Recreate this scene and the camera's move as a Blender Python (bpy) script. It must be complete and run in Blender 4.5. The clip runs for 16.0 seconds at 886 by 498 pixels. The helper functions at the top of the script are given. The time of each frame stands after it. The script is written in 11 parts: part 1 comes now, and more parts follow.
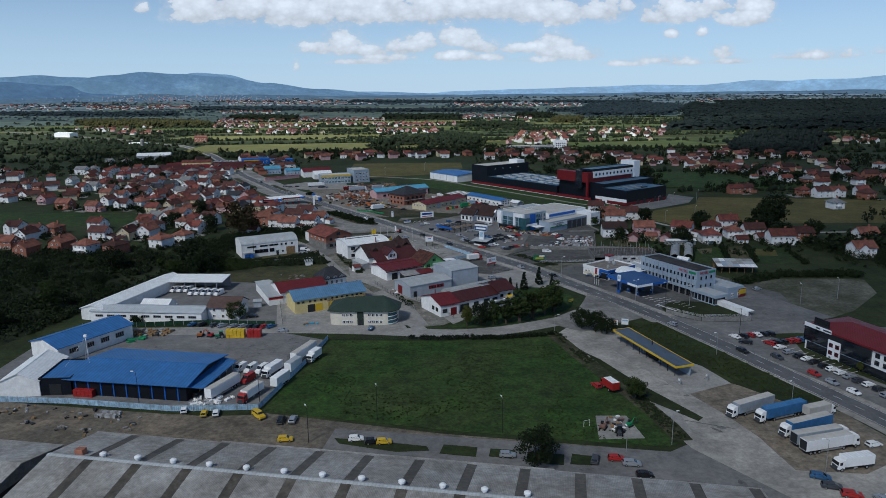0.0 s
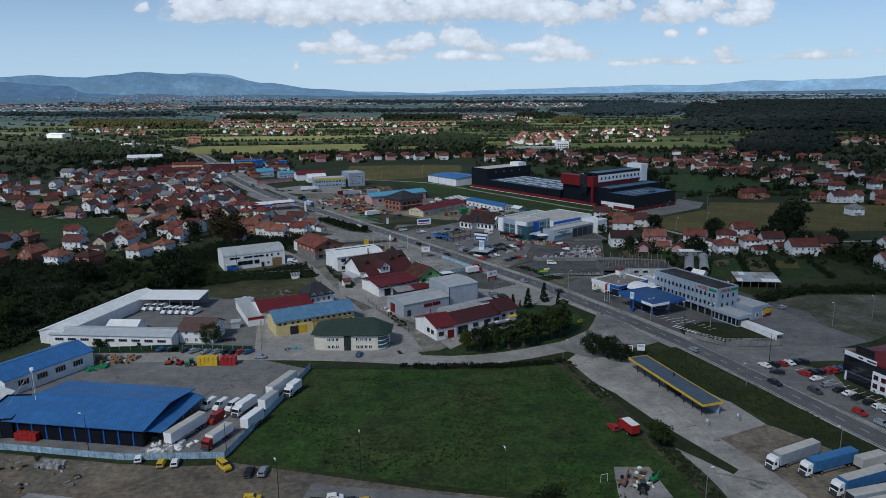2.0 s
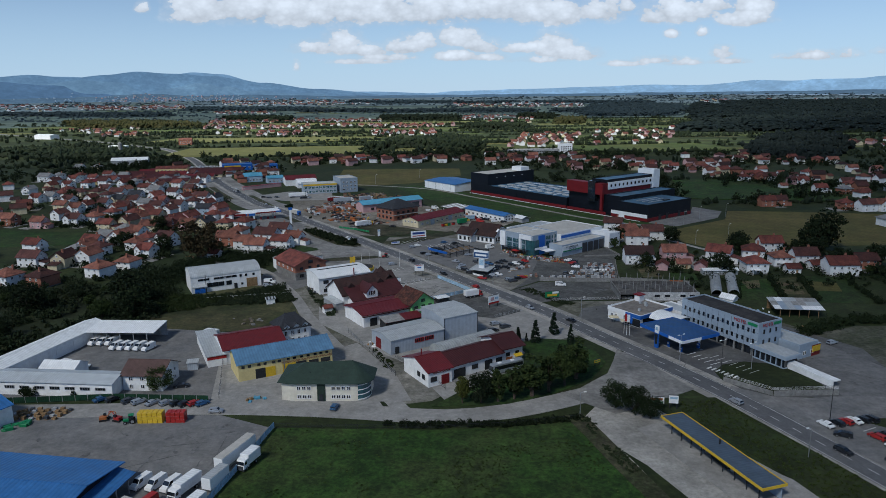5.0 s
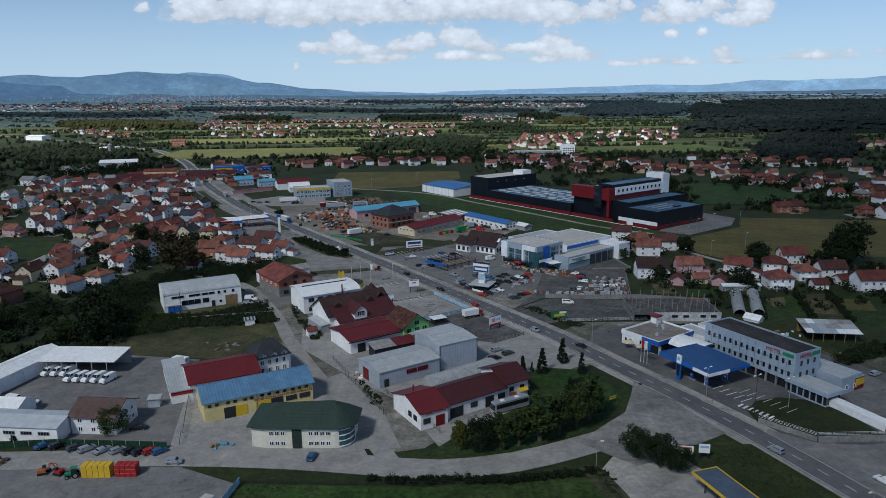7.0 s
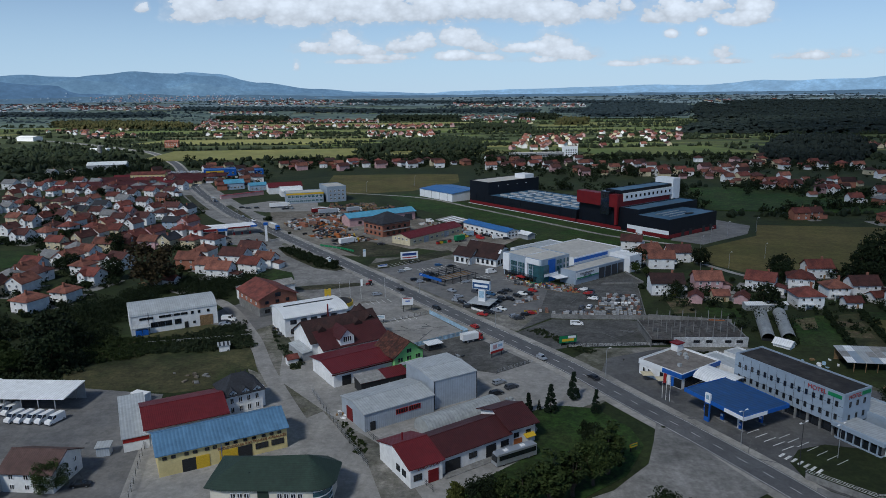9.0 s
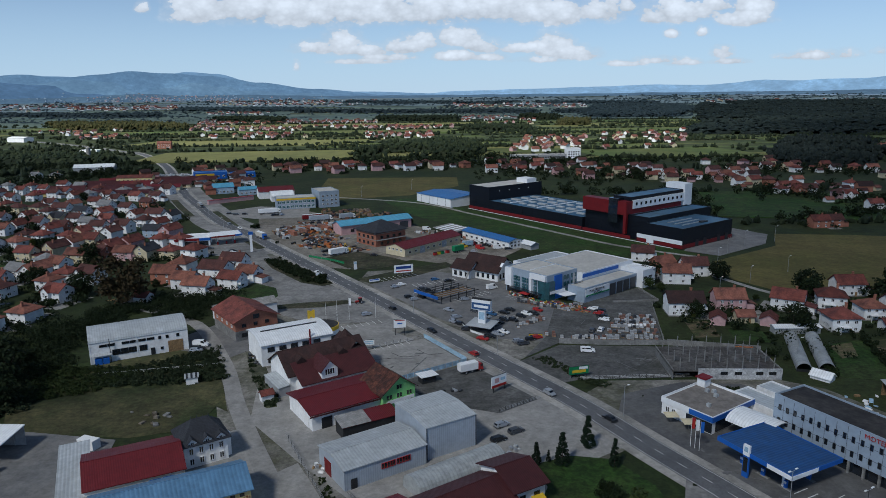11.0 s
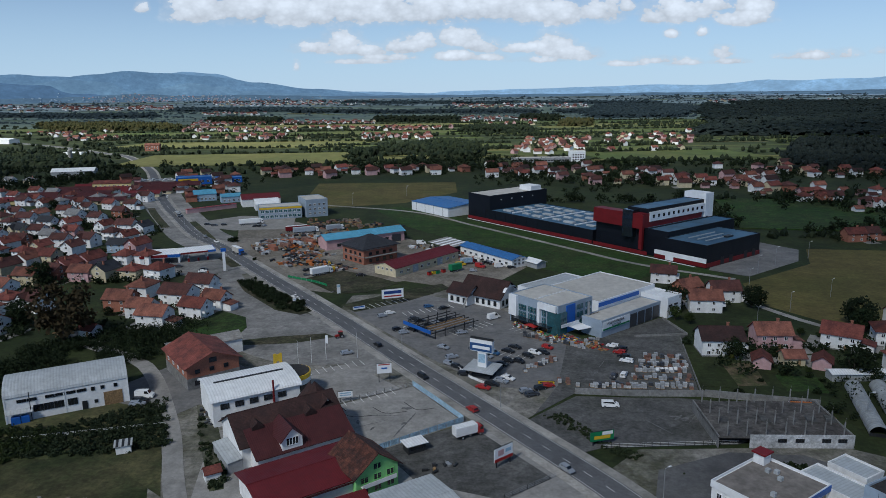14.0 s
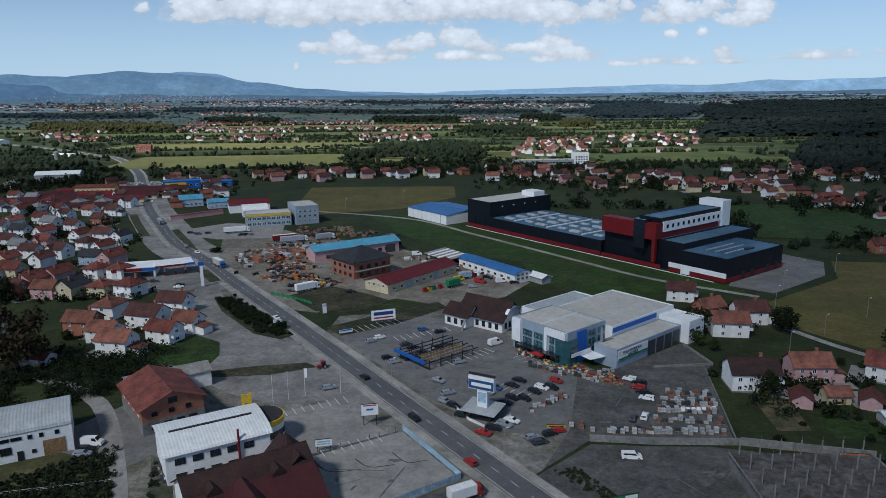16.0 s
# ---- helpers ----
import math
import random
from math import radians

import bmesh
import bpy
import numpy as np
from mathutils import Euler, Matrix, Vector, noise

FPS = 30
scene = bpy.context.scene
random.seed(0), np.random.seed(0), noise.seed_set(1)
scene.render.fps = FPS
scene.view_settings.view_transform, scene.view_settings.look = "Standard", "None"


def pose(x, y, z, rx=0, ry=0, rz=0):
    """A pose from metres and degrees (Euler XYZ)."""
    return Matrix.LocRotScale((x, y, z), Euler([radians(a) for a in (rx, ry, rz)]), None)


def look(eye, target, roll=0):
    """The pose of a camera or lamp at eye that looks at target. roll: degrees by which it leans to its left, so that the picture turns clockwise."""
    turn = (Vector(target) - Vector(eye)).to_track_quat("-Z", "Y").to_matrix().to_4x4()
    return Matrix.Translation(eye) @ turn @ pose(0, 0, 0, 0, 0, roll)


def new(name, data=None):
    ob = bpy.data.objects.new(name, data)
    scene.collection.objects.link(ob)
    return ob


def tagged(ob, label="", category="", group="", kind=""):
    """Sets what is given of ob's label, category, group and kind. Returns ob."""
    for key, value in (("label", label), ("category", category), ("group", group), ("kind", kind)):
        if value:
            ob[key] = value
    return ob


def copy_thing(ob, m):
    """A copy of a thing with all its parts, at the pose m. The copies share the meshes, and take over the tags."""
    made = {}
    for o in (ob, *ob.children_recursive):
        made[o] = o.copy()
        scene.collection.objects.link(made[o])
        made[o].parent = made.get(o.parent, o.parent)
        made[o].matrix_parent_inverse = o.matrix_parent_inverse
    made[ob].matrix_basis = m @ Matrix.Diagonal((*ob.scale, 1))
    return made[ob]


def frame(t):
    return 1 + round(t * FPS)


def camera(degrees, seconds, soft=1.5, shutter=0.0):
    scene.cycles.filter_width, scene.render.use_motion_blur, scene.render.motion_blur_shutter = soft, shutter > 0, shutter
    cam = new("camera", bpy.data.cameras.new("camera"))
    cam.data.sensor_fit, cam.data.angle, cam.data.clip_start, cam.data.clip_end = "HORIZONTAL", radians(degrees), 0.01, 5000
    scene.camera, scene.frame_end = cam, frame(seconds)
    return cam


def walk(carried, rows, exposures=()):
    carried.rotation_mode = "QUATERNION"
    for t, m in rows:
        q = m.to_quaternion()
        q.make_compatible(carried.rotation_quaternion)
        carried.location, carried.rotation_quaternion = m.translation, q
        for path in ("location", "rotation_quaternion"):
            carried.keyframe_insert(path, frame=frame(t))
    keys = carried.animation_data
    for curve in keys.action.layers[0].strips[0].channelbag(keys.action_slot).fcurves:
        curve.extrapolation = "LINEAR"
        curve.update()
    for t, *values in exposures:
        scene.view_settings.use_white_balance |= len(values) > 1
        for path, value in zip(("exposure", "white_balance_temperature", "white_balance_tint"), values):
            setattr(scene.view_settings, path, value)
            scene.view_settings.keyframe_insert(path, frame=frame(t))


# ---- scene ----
cam = camera(64.607, 16.0, soft=0.6)
EYES = [(0, (0.000, 0.000, 90.000)),
        (2, (1.517, 27.560, 89.936)),
        (4, (3.047, 55.361, 89.871)),
        (6, (4.590, 83.402, 89.806)),
        (8, (6.146, 111.684, 89.740)),
        (10, (7.716, 140.207, 89.673)),
        (12, (9.298, 168.970, 89.606)),
        (14, (10.895, 197.974, 89.538)),
        (16, (12.504, 227.218, 89.470))]
AHEAD = Vector((0.00000, 0.97524, -0.22116))
walk(cam, [(t, look(e, Vector(e) + 100 * AHEAD, -0.665)) for t, e in EYES], [(0, -0.04, 5850, 8), (16, -0.04, 5850, 8)])

# ---- light: open sky with cumulus, the sun behind unseen added clouds ----
world = bpy.data.worlds.new("world")
scene.world = world
world.use_nodes = True
W = world.node_tree
SUN_EL, SUN_AZ = radians(46), radians(215)
sky = W.nodes.new("ShaderNodeTexSky")
sky.sky_type, sky.sun_disc = "NISHITA", False
sky.sun_elevation, sky.sun_rotation = SUN_EL, SUN_AZ
sky.altitude = 3000
sky.air_density, sky.dust_density, sky.ozone_density = 1.0, 0.0, 1.6
back = W.nodes["Background"]
back.inputs[1].default_value = 0.085


def wmath(op, a, b=None, c=None):
    n = W.nodes.new("ShaderNodeMath")
    n.operation = op
    for i, v in enumerate((a, b, c)):
        if isinstance(v, (int, float)):
            n.inputs[i].default_value = v
        elif v is not None:
            W.links.new(v, n.inputs[i])
    return n.outputs[0]


ways = W.nodes.new("ShaderNodeSeparateXYZ")
W.links.new(W.nodes.new("ShaderNodeTexCoord").outputs["Generated"], ways.inputs[0])
ahead_y = wmath("MAXIMUM", ways.outputs["Y"], 0.02)
cu, cv = wmath("DIVIDE", ways.outputs["X"], ahead_y), wmath("DIVIDE", ways.outputs["Z"], ahead_y)
# cumulus heaps: place and half size as tangents of azimuth and elevation
HIGH = [(-0.332, 0.1142, 0.038, 0.0217), (-0.267, 0.1164, 0.061, 0.0246), (-0.191, 0.1112, 0.073, 0.0218), (-0.106, 0.1175, 0.077, 0.0289), (-0.03, 0.1123, 0.069, 0.0246), (0.047, 0.11, 0.069, 0.0203), (0.108, 0.1094, 0.046, 0.0218),
        (0.162, 0.1073, 0.031, 0.0218), (0.219, 0.1067, 0.032, 0.0189), (0.252, 0.1092, 0.011, 0.0087), (0.327, 0.1055, 0.045, 0.0189), (0.292, 0.0942, 0.017, 0.0088), (0.37, 0.1094, 0.028, 0.0087), (0.416, 0.0913, 0.034, 0.0103),
        (0.423, 0.1088, 0.026, 0.0145), (0.316, 0.0717, 0.010, 0.0059), (0.358, 0.0742, 0.009, 0.0074), (-0.404, 0.1143, 0.010, 0.0073)]
LOW = [(-0.171, 0.0593, 0.033, 0.0089), (-0.133, 0.0649, 0.026, 0.0163), (-0.101, 0.057, 0.031, 0.0104), (-0.05, 0.0609, 0.036, 0.0119), (-0.031, 0.0667, 0.031, 0.0148), (0.031, 0.0705, 0.033, 0.0118), (0.058, 0.0612, 0.026, 0.0119),
       (0.023, 0.0467, 0.031, 0.0075), (0.113, 0.0561, 0.031, 0.0075), (0.152, 0.0557, 0.028, 0.0149), (0.183, 0.0479, 0.034, 0.0097)]
FAINT = [(-0.109, 0.0406, 0.047, 0.0045), (-0.07, 0.0462, 0.047, 0.006), (0.062, 0.0447, 0.031, 0.006), (0.14, 0.0408, 0.047, 0.006), (0.254, 0.0335, 0.031, 0.0045), (0.3, 0.0375, 0.039, 0.006), (0.335, 0.0341, 0.031, 0.0053),
         (0.387, 0.0486, 0.016, 0.0105), (0.398, 0.0349, 0.031, 0.0045), (0.475, 0.0401, 0.019, 0.0045), (0.514, 0.0412, 0.036, 0.0068), (0.561, 0.0436, 0.034, 0.0083), (0.603, 0.0462, 0.016, 0.006), (-0.199, 0.0356, 0.006, 0.0083)]
HEAPS = [(*h, 0.0) for h in HIGH + LOW] + [(*h, 0.42) for h in FAINT]
flat = W.nodes.new("ShaderNodeCombineXYZ")
W.links.new(cu, flat.inputs[0])
W.links.new(wmath("MULTIPLY", cv, 1.5), flat.inputs[1])


def wnoise(scale, detail, rough):
    n = W.nodes.new("ShaderNodeTexNoise")
    n.inputs["Scale"].default_value, n.inputs["Detail"].default_value, n.inputs["Roughness"].default_value = scale, detail, rough
    W.links.new(flat.outputs[0], n.inputs["Vector"])
    return n.outputs["Fac"]


def wbillow(scale):
    n = W.nodes.new("ShaderNodeTexVoronoi")
    n.feature = "SMOOTH_F1"
    n.inputs["Scale"].default_value, n.inputs["Smoothness"].default_value = scale, 0.35
    W.links.new(flat.outputs[0], n.inputs["Vector"])
    return wmath("SUBTRACT", 0.5, n.outputs["Distance"])


def wrange(value, a, b, lo=0.0, hi=1.0, smooth=False):
    n = W.nodes.new("ShaderNodeMapRange")
    if smooth:
        n.interpolation_type = "SMOOTHSTEP"
    for k, v in (("From Min", a), ("From Max", b), ("To Min", lo), ("To Max", hi)):
        n.inputs[k].default_value = v
    W.links.new(value, n.inputs["Value"])
    return n.outputs[0]


# rounded towers on top, flatter bases
heap, light_top = -4.0, 0.0
for x, z, rx, rz_, thin_ in HEAPS:
    a = wmath("DIVIDE", wmath("SUBTRACT", cu, x), rx * 1.18)
    b = wmath("DIVIDE", wmath("SUBTRACT", cv, z - 0.35 * rz_), rz_ * 1.5)
    low = wmath("MULTIPLY", wmath("MINIMUM", b, 0.0), 2.2)
    up = wmath("MAXIMUM", b, 0.0)
    b2 = wmath("ADD", wmath("MULTIPLY", low, low), wmath("MULTIPLY", up, up))
    one = wmath("SUBTRACT", 1.0 - thin_, wmath("ADD", wmath("MULTIPLY", a, a), b2))
    heap = wmath("MAXIMUM", heap, one)
    light_top = wmath("MAXIMUM", light_top, wmath("MULTIPLY", wmath("MAXIMUM", one, 0.0), wmath("MULTIPLY_ADD", b, 0.7, 0.35)))
billow = wmath("ADD", wmath("MULTIPLY", wbillow(34), 0.9), wmath("ADD", wmath("MULTIPLY", wbillow(85), 0.55), wmath("MULTIPLY", wbillow(190), 0.28)))
ragged = wmath("ADD", wmath("MULTIPLY", wmath("SUBTRACT", wnoise(13, 3, 0.5), 0.5), 2.4), wmath("MULTIPLY", wmath("SUBTRACT", wnoise(120, 6, 0.65), 0.5), 0.7))
mass = wmath("ADD", heap, wmath("ADD", billow, ragged))
cover = wrange(mass, 0.1, 0.36, 0.0, 1.0, True)
veil = wrange(mass, -0.7, 0.4, 0.0, 0.36, True)
solid = wmath("MAXIMUM", cover, veil)
shine = wrange(wmath("ADD", wmath("MULTIPLY", light_top, 1.5), wmath("ADD", wmath("MULTIPLY", billow, 1.0), wmath("MULTIPLY", ragged, 0.35))), -0.35, 1.1, 6.1, 10.6)
white = W.nodes.new("ShaderNodeCombineColor")
for i, k in enumerate((0.94, 0.975, 1.02)):
    W.links.new(wmath("MULTIPLY", shine, k), white.inputs[i])


def wmix(fac, one, two):
    n = W.nodes.new("ShaderNodeMix")
    n.data_type = "RGBA"
    W.links.new(fac, n.inputs["Factor"])
    for k, v in (("A", one), ("B", two)):
        if isinstance(v, tuple):
            n.inputs[k].default_value = (*v, 1)
        else:
            W.links.new(v, n.inputs[k])
    return n.outputs["Result"]


ahead = wmath("GREATER_THAN", ways.outputs["Y"], 0.05)
humid = wmix(wrange(ways.outputs["Z"], -0.02, 0.22, 0.85, 0.0, True), sky.outputs[0], (5.6, 7.3, 8.9))
W.links.new(wmix(wmath("MULTIPLY", wmath("MULTIPLY", solid, 0.95), ahead), humid, white.outputs[0]), back.inputs[0])

sun = new("sun", bpy.data.lights.new("sun", "SUN"))
sun.data.energy, sun.data.angle, sun.data.color = 4.8, radians(8), (1.0, 0.94, 0.84)
sun_way = Vector((math.sin(SUN_AZ) * math.cos(SUN_EL), math.cos(SUN_AZ) * math.cos(SUN_EL), math.sin(SUN_EL)))
sun.matrix_world = look(sun_way * 900, (0, 0, 0))
# ---- mesh tools ----
class Shape:
    """Collects corners and faces of one mesh."""

    def __init__(self):
        self.v, self.f, self.m = [], [], []

    def add(self, verts, faces, slot=0):
        k = len(self.v)
        self.v += [tuple(p) for p in verts]
        self.f += [tuple(i + k for i in f) for f in faces]
        self.m += [slot] * len(faces)
        return self

    def box(self, x0, x1, y0, y1, z0, z1, slot=0):
        v = [(x, y, z) for z in (z0, z1) for y in (y0, y1) for x in (x0, x1)]
        return self.add(v, [(0, 2, 3, 1), (4, 5, 7, 6), (0, 1, 5, 4), (2, 6, 7, 3), (0, 4, 6, 2), (1, 3, 7, 5)], slot)

    def soft(self, x0, x1, y0, y1, z0, z1, b=0.05, slot=0):
        """A box with its upper edges chamfered."""
        lo = [(x0, y0), (x1, y0), (x1, y1), (x0, y1)]
        hi = [(x0 + b, y0 + b), (x1 - b, y0 + b), (x1 - b, y1 - b), (x0 + b, y1 - b)]
        v = [(*p, z0) for p in lo] + [(*p, z1 - b) for p in lo] + [(*p, z1) for p in hi]
        f = [(3, 2, 1, 0), (8, 9, 10, 11)]
        for i in range(4):
            j = (i + 1) % 4
            f += [(i, j, 4 + j, 4 + i), (4 + i, 4 + j, 8 + j, 8 + i)]
        return self.add(v, f, slot)

    def prism(self, poly, z0, z1, slot=0):
        n = len(poly)
        area = sum(poly[i][0] * poly[(i + 1) % n][1] - poly[(i + 1) % n][0] * poly[i][1] for i in range(n))
        if area < 0:
            poly = poly[::-1]
        v = [(*p, z0) for p in poly] + [(*p, z1) for p in poly]
        f = [tuple(range(n))[::-1], tuple(range(n, 2 * n))] + [(i, (i + 1) % n, n + (i + 1) % n, n + i) for i in range(n)]
        return self.add(v, f, slot)

    def profile(self, poly, x0, x1, slot=0):
        """A profile in y, z drawn out along x."""
        n = len(poly)
        v = [(x0, *p) for p in poly] + [(x1, *p) for p in poly]
        f = [tuple(range(n)), tuple(range(n, 2 * n))[::-1]] + [(i, n + i, n + (i + 1) % n, (i + 1) % n) for i in range(n)]
        return self.add(v, f, slot)

    def slab(self, a, b, c, d, t, slot=0):
        """A sloping four-cornered slab, t thick downwards."""
        v = [a, b, c, d] + [(p[0], p[1], p[2] - t) for p in (a, b, c, d)]
        return self.add(v, [(0, 1, 2, 3), (7, 6, 5, 4), (0, 4, 5, 1), (1, 5, 6, 2), (2, 6, 7, 3), (3, 7, 4, 0)], slot)

    def rod(self, a, b, r0, r1=None, n=6, slot=0):
        a, b = Vector(a), Vector(b)
        r1 = r0 if r1 is None else r1
        w = (b - a).normalized()
        u = w.orthogonal().normalized()
        s = w.cross(u)
        v = []
        for p, r in ((a, r0), (b, r1)):
            for i in range(n):
                q = 2 * math.pi * i / n
                v.append(p + r * (math.cos(q) * u + math.sin(q) * s))
        f = [(i, (i + 1) % n, n + (i + 1) % n, n + i) for i in range(n)] + [tuple(range(n))[::-1], tuple(range(n, 2 * n))]
        return self.add(v, f, slot)

    def gable(self, x0, x1, y0, y1, z0, eave, ridge, slot=0):
        ym = (y0 + y1) / 2
        return self.profile([(y0, z0), (y0, eave), (ym, ridge), (y1, eave), (y1, z0)], x0, x1, slot)

    def arch(self, x0, x1, y0, y1, z0, rise, n=10, thick=0.12, slot=0):
        """A thin vaulted sheet over y0..y1."""
        out, inn = [], []
        for i in range(n + 1):
            q = math.pi * i / n
            y = (y0 + y1) / 2 - math.cos(q) * (y1 - y0) / 2
            out.append((y, z0 + math.sin(q) * rise))
            inn.append((y0 + (y - y0) * 0.98 + 0.01 * (y1 - y0), z0 + math.sin(q) * (rise - thick)))
        return self.profile(out + inn[::-1], x0, x1, slot)

    def mesh(self, name, mats):
        me = bpy.data.meshes.new(name)
        me.from_pydata(self.v, [], self.f)
        for m in mats if isinstance(mats, (list, tuple)) else [mats]:
            me.materials.append(m)
        if any(self.m):
            me.polygons.foreach_set("material_index", self.m)
        bm = bmesh.new()
        bm.from_mesh(me)
        bmesh.ops.recalc_face_normals(bm, faces=bm.faces)
        bm.to_mesh(me)
        bm.free()
        return me


def thing(name, x, y, rz=0.0, label="", category="", group="", z=0.0):
    ob = new(name)
    ob.matrix_world = pose(x, y, z, 0, 0, rz)
    return tagged(ob, label, category, group)


def part(name, shape, mats, parent, label="", at=None):
    me = shape if isinstance(shape, bpy.types.Mesh) else shape.mesh(name, mats)
    ob = new(name, me)
    ob.parent = parent
    if at is not None:
        ob.matrix_basis = at
    return tagged(ob, label)


def setting(name, shape, mats, label="", category=""):
    return tagged(new(name, shape.mesh(name, mats)), label, category, "", "structure")


def sheet(name, poly, z, material, label, category, thick=0.25):
    """A flat piece of the ground's cover with its top at height z."""
    return setting(name, Shape().prism(poly, z - thick, z), material, label, category)


def ribbon(points, width, z, thick=0.25, shape=None):
    s = shape or Shape()
    pts = [Vector(p) for p in points]
    left, right = [], []
    for i, p in enumerate(pts):
        d = (pts[min(i + 1, len(pts) - 1)] - pts[max(i - 1, 0)]).normalized()
        n = Vector((-d.y, d.x)) * width / 2
        left.append(p + n), right.append(p - n)
    n = len(pts)
    v = [(*p, z) for p in left] + [(*p, z) for p in right] + [(*p, z - thick) for p in left] + [(*p, z - thick) for p in right]
    f = []
    for i in range(n - 1):
        f += [(i, n + i, n + i + 1, i + 1), (2 * n + i, i, i + 1, 2 * n + i + 1), (n + i, 3 * n + i, 3 * n + i + 1, n + i + 1)]
    return s.add(v, f)


def smooth_line(points, step=8.0):
    """Points along a Catmull-Rom line through those given."""
    p = [Vector(q) for q in points]
    p = [2 * p[0] - p[1]] + p + [2 * p[-1] - p[-2]]
    out = []
    for i in range(1, len(p) - 2):
        n = max(2, int((p[i + 1] - p[i]).length / step))
        for k in range(n):
            t = k / n
            a, b, c, d = p[i - 1:i + 3]
            out.append(0.5 * (2 * b + (c - a) * t + (2 * a - 5 * b + 4 * c - d) * t * t + (3 * b - a - 3 * c + d) * t ** 3))
    return out + [p[-2]]
# ---- materials ----
def material(name, colour, rough=0.8, metal=0.0, vary=0.18, grain=4.0, patch=0.25, bump=0.15, second=None, ribs=None, rows=None, each=0.5, streak=0.0, spec=0.3):
    """Base colour with variation at two scales; ribs: (spacing, axis) of folded sheet; rows: (spacing, axis) of tile courses."""
    m = bpy.data.materials.new(name)
    m.use_nodes = True
    t = m.node_tree
    bsdf = t.nodes["Principled BSDF"]
    bsdf.inputs["Roughness"].default_value, bsdf.inputs["Metallic"].default_value = rough, metal
    bsdf.inputs["Specular IOR Level"].default_value = spec
    where = t.nodes.new("ShaderNodeTexCoord").outputs["Object"]

    def noise_of(scale, detail=7.0):
        n = t.nodes.new("ShaderNodeTexNoise")
        n.inputs["Scale"].default_value, n.inputs["Detail"].default_value, n.inputs["Roughness"].default_value = scale, detail, 0.7
        t.links.new(where, n.inputs["Vector"])
        return n.outputs["Fac"]

    def ramp_of(fac, lo, hi, p0=0.3, p1=0.7):
        r = t.nodes.new("ShaderNodeMapRange")
        r.inputs["From Min"].default_value, r.inputs["From Max"].default_value = p0, p1
        r.inputs["To Min"].default_value, r.inputs["To Max"].default_value = lo, hi
        t.links.new(fac, r.inputs["Value"])
        return r.outputs["Result"]

    def times(c, fac):
        x = t.nodes.new("ShaderNodeVectorMath")
        x.operation = "MULTIPLY"
        t.links.new(c, x.inputs[0])
        t.links.new(fac, x.inputs[1])
        return x.outputs[0]

    base = t.nodes.new("ShaderNodeRGB")
    base.outputs[0].default_value = (*colour, 1)
    out = base.outputs[0]
    if second:
        mix = t.nodes.new("ShaderNodeMix")
        mix.data_type = "RGBA"
        mix.inputs["B"].default_value = (*second, 1)
        t.links.new(ramp_of(noise_of(patch * 0.7, 6), 0, 1, 0.42, 0.62), mix.inputs["Factor"])
        t.links.new(out, mix.inputs["A"])
        out = mix.outputs["Result"]
    out = times(out, ramp_of(noise_of(grain), 1 - 1.25 * vary, 1 + 1.25 * vary, 0.34, 0.66))
    out = times(out, ramp_of(noise_of(patch, 5), 1 - 1.2 * vary, 1 + 1.2 * vary))
    if streak:
        out = times(out, ramp_of(noise_of((grain * patch) ** 0.5, 8), 1 - streak, 1 + streak, 0.36, 0.64))
    info = t.nodes.new("ShaderNodeObjectInfo")
    out = times(out, ramp_of(info.outputs["Random"], 1 - each * vary, 1 + each * vary, 0, 1))
    height = noise_of(grain * 2)
    for spec_, strong in ((ribs, 1.0), (rows, 0.6)):
        if spec_:
            wave = t.nodes.new("ShaderNodeTexWave")
            wave.bands_direction = spec_[1]
            wave.inputs["Scale"].default_value = 0.314 / spec_[0]
            wave.inputs["Distortion"].default_value = 0.0 if spec_ is ribs else 0.6
            t.links.new(where, wave.inputs["Vector"])
            add = t.nodes.new("ShaderNodeMath")
            add.operation = "MULTIPLY_ADD"
            add.inputs[1].default_value = strong * 2
            t.links.new(wave.outputs["Fac"], add.inputs[0])
            t.links.new(height, add.inputs[2])
            height = add.outputs[0]
            out = times(out, ramp_of(wave.outputs["Fac"], 0.9, 1.04, 0.0, 0.5))
    t.links.new(out, bsdf.inputs["Base Color"])
    if bump:
        b = t.nodes.new("ShaderNodeBump")
        b.inputs["Strength"].default_value, b.inputs["Distance"].default_value = bump, 0.06
        t.links.new(height, b.inputs["Height"])
        t.links.new(b.outputs[0], bsdf.inputs["Normal"])
    if rough < 0.9 and metal < 0.9:
        t.links.new(ramp_of(noise_of(grain * 0.5), rough - 0.08, min(1, rough + 0.1)), bsdf.inputs["Roughness"])
    return m


GRASS = material("meadow_grass", (0.018, 0.029, 0.0072), 0.95, vary=0.3, grain=0.6, patch=0.03, streak=0.28, bump=0.5, second=(0.029, 0.037, 0.0105))
LAWN = material("mown_lawn", (0.019, 0.046, 0.0064), 0.95, vary=0.3, grain=0.8, patch=0.05, streak=0.30, bump=0.5, second=(0.03, 0.045, 0.011))
VERGE = material("weedy_verge", (0.03, 0.036, 0.014), 0.95, vary=0.35, grain=0.8, patch=0.1, streak=0.30, bump=0.5, second=(0.063, 0.056, 0.035))
STRAW = material("mown_hay_meadow", (0.1116, 0.0925, 0.0292), 0.95, vary=0.2, grain=0.5, patch=0.03, streak=0.16, bump=0.3, second=(0.0788, 0.0761, 0.0195))
PASTURE = material("far_pasture", (0.07, 0.1, 0.026), 0.95, vary=0.2, grain=0.05, patch=0.01, bump=0, second=(0.11, 0.12, 0.036))
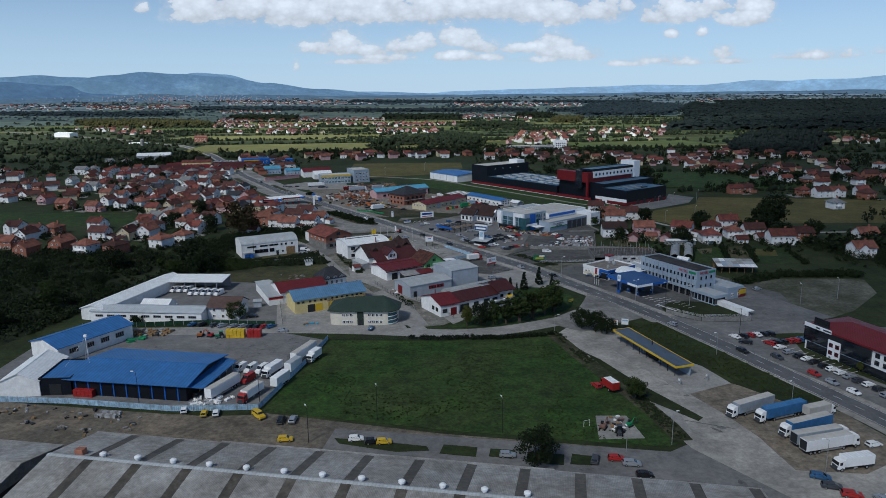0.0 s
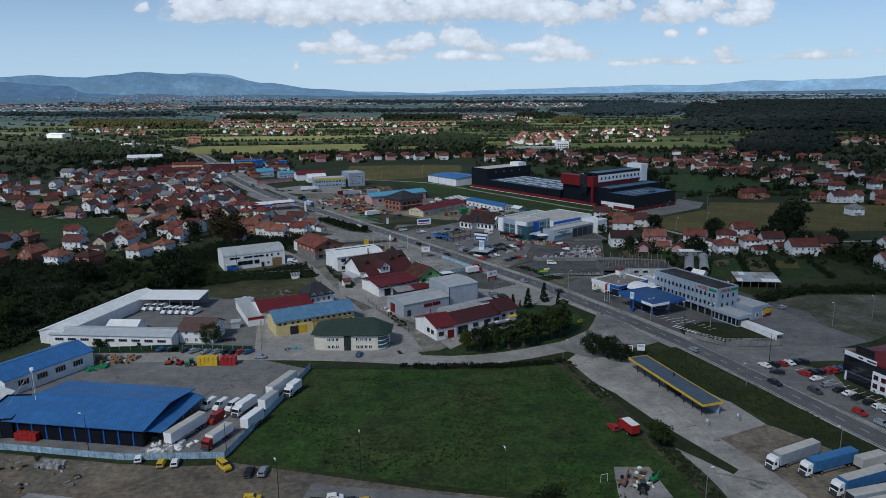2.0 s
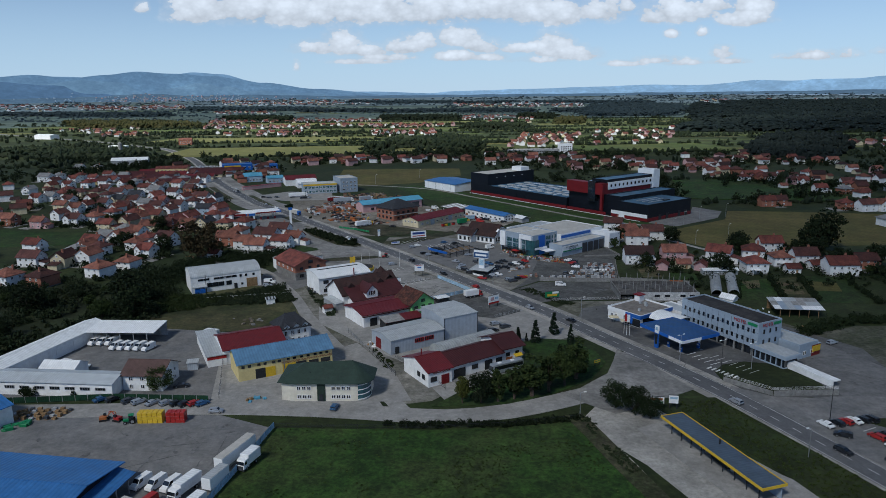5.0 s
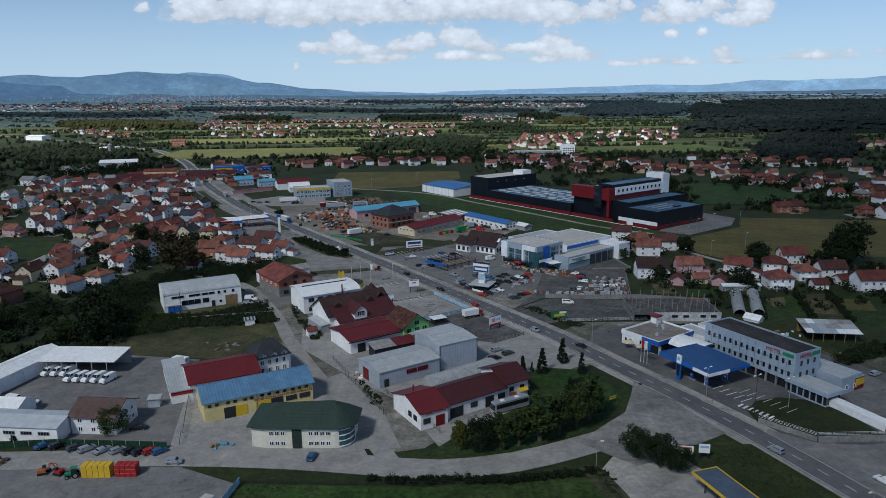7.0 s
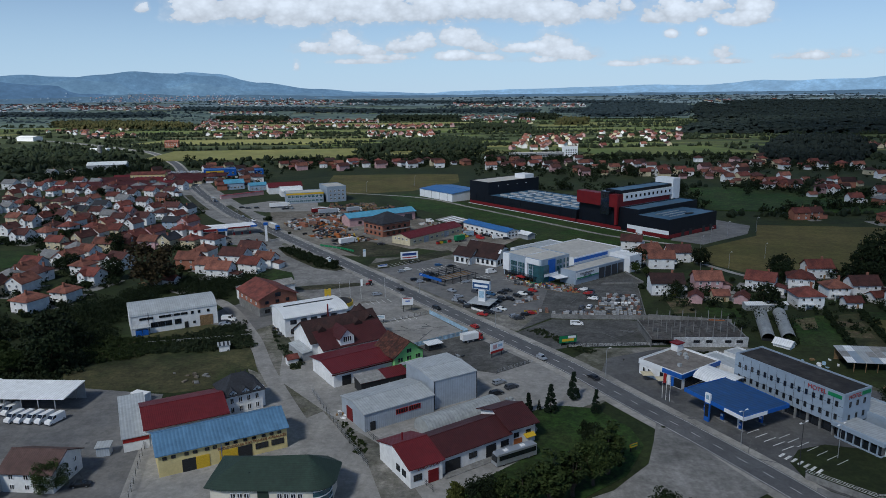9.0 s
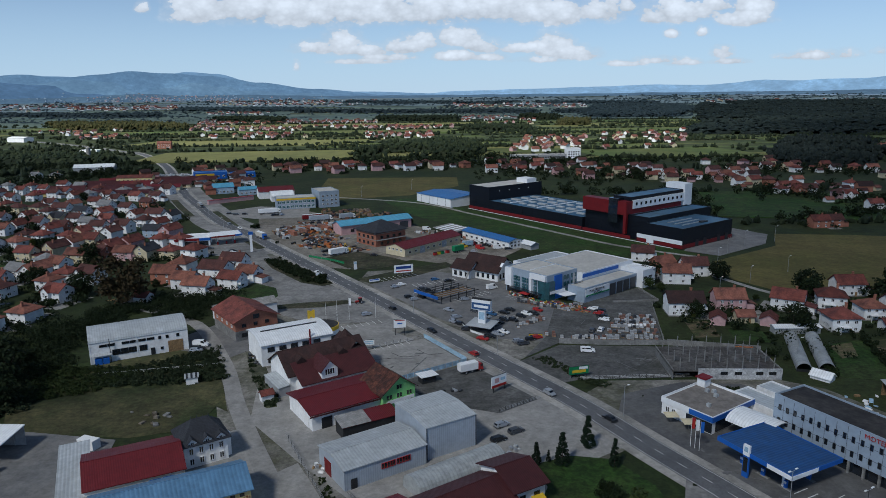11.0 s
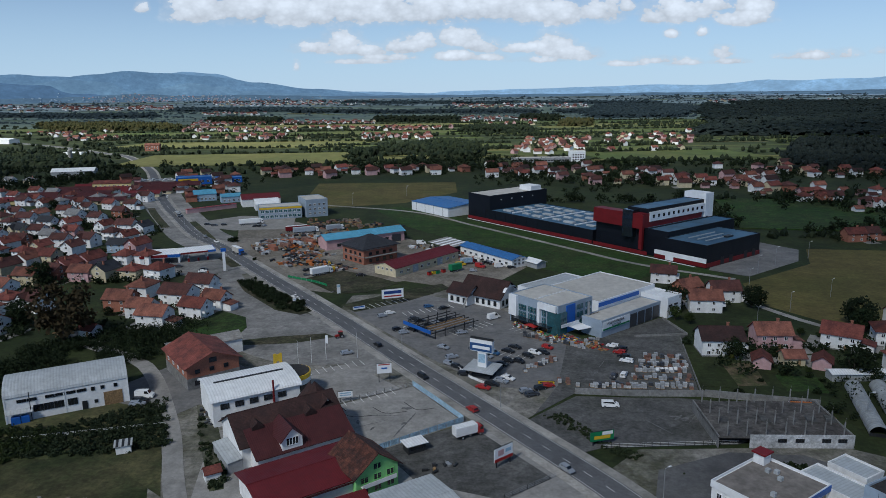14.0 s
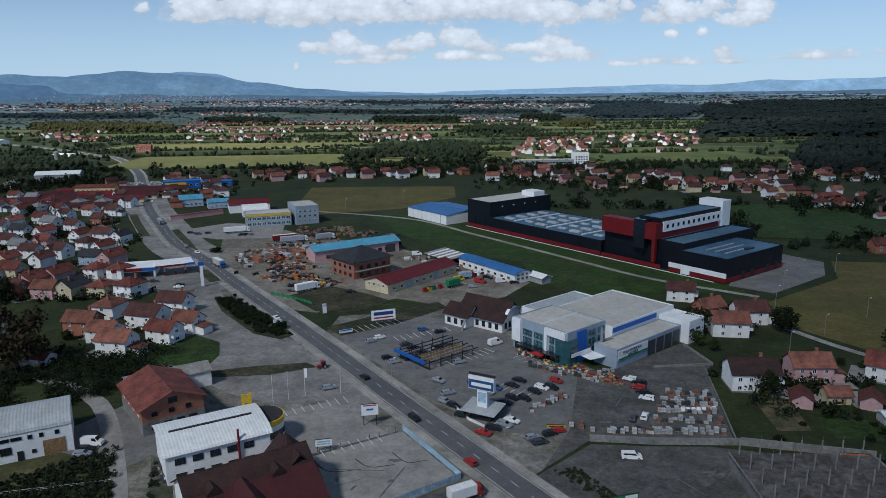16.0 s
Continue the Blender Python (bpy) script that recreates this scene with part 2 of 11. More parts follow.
CROP = material("ripe_crop_field", (0.17, 0.165, 0.055), 0.95, vary=0.15, grain=0.08, patch=0.012, bump=0, second=(0.12, 0.13, 0.04))
ROADTAR = material("road_asphalt", (0.1103, 0.1134, 0.1208), 0.85, vary=0.14, grain=1.2, patch=0.06, streak=0.10, bump=0.2, second=(0.1365, 0.1365, 0.1418))
ASPHALT = material("yard_asphalt", (0.148, 0.148, 0.149), 0.88, vary=0.14, grain=0.7, patch=0.07, streak=0.17, bump=0.2, second=(0.185, 0.18, 0.174))
CONCRETE = material("pale_concrete_paving", (0.29, 0.28, 0.264), 0.88, vary=0.12, grain=0.8, patch=0.08, streak=0.15, bump=0.2, second=(0.2375, 0.2313, 0.2188))
GRAVEL = material("pale_gravel", (0.34, 0.324, 0.296), 0.95, vary=0.15, grain=0.9, patch=0.06, streak=0.16, bump=0.5, second=(0.2125, 0.2063, 0.1875))
DARKGRAVEL = material("dark_gravel", (0.1, 0.099, 0.097), 0.95, vary=0.25, grain=0.9, patch=0.09, streak=0.24, bump=0.5, second=(0.07, 0.071, 0.066))
DIRT = material("trodden_earth", (0.1725, 0.1437, 0.1092), 0.95, vary=0.3, grain=0.6, patch=0.08, streak=0.22, bump=0.5, second=(0.1265, 0.115, 0.092))
SOIL = material("kitchen_garden_soil", (0.13, 0.1, 0.06), 0.95, vary=0.3, grain=1.0, patch=0.2, bump=0.5, second=(0.05, 0.07, 0.02))
PAINT = material("road_paint", (0.62, 0.62, 0.6), 0.8, vary=0.2, grain=2)
WHITE = material("white_render", (0.79, 0.79, 0.78), 0.85, vary=0.08, grain=0.7, patch=0.2, bump=0.08)
CREAM = material("cream_render", (0.56, 0.49, 0.33), 0.85, vary=0.1, grain=0.7, patch=0.2, bump=0.08)
YELLOW = material("pale_yellow_render", (0.6, 0.5, 0.24), 0.85, vary=0.08, grain=0.7, patch=0.2, bump=0.08)
PINK = material("pink_render", (0.52, 0.33, 0.33), 0.85, vary=0.1, grain=0.7, patch=0.2, bump=0.08)
BLUEISH = material("pale_blue_render", (0.36, 0.45, 0.55), 0.85, vary=0.1, grain=0.7, patch=0.2, bump=0.08)
BRICK = material("bare_clay_block", (0.31, 0.13, 0.085), 0.9, vary=0.15, grain=2, patch=0.3, rows=(0.25, "Z"), bump=0.2)
LIME = material("lime_green_render", (0.24, 0.55, 0.2), 0.85, vary=0.08, grain=0.7, patch=0.2)
GREYWALL = material("grey_render", (0.3, 0.31, 0.32), 0.85, vary=0.12, grain=0.7, patch=0.2)
CEMENT = material("raw_cement", (0.23, 0.226, 0.22), 0.92, vary=0.22, grain=1.0, patch=0.2, bump=0.25, second=(0.18, 0.18, 0.17))
RED = material("red_roof_tiles", (0.16, 0.049, 0.037), 0.85, vary=0.24, each=1.3, grain=1.6, patch=0.3, rows=(0.36, "Y"), bump=0.4, second=(0.085, 0.03, 0.026))
ORANGE = material("orange_roof_tiles", (0.22, 0.088, 0.06), 0.85, vary=0.22, each=1.2, grain=1.6, patch=0.3, rows=(0.36, "Y"), bump=0.4, second=(0.105, 0.045, 0.036))
BROWN = material("weathered_brown_tiles", (0.084, 0.034, 0.029), 0.88, vary=0.25, each=1.3, grain=1.6, patch=0.3, rows=(0.36, "Y"), bump=0.4, second=(0.055, 0.027, 0.025))
BLACK = material("anthracite_tiles", (0.03, 0.032, 0.038), 0.8, vary=0.2, grain=1.6, patch=0.3, rows=(0.36, "Y"), bump=0.4)
GREY = material("grey_roof_tiles", (0.2, 0.2, 0.2), 0.85, vary=0.22, grain=1.6, patch=0.3, rows=(0.36, "Y"), bump=0.4)
MAROON = material("maroon_sheet_roof", (0.128, 0.016, 0.0192), 0.5, vary=0.12, grain=0.7, patch=0.15, ribs=(0.5, "X"), bump=0.3)
DARKRED = material("dark_maroon_sheet_roof", (0.062, 0.017, 0.018), 0.55, vary=0.15, grain=0.7, patch=0.15, ribs=(0.5, "X"), bump=0.3)
BLUEROOF = material("blue_sheet_roof", (0.042, 0.145, 0.36), 0.45, vary=0.12, grain=0.5, patch=0.12, ribs=(1.1, "X"), bump=0.3)
SLATEBLUE = material("grey_blue_sheet_roof", (0.1, 0.2, 0.32), 0.5, vary=0.12, grain=0.5, patch=0.12, ribs=(0.9, "X"), bump=0.3)
CYANROOF = material("light_blue_sheet_roof", (0.11, 0.33, 0.47), 0.5, vary=0.12, grain=0.5, patch=0.12, ribs=(0.9, "X"), bump=0.3)
GREENROOF = material("dark_green_roof", (0.026, 0.045, 0.034), 0.7, vary=0.16, grain=1.2, patch=0.2, rows=(0.4, "Y"), bump=0.3)
SHEET = material("pale_grey_sheet_roof", (0.4, 0.42, 0.43), 0.5, vary=0.12, grain=0.6, patch=0.12, ribs=(0.8, "X"), bump=0.3)
SHEETWALL = material("pale_grey_sheet_wall", (0.36, 0.4, 0.45), 0.55, vary=0.08, grain=0.6, patch=0.12, ribs=(0.6, "X"), bump=0.15)
WHITESHEET = material("white_sheet_roof", (0.8, 0.81, 0.81), 0.5, vary=0.08, grain=0.6, patch=0.12, ribs=(0.8, "X"), bump=0.2)
OLDSHEET = material("old_fibre_cement_roof", (0.3105, 0.3047, 0.2932), 0.85, vary=0.2, grain=0.8, patch=0.12, ribs=(0.35, "X"), streak=0.14, bump=0.4, second=(0.23, 0.2185, 0.2012))
OLDBROWN = material("brown_fibre_cement_roof", (0.1, 0.062, 0.055), 0.85, vary=0.2, grain=0.8, patch=0.12, ribs=(0.5, "X"), bump=0.4)
SKYLIGHT = material("dirty_skylight_sheet", (0.085, 0.075, 0.062), 0.6, vary=0.25, grain=0.8, patch=0.2, bump=0.2)
MEMBRANE = material("pale_roof_membrane", (0.5, 0.48, 0.44), 0.85, vary=0.1, grain=0.5, patch=0.1, bump=0.1)
BITUMEN = material("dark_roofing_felt", (0.028, 0.027, 0.028), 0.85, vary=0.3, grain=0.5, patch=0.12, bump=0.2, second=(0.05, 0.045, 0.042))
NAVY = material("navy_cladding", (0.0048, 0.0066, 0.012), 0.5, vary=0.15, grain=0.3, patch=0.08, ribs=(1.0, "Z"), bump=0.1)
SIGNALRED = material("red_cladding", (0.16, 0.01, 0.013), 0.5, vary=0.1, grain=0.3, patch=0.08, bump=0.1)
SIGNALWHITE = material("white_cladding", (0.8, 0.81, 0.82), 0.5, vary=0.05, grain=0.3, patch=0.08, bump=0.05)
ROOFBLUE = material("wet_blue_roof_membrane", (0.045, 0.115, 0.2), 0.55, vary=0.25, grain=0.12, patch=0.035, bump=0.05, second=(0.085, 0.155, 0.225))
PANELGREY = material("blue_grey_wall_panels", (0.3, 0.36, 0.43), 0.5, vary=0.07, grain=0.5, patch=0.1, bump=0.05)
STEEL = material("galvanised_steel", (0.42, 0.43, 0.44), 0.45, 0.6, vary=0.1, grain=2)
DARKSTEEL = material("dark_painted_steel", (0.03, 0.032, 0.035), 0.5, 0.2, vary=0.15, grain=2)
BLUEPAINT = material("blue_paint", (0.02, 0.11, 0.42), 0.4, vary=0.08)
PALEBLUE = material("pale_blue_fence_paint", (0.32, 0.46, 0.58), 0.6, vary=0.2, grain=1)
REDPAINT = material("red_paint", (0.34, 0.024, 0.022), 0.4, vary=0.1)
YELLOWPAINT = material("yellow_paint", (0.62, 0.41, 0.03), 0.4, vary=0.1)
GREENPAINT = material("green_paint", (0.02, 0.2, 0.08), 0.5, vary=0.15)
ORANGEPAINT = material("orange_paint", (0.4, 0.13, 0.04), 0.5, vary=0.12)
WHITEPAINT = material("white_paint", (0.81, 0.81, 0.8), 0.4, vary=0.06)
SILVER = material("silver_paint", (0.42, 0.44, 0.47), 0.35, 0.5, vary=0.05)
BLACKPAINT = material("black_paint", (0.012, 0.013, 0.015), 0.3, vary=0.1, spec=0.5)
GREYPAINT = material("dark_grey_paint", (0.07, 0.075, 0.085), 0.35, 0.3, vary=0.08)
CARBLUE = material("blue_car_paint", (0.05, 0.13, 0.26), 0.3, 0.3, vary=0.06)
TARP = material("grey_tarpaulin", (0.3, 0.34, 0.38), 0.7, vary=0.12, grain=0.8)
BLUETARP = material("blue_tarpaulin", (0.05, 0.16, 0.34), 0.65, vary=0.15, grain=0.8)
RUBBER = material("tyre_rubber", (0.012, 0.012, 0.013), 0.9, vary=0.1)
WOOD = material("weathered_wood", (0.25, 0.16, 0.08), 0.85, vary=0.3, grain=2)
BARK = material("bark", (0.08, 0.06, 0.045), 0.95, vary=0.3, grain=3, bump=0.4)
PLASTICFILM = material("greenhouse_film", (0.31, 0.325, 0.325), 0.45, vary=0.15, grain=0.6, ribs=(1.0, "X"))
PALLETGREY = material("wrapped_grey_blocks", (0.36, 0.37, 0.38), 0.6, vary=0.3, grain=1.5)
PALLETRED = material("stacked_clay_blocks", (0.2, 0.11, 0.085), 0.85, vary=0.3, grain=1.5)


def glass(name, colour, rough=0.08):
    m = material(name, colour, rough, vary=0.2, grain=0.5, patch=0.3, bump=0, spec=0.9)
    return m


GLASS = glass("dark_window_glass", (0.012, 0.016, 0.022))
TEALGLASS = glass("teal_facade_glass", (0.03, 0.1, 0.12))


def leaves(name, a, b):
    m = bpy.data.materials.new(name)
    m.use_nodes = True
    t = m.node_tree
    bsdf = t.nodes["Principled BSDF"]
    bsdf.inputs["Roughness"].default_value = 0.8
    bsdf.inputs["Specular IOR Level"].default_value = 0.2
    geo = t.nodes.new("ShaderNodeNewGeometry")
    info = t.nodes.new("ShaderNodeObjectInfo")
    mix = t.nodes.new("ShaderNodeMix")
    mix.data_type = "RGBA"
    mix.inputs["A"].default_value, mix.inputs["B"].default_value = (*a, 1), (*b, 1)
    t.links.new(geo.outputs["Random Per Island"], mix.inputs["Factor"])
    dim = t.nodes.new("ShaderNodeMapRange")
    dim.inputs["To Min"].default_value, dim.inputs["To Max"].default_value = 0.75, 1.25
    t.links.new(info.outputs["Random"], dim.inputs["Value"])
    mul = t.nodes.new("ShaderNodeVectorMath")
    mul.operation = "MULTIPLY"
    t.links.new(mix.outputs["Result"], mul.inputs[0])
    t.links.new(dim.outputs["Result"], mul.inputs[1])
    t.links.new(mul.outputs[0], bsdf.inputs["Base Color"])
    return m


LEAF = leaves("deciduous_leaves", (0.017, 0.031, 0.0075), (0.041, 0.058, 0.015))
DARKLEAF = leaves("dark_leaves", (0.007, 0.015, 0.005), (0.018, 0.028, 0.0085))
OLIVELEAF = leaves("yellowing_leaves", (0.042, 0.0525, 0.0105), (0.077, 0.0805, 0.0175))
RUSTLEAF = leaves("autumn_brown_leaves", (0.028, 0.0224, 0.0098), (0.0525, 0.0364, 0.0154))
NEEDLE = leaves("spruce_needles", (0.0056, 0.014, 0.007), (0.014, 0.0252, 0.0126))
FARLEAF = leaves("far_wood_leaves", (0.0085, 0.016, 0.008), (0.022, 0.03, 0.0115))
SCRUBLEAF = leaves("grey_green_scrub_leaves", (0.014, 0.024, 0.011), (0.034, 0.046, 0.02))
BROADSCRUB = leaves("olive_scrub_leaves", (0.022, 0.03, 0.01), (0.048, 0.055, 0.02))
MEADOWLEAF = leaves("meadow_herbs", (0.035, 0.06, 0.012), (0.065, 0.085, 0.022))
SCRUBFLOOR = material("dark_scrub_floor", (0.011, 0.018, 0.006), 0.95, vary=0.35, grain=0.9, patch=0.06, bump=0.6, second=(0.022, 0.03, 0.01))
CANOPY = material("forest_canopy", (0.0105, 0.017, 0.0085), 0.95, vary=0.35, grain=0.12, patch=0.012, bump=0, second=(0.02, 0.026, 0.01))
AUTUMNCANOPY = material("yellowing_forest_canopy", (0.036, 0.04, 0.013), 0.95, vary=0.35, grain=0.12, patch=0.012, bump=0, second=(0.06, 0.05, 0.017))
# canopy of far belts, bluish distance haze mixed into its colour
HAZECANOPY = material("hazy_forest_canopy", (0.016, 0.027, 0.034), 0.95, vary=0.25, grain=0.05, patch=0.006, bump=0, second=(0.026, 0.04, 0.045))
FARMEADOW = material("far_meadow", (0.04, 0.058, 0.018), 0.95, vary=0.25, grain=0.06, patch=0.012, bump=0, second=(0.06, 0.072, 0.024))
FARHAY = material("far_hay_strip", (0.115, 0.11, 0.05), 0.95, vary=0.2, grain=0.06, patch=0.012, bump=0, second=(0.085, 0.09, 0.036))
AUTUMNLEAF = leaves("yellowing_far_leaves", (0.03, 0.036, 0.011), (0.065, 0.058, 0.018))
# bluish air haze painted into these far wood colours, darker in the DUSK pair
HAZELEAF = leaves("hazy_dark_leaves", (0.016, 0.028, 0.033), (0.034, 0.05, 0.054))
DUSKLEAF = leaves("dark_bluish_leaves", (0.0055, 0.0105, 0.0095), (0.013, 0.0195, 0.0165))
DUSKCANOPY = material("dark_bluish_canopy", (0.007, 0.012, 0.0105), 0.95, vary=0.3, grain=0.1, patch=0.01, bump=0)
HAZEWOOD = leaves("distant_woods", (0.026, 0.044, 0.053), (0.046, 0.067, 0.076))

DARKBROWN = material("dark_brown_tiles", (0.032, 0.018, 0.017), 0.8, vary=0.25, grain=1.6, patch=0.3, rows=(0.36, "Y"), bump=0.4, second=(0.05, 0.024, 0.021))
RUSTBROWN = material("patchy_rust_tiles", (0.12, 0.045, 0.03), 0.85, vary=0.4, grain=2.2, patch=0.8, rows=(0.36, "Y"), bump=0.5, second=(0.04, 0.022, 0.02))
DARKSLAB = material("stained_old_concrete", (0.1, 0.095, 0.09), 0.95, vary=0.35, grain=0.7, patch=0.15, streak=0.25, bump=0.4, second=(0.055, 0.05, 0.047))
DUSTY = material("dusty_ground_with_weeds", (0.2, 0.19, 0.17), 0.95, vary=0.25, grain=0.8, patch=0.06, streak=0.28, bump=0.5, second=(0.075, 0.075, 0.05))
BROWNGRAVEL = material("brown_yard_gravel", (0.22, 0.2, 0.17), 0.95, vary=0.25, grain=0.7, patch=0.05, streak=0.22, bump=0.5, second=(0.14, 0.125, 0.1))
ROUGHHAY = material("rough_dry_grass", (0.072, 0.068, 0.03), 0.95, vary=0.3, grain=0.7, patch=0.07, streak=0.26, bump=0.5, second=(0.028, 0.038, 0.012))
BROWNFELT = material("brownish_roof_felt", (0.2, 0.18, 0.162), 0.9, vary=0.18, grain=0.5, patch=0.12, bump=0.1)
MESHGREEN = material("dark_green_fence_mesh", (0.012, 0.045, 0.022), 0.7, vary=0.2, grain=1)
# ground colours with distance haze painted in, paler and bluer in the second
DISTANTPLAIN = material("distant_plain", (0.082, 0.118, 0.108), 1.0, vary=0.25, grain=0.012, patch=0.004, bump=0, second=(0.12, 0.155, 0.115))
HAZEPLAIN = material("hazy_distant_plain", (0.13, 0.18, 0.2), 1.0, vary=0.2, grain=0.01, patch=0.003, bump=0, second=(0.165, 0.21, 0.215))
PALESHEET = material("pale_sheet_roof", (0.43, 0.46, 0.48), 0.5, vary=0.1, grain=0.6, patch=0.12, ribs=(0.8, "X"), bump=0.2)
WASTE = material("grey_waste_ground", (0.115, 0.113, 0.09), 0.95, vary=0.3, grain=0.7, patch=0.05, streak=0.22, bump=0.5, second=(0.04, 0.048, 0.02))
WORNAPRON = material("worn_pale_asphalt", (0.245, 0.238, 0.226), 0.9, vary=0.18, grain=0.7, patch=0.05, streak=0.22, bump=0.3, second=(0.155, 0.152, 0.145))
FORECOURT = material("dark_forecourt_asphalt", (0.1, 0.1, 0.103), 0.85, vary=0.16, grain=0.7, patch=0.06, streak=0.16, bump=0.2, second=(0.135, 0.133, 0.13))
CANOPYBLUE = material("deep_blue_canopy_sheet", (0.02, 0.07, 0.2), 0.45, vary=0.15, grain=0.5, patch=0.12, ribs=(0.8, "X"), bump=0.2)
DARKTAR = material("dark_mended_tar", (0.118, 0.117, 0.117), 0.85, vary=0.25, grain=0.8, patch=0.2, bump=0.2)
PALLETWHITE = material("wrapped_white_bags", (0.46, 0.465, 0.47), 0.55, vary=0.3, grain=1.5)
# ---- ground ----
def terrain_height(x, y):
    """Flat town, plain rising very gently far away."""
    d = math.hypot(x, y)
    return 0 if d < 2600 else 60 * ((d - 2600) / 2250) ** 1.6


def build_ground():
    s = Shape()
    rings = [0, 150, 400, 800, 1400, 2000, 2600, 2900, 3200, 3500, 3800, 4100, 4400, 4700, 4950]
    n = 96
    s.v.append((0, 0, 0))
    for r in rings[1:]:
        for i in range(n):
            q = 2 * math.pi * i / n
            x, y = r * math.sin(q), r * math.cos(q)
            s.v.append((x, y, terrain_height(x, y)))
    for i in range(n):
        s.f.append((0, 1 + (i + 1) % n, 1 + i))
    for k in range(len(rings) - 2):
        a = 1 + k * n
        for i in range(n):
            j = (i + 1) % n
            s.f.append((a + i, a + j, a + n + j, a + n + i))
    s.m = [0] * len(s.f)
    return setting("ground", s, GRASS, "flat grassy plain round a small town", "ground")


build_ground()
MAIN = [(128, 150), (121, 177), (110, 208), (100, 235), (89, 263), (75, 292), (62, 316), (48, 343), (28, 374.5), (0, 418), (-37, 476),
        (-87, 552), (-120, 604), (-148, 642), (-182, 704), (-226, 789), (-289, 930), (-349, 1058), (-446, 1223), (-521, 1298), (-640, 1417), (-826, 1570), (-1100, 1790)]
main_line = smooth_line([(300, -420), (205, -120), (150, 60)] + MAIN)
setting("road_shoulder", ribbon(main_line, 13.5, 0.104), GRAVEL, "pale gravel shoulder along the main road", "shoulder")
setting("road", ribbon(main_line, 8.0, 0.15), ROADTAR, "two-lane grey asphalt main road", "road")


def dashes(points, z, on=3.0, off=4.5, width=0.16):
    s = Shape()
    run, draw = 0.0, True
    for a, b in zip(points, points[1:]):
        d = (b - a).normalized()
        length, p = (b - a).length, 0.0
        while p < length:
            step = min((on if draw else off) - run, length - p)
            if draw and step > 0.2:
                ribbon([a + d * p, a + d * (p + step)], width, z, 0.01, s)
            p, run = p + step, run + step
            if run >= (on if draw else off) - 1e-6:
                run, draw = 0.0, not draw
    return s


near_line = [p for p in main_line if p.y < 900]
setting("road_marking", dashes(near_line, 0.165), PAINT, "dashed white centre line on the main road", "road marking")
edge = Shape()
for side in (-3.6, 3.6):
    off = []
    for i, p in enumerate(near_line):
        d = (near_line[min(i + 1, len(near_line) - 1)] - near_line[max(i - 1, 0)]).normalized()
        off.append(p + Vector((-d.y, d.x)) * side)
    ribbon(off, 0.14, 0.165, 0.01, edge)
setting("edge_line", edge, PAINT, "thin white edge lines of the main road", "road marking")

side = smooth_line([(70, 276), (52, 268), (38, 261), (22, 254.5), (4, 251.5), (-14, 254), (-34, 257), (-64, 259), (-100, 258), (-125, 258)])
setting("side_road", ribbon(side, 9, 0.12), CONCRETE, "pale grey side road that curves past the meadow", "road")
alley = smooth_line([(-8, 255), (-20, 279), (-35, 308), (-52, 344), (-66, 378), (-90, 420), (-118, 440)])
setting("alley", ribbon(alley, 5.0, 0.115), CONCRETE, "pale dusty lane between workshops", "road")
sheet("lane_forecourt", [(-24, 262), (-6, 262), (-12, 282), (-28, 312), (-34, 306)], 0.10, CONCRETE, "paved forecourt by the lane", "paving")

# yards, car parks and gravel
sheet("meadow", [(-43, 246), (-53, 188), (-0.5, 174.5), (57, 164), (61, 166), (52, 208), (44, 230), (41, 248), (20, 244.5), (0, 243.5)], 0.07, LAWN, "fenced green meadow in front of the side road", "meadow")
sheet("dirt_yard", [(-175, 203), (-112, 192), (-79, 186), (-53, 186.5), (-1, 172.5), (57, 161.5), (70, 160), (76, 120), (-110, 150), (-180, 172)], 0.05, DIRT, "trodden earth strip behind the big warehouse", "yard")
sheet("warehouse_road", [(-30, 176), (57, 161.5), (64, 166), (84, 160), (110, 140), (125, 90), (70, 90), (66, 140), (-32, 163)], 0.08, ASPHALT, "grey asphalt behind the big warehouse", "yard")
sheet("lorry_park", [(42, 249), (57, 271), (66, 252), (72, 242), (85, 216), (89, 203), (95, 192), (108, 178), (121, 150), (126, 110), (84, 130), (63, 163), (56, 196), (47, 228)], 0.09, GRAVEL, "pale gravel lorry park", "yard")
sheet("grass_strip", [(49, 231), (53, 224), (60, 205), (72, 180), (70, 178), (58, 194)], 0.14, GRASS, "narrow grassy strip in the gravel", "verge")
sheet("road_verge", [(66, 262), (84, 262), (97, 229), (106, 204), (113, 186), (104, 182), (96, 194), (89, 204), (82, 226), (70, 248)], 0.13, GRASS, "grassy verge beside the main road", "verge")
sheet("bus_platform", [(55.5, 243), (62, 246), (85, 217), (89, 203), (72.6, 195), (66, 215)], 0.17, CONCRETE, "concrete platform under the shelter", "paving")
sheet("blue_shed_yard", [(-150, 196), (-112, 194.5), (-79, 188.5), (-54.5, 189), (-44, 246), (-60, 254), (-120, 255), (-150, 252)], 0.10, ASPHALT, "asphalt yard beside the blue shed", "yard")
sheet("depot_yard", [(-143, 268), (-96, 266), (-66, 263), (-72, 290), (-79, 325), (-105, 330), (-132, 328)], 0.10, ASPHALT, "asphalt yard of a delivery depot", "yard")
sheet("workshop_yard", [(-66, 263.5), (-30, 261), (-14, 258), (-24, 284), (-48, 330), (-64, 322), (-80, 312), (-74, 288)], 0.09, CONCRETE, "pale yard between the workshops", "yard")
sheet("rough_field", [(-112, 330), (-76, 326), (-60, 331), (-57, 357), (-76, 372), (-110, 372), (-124, 352)], 0.06, ROUGHHAY, "rough dry grass beside the lane", "field")
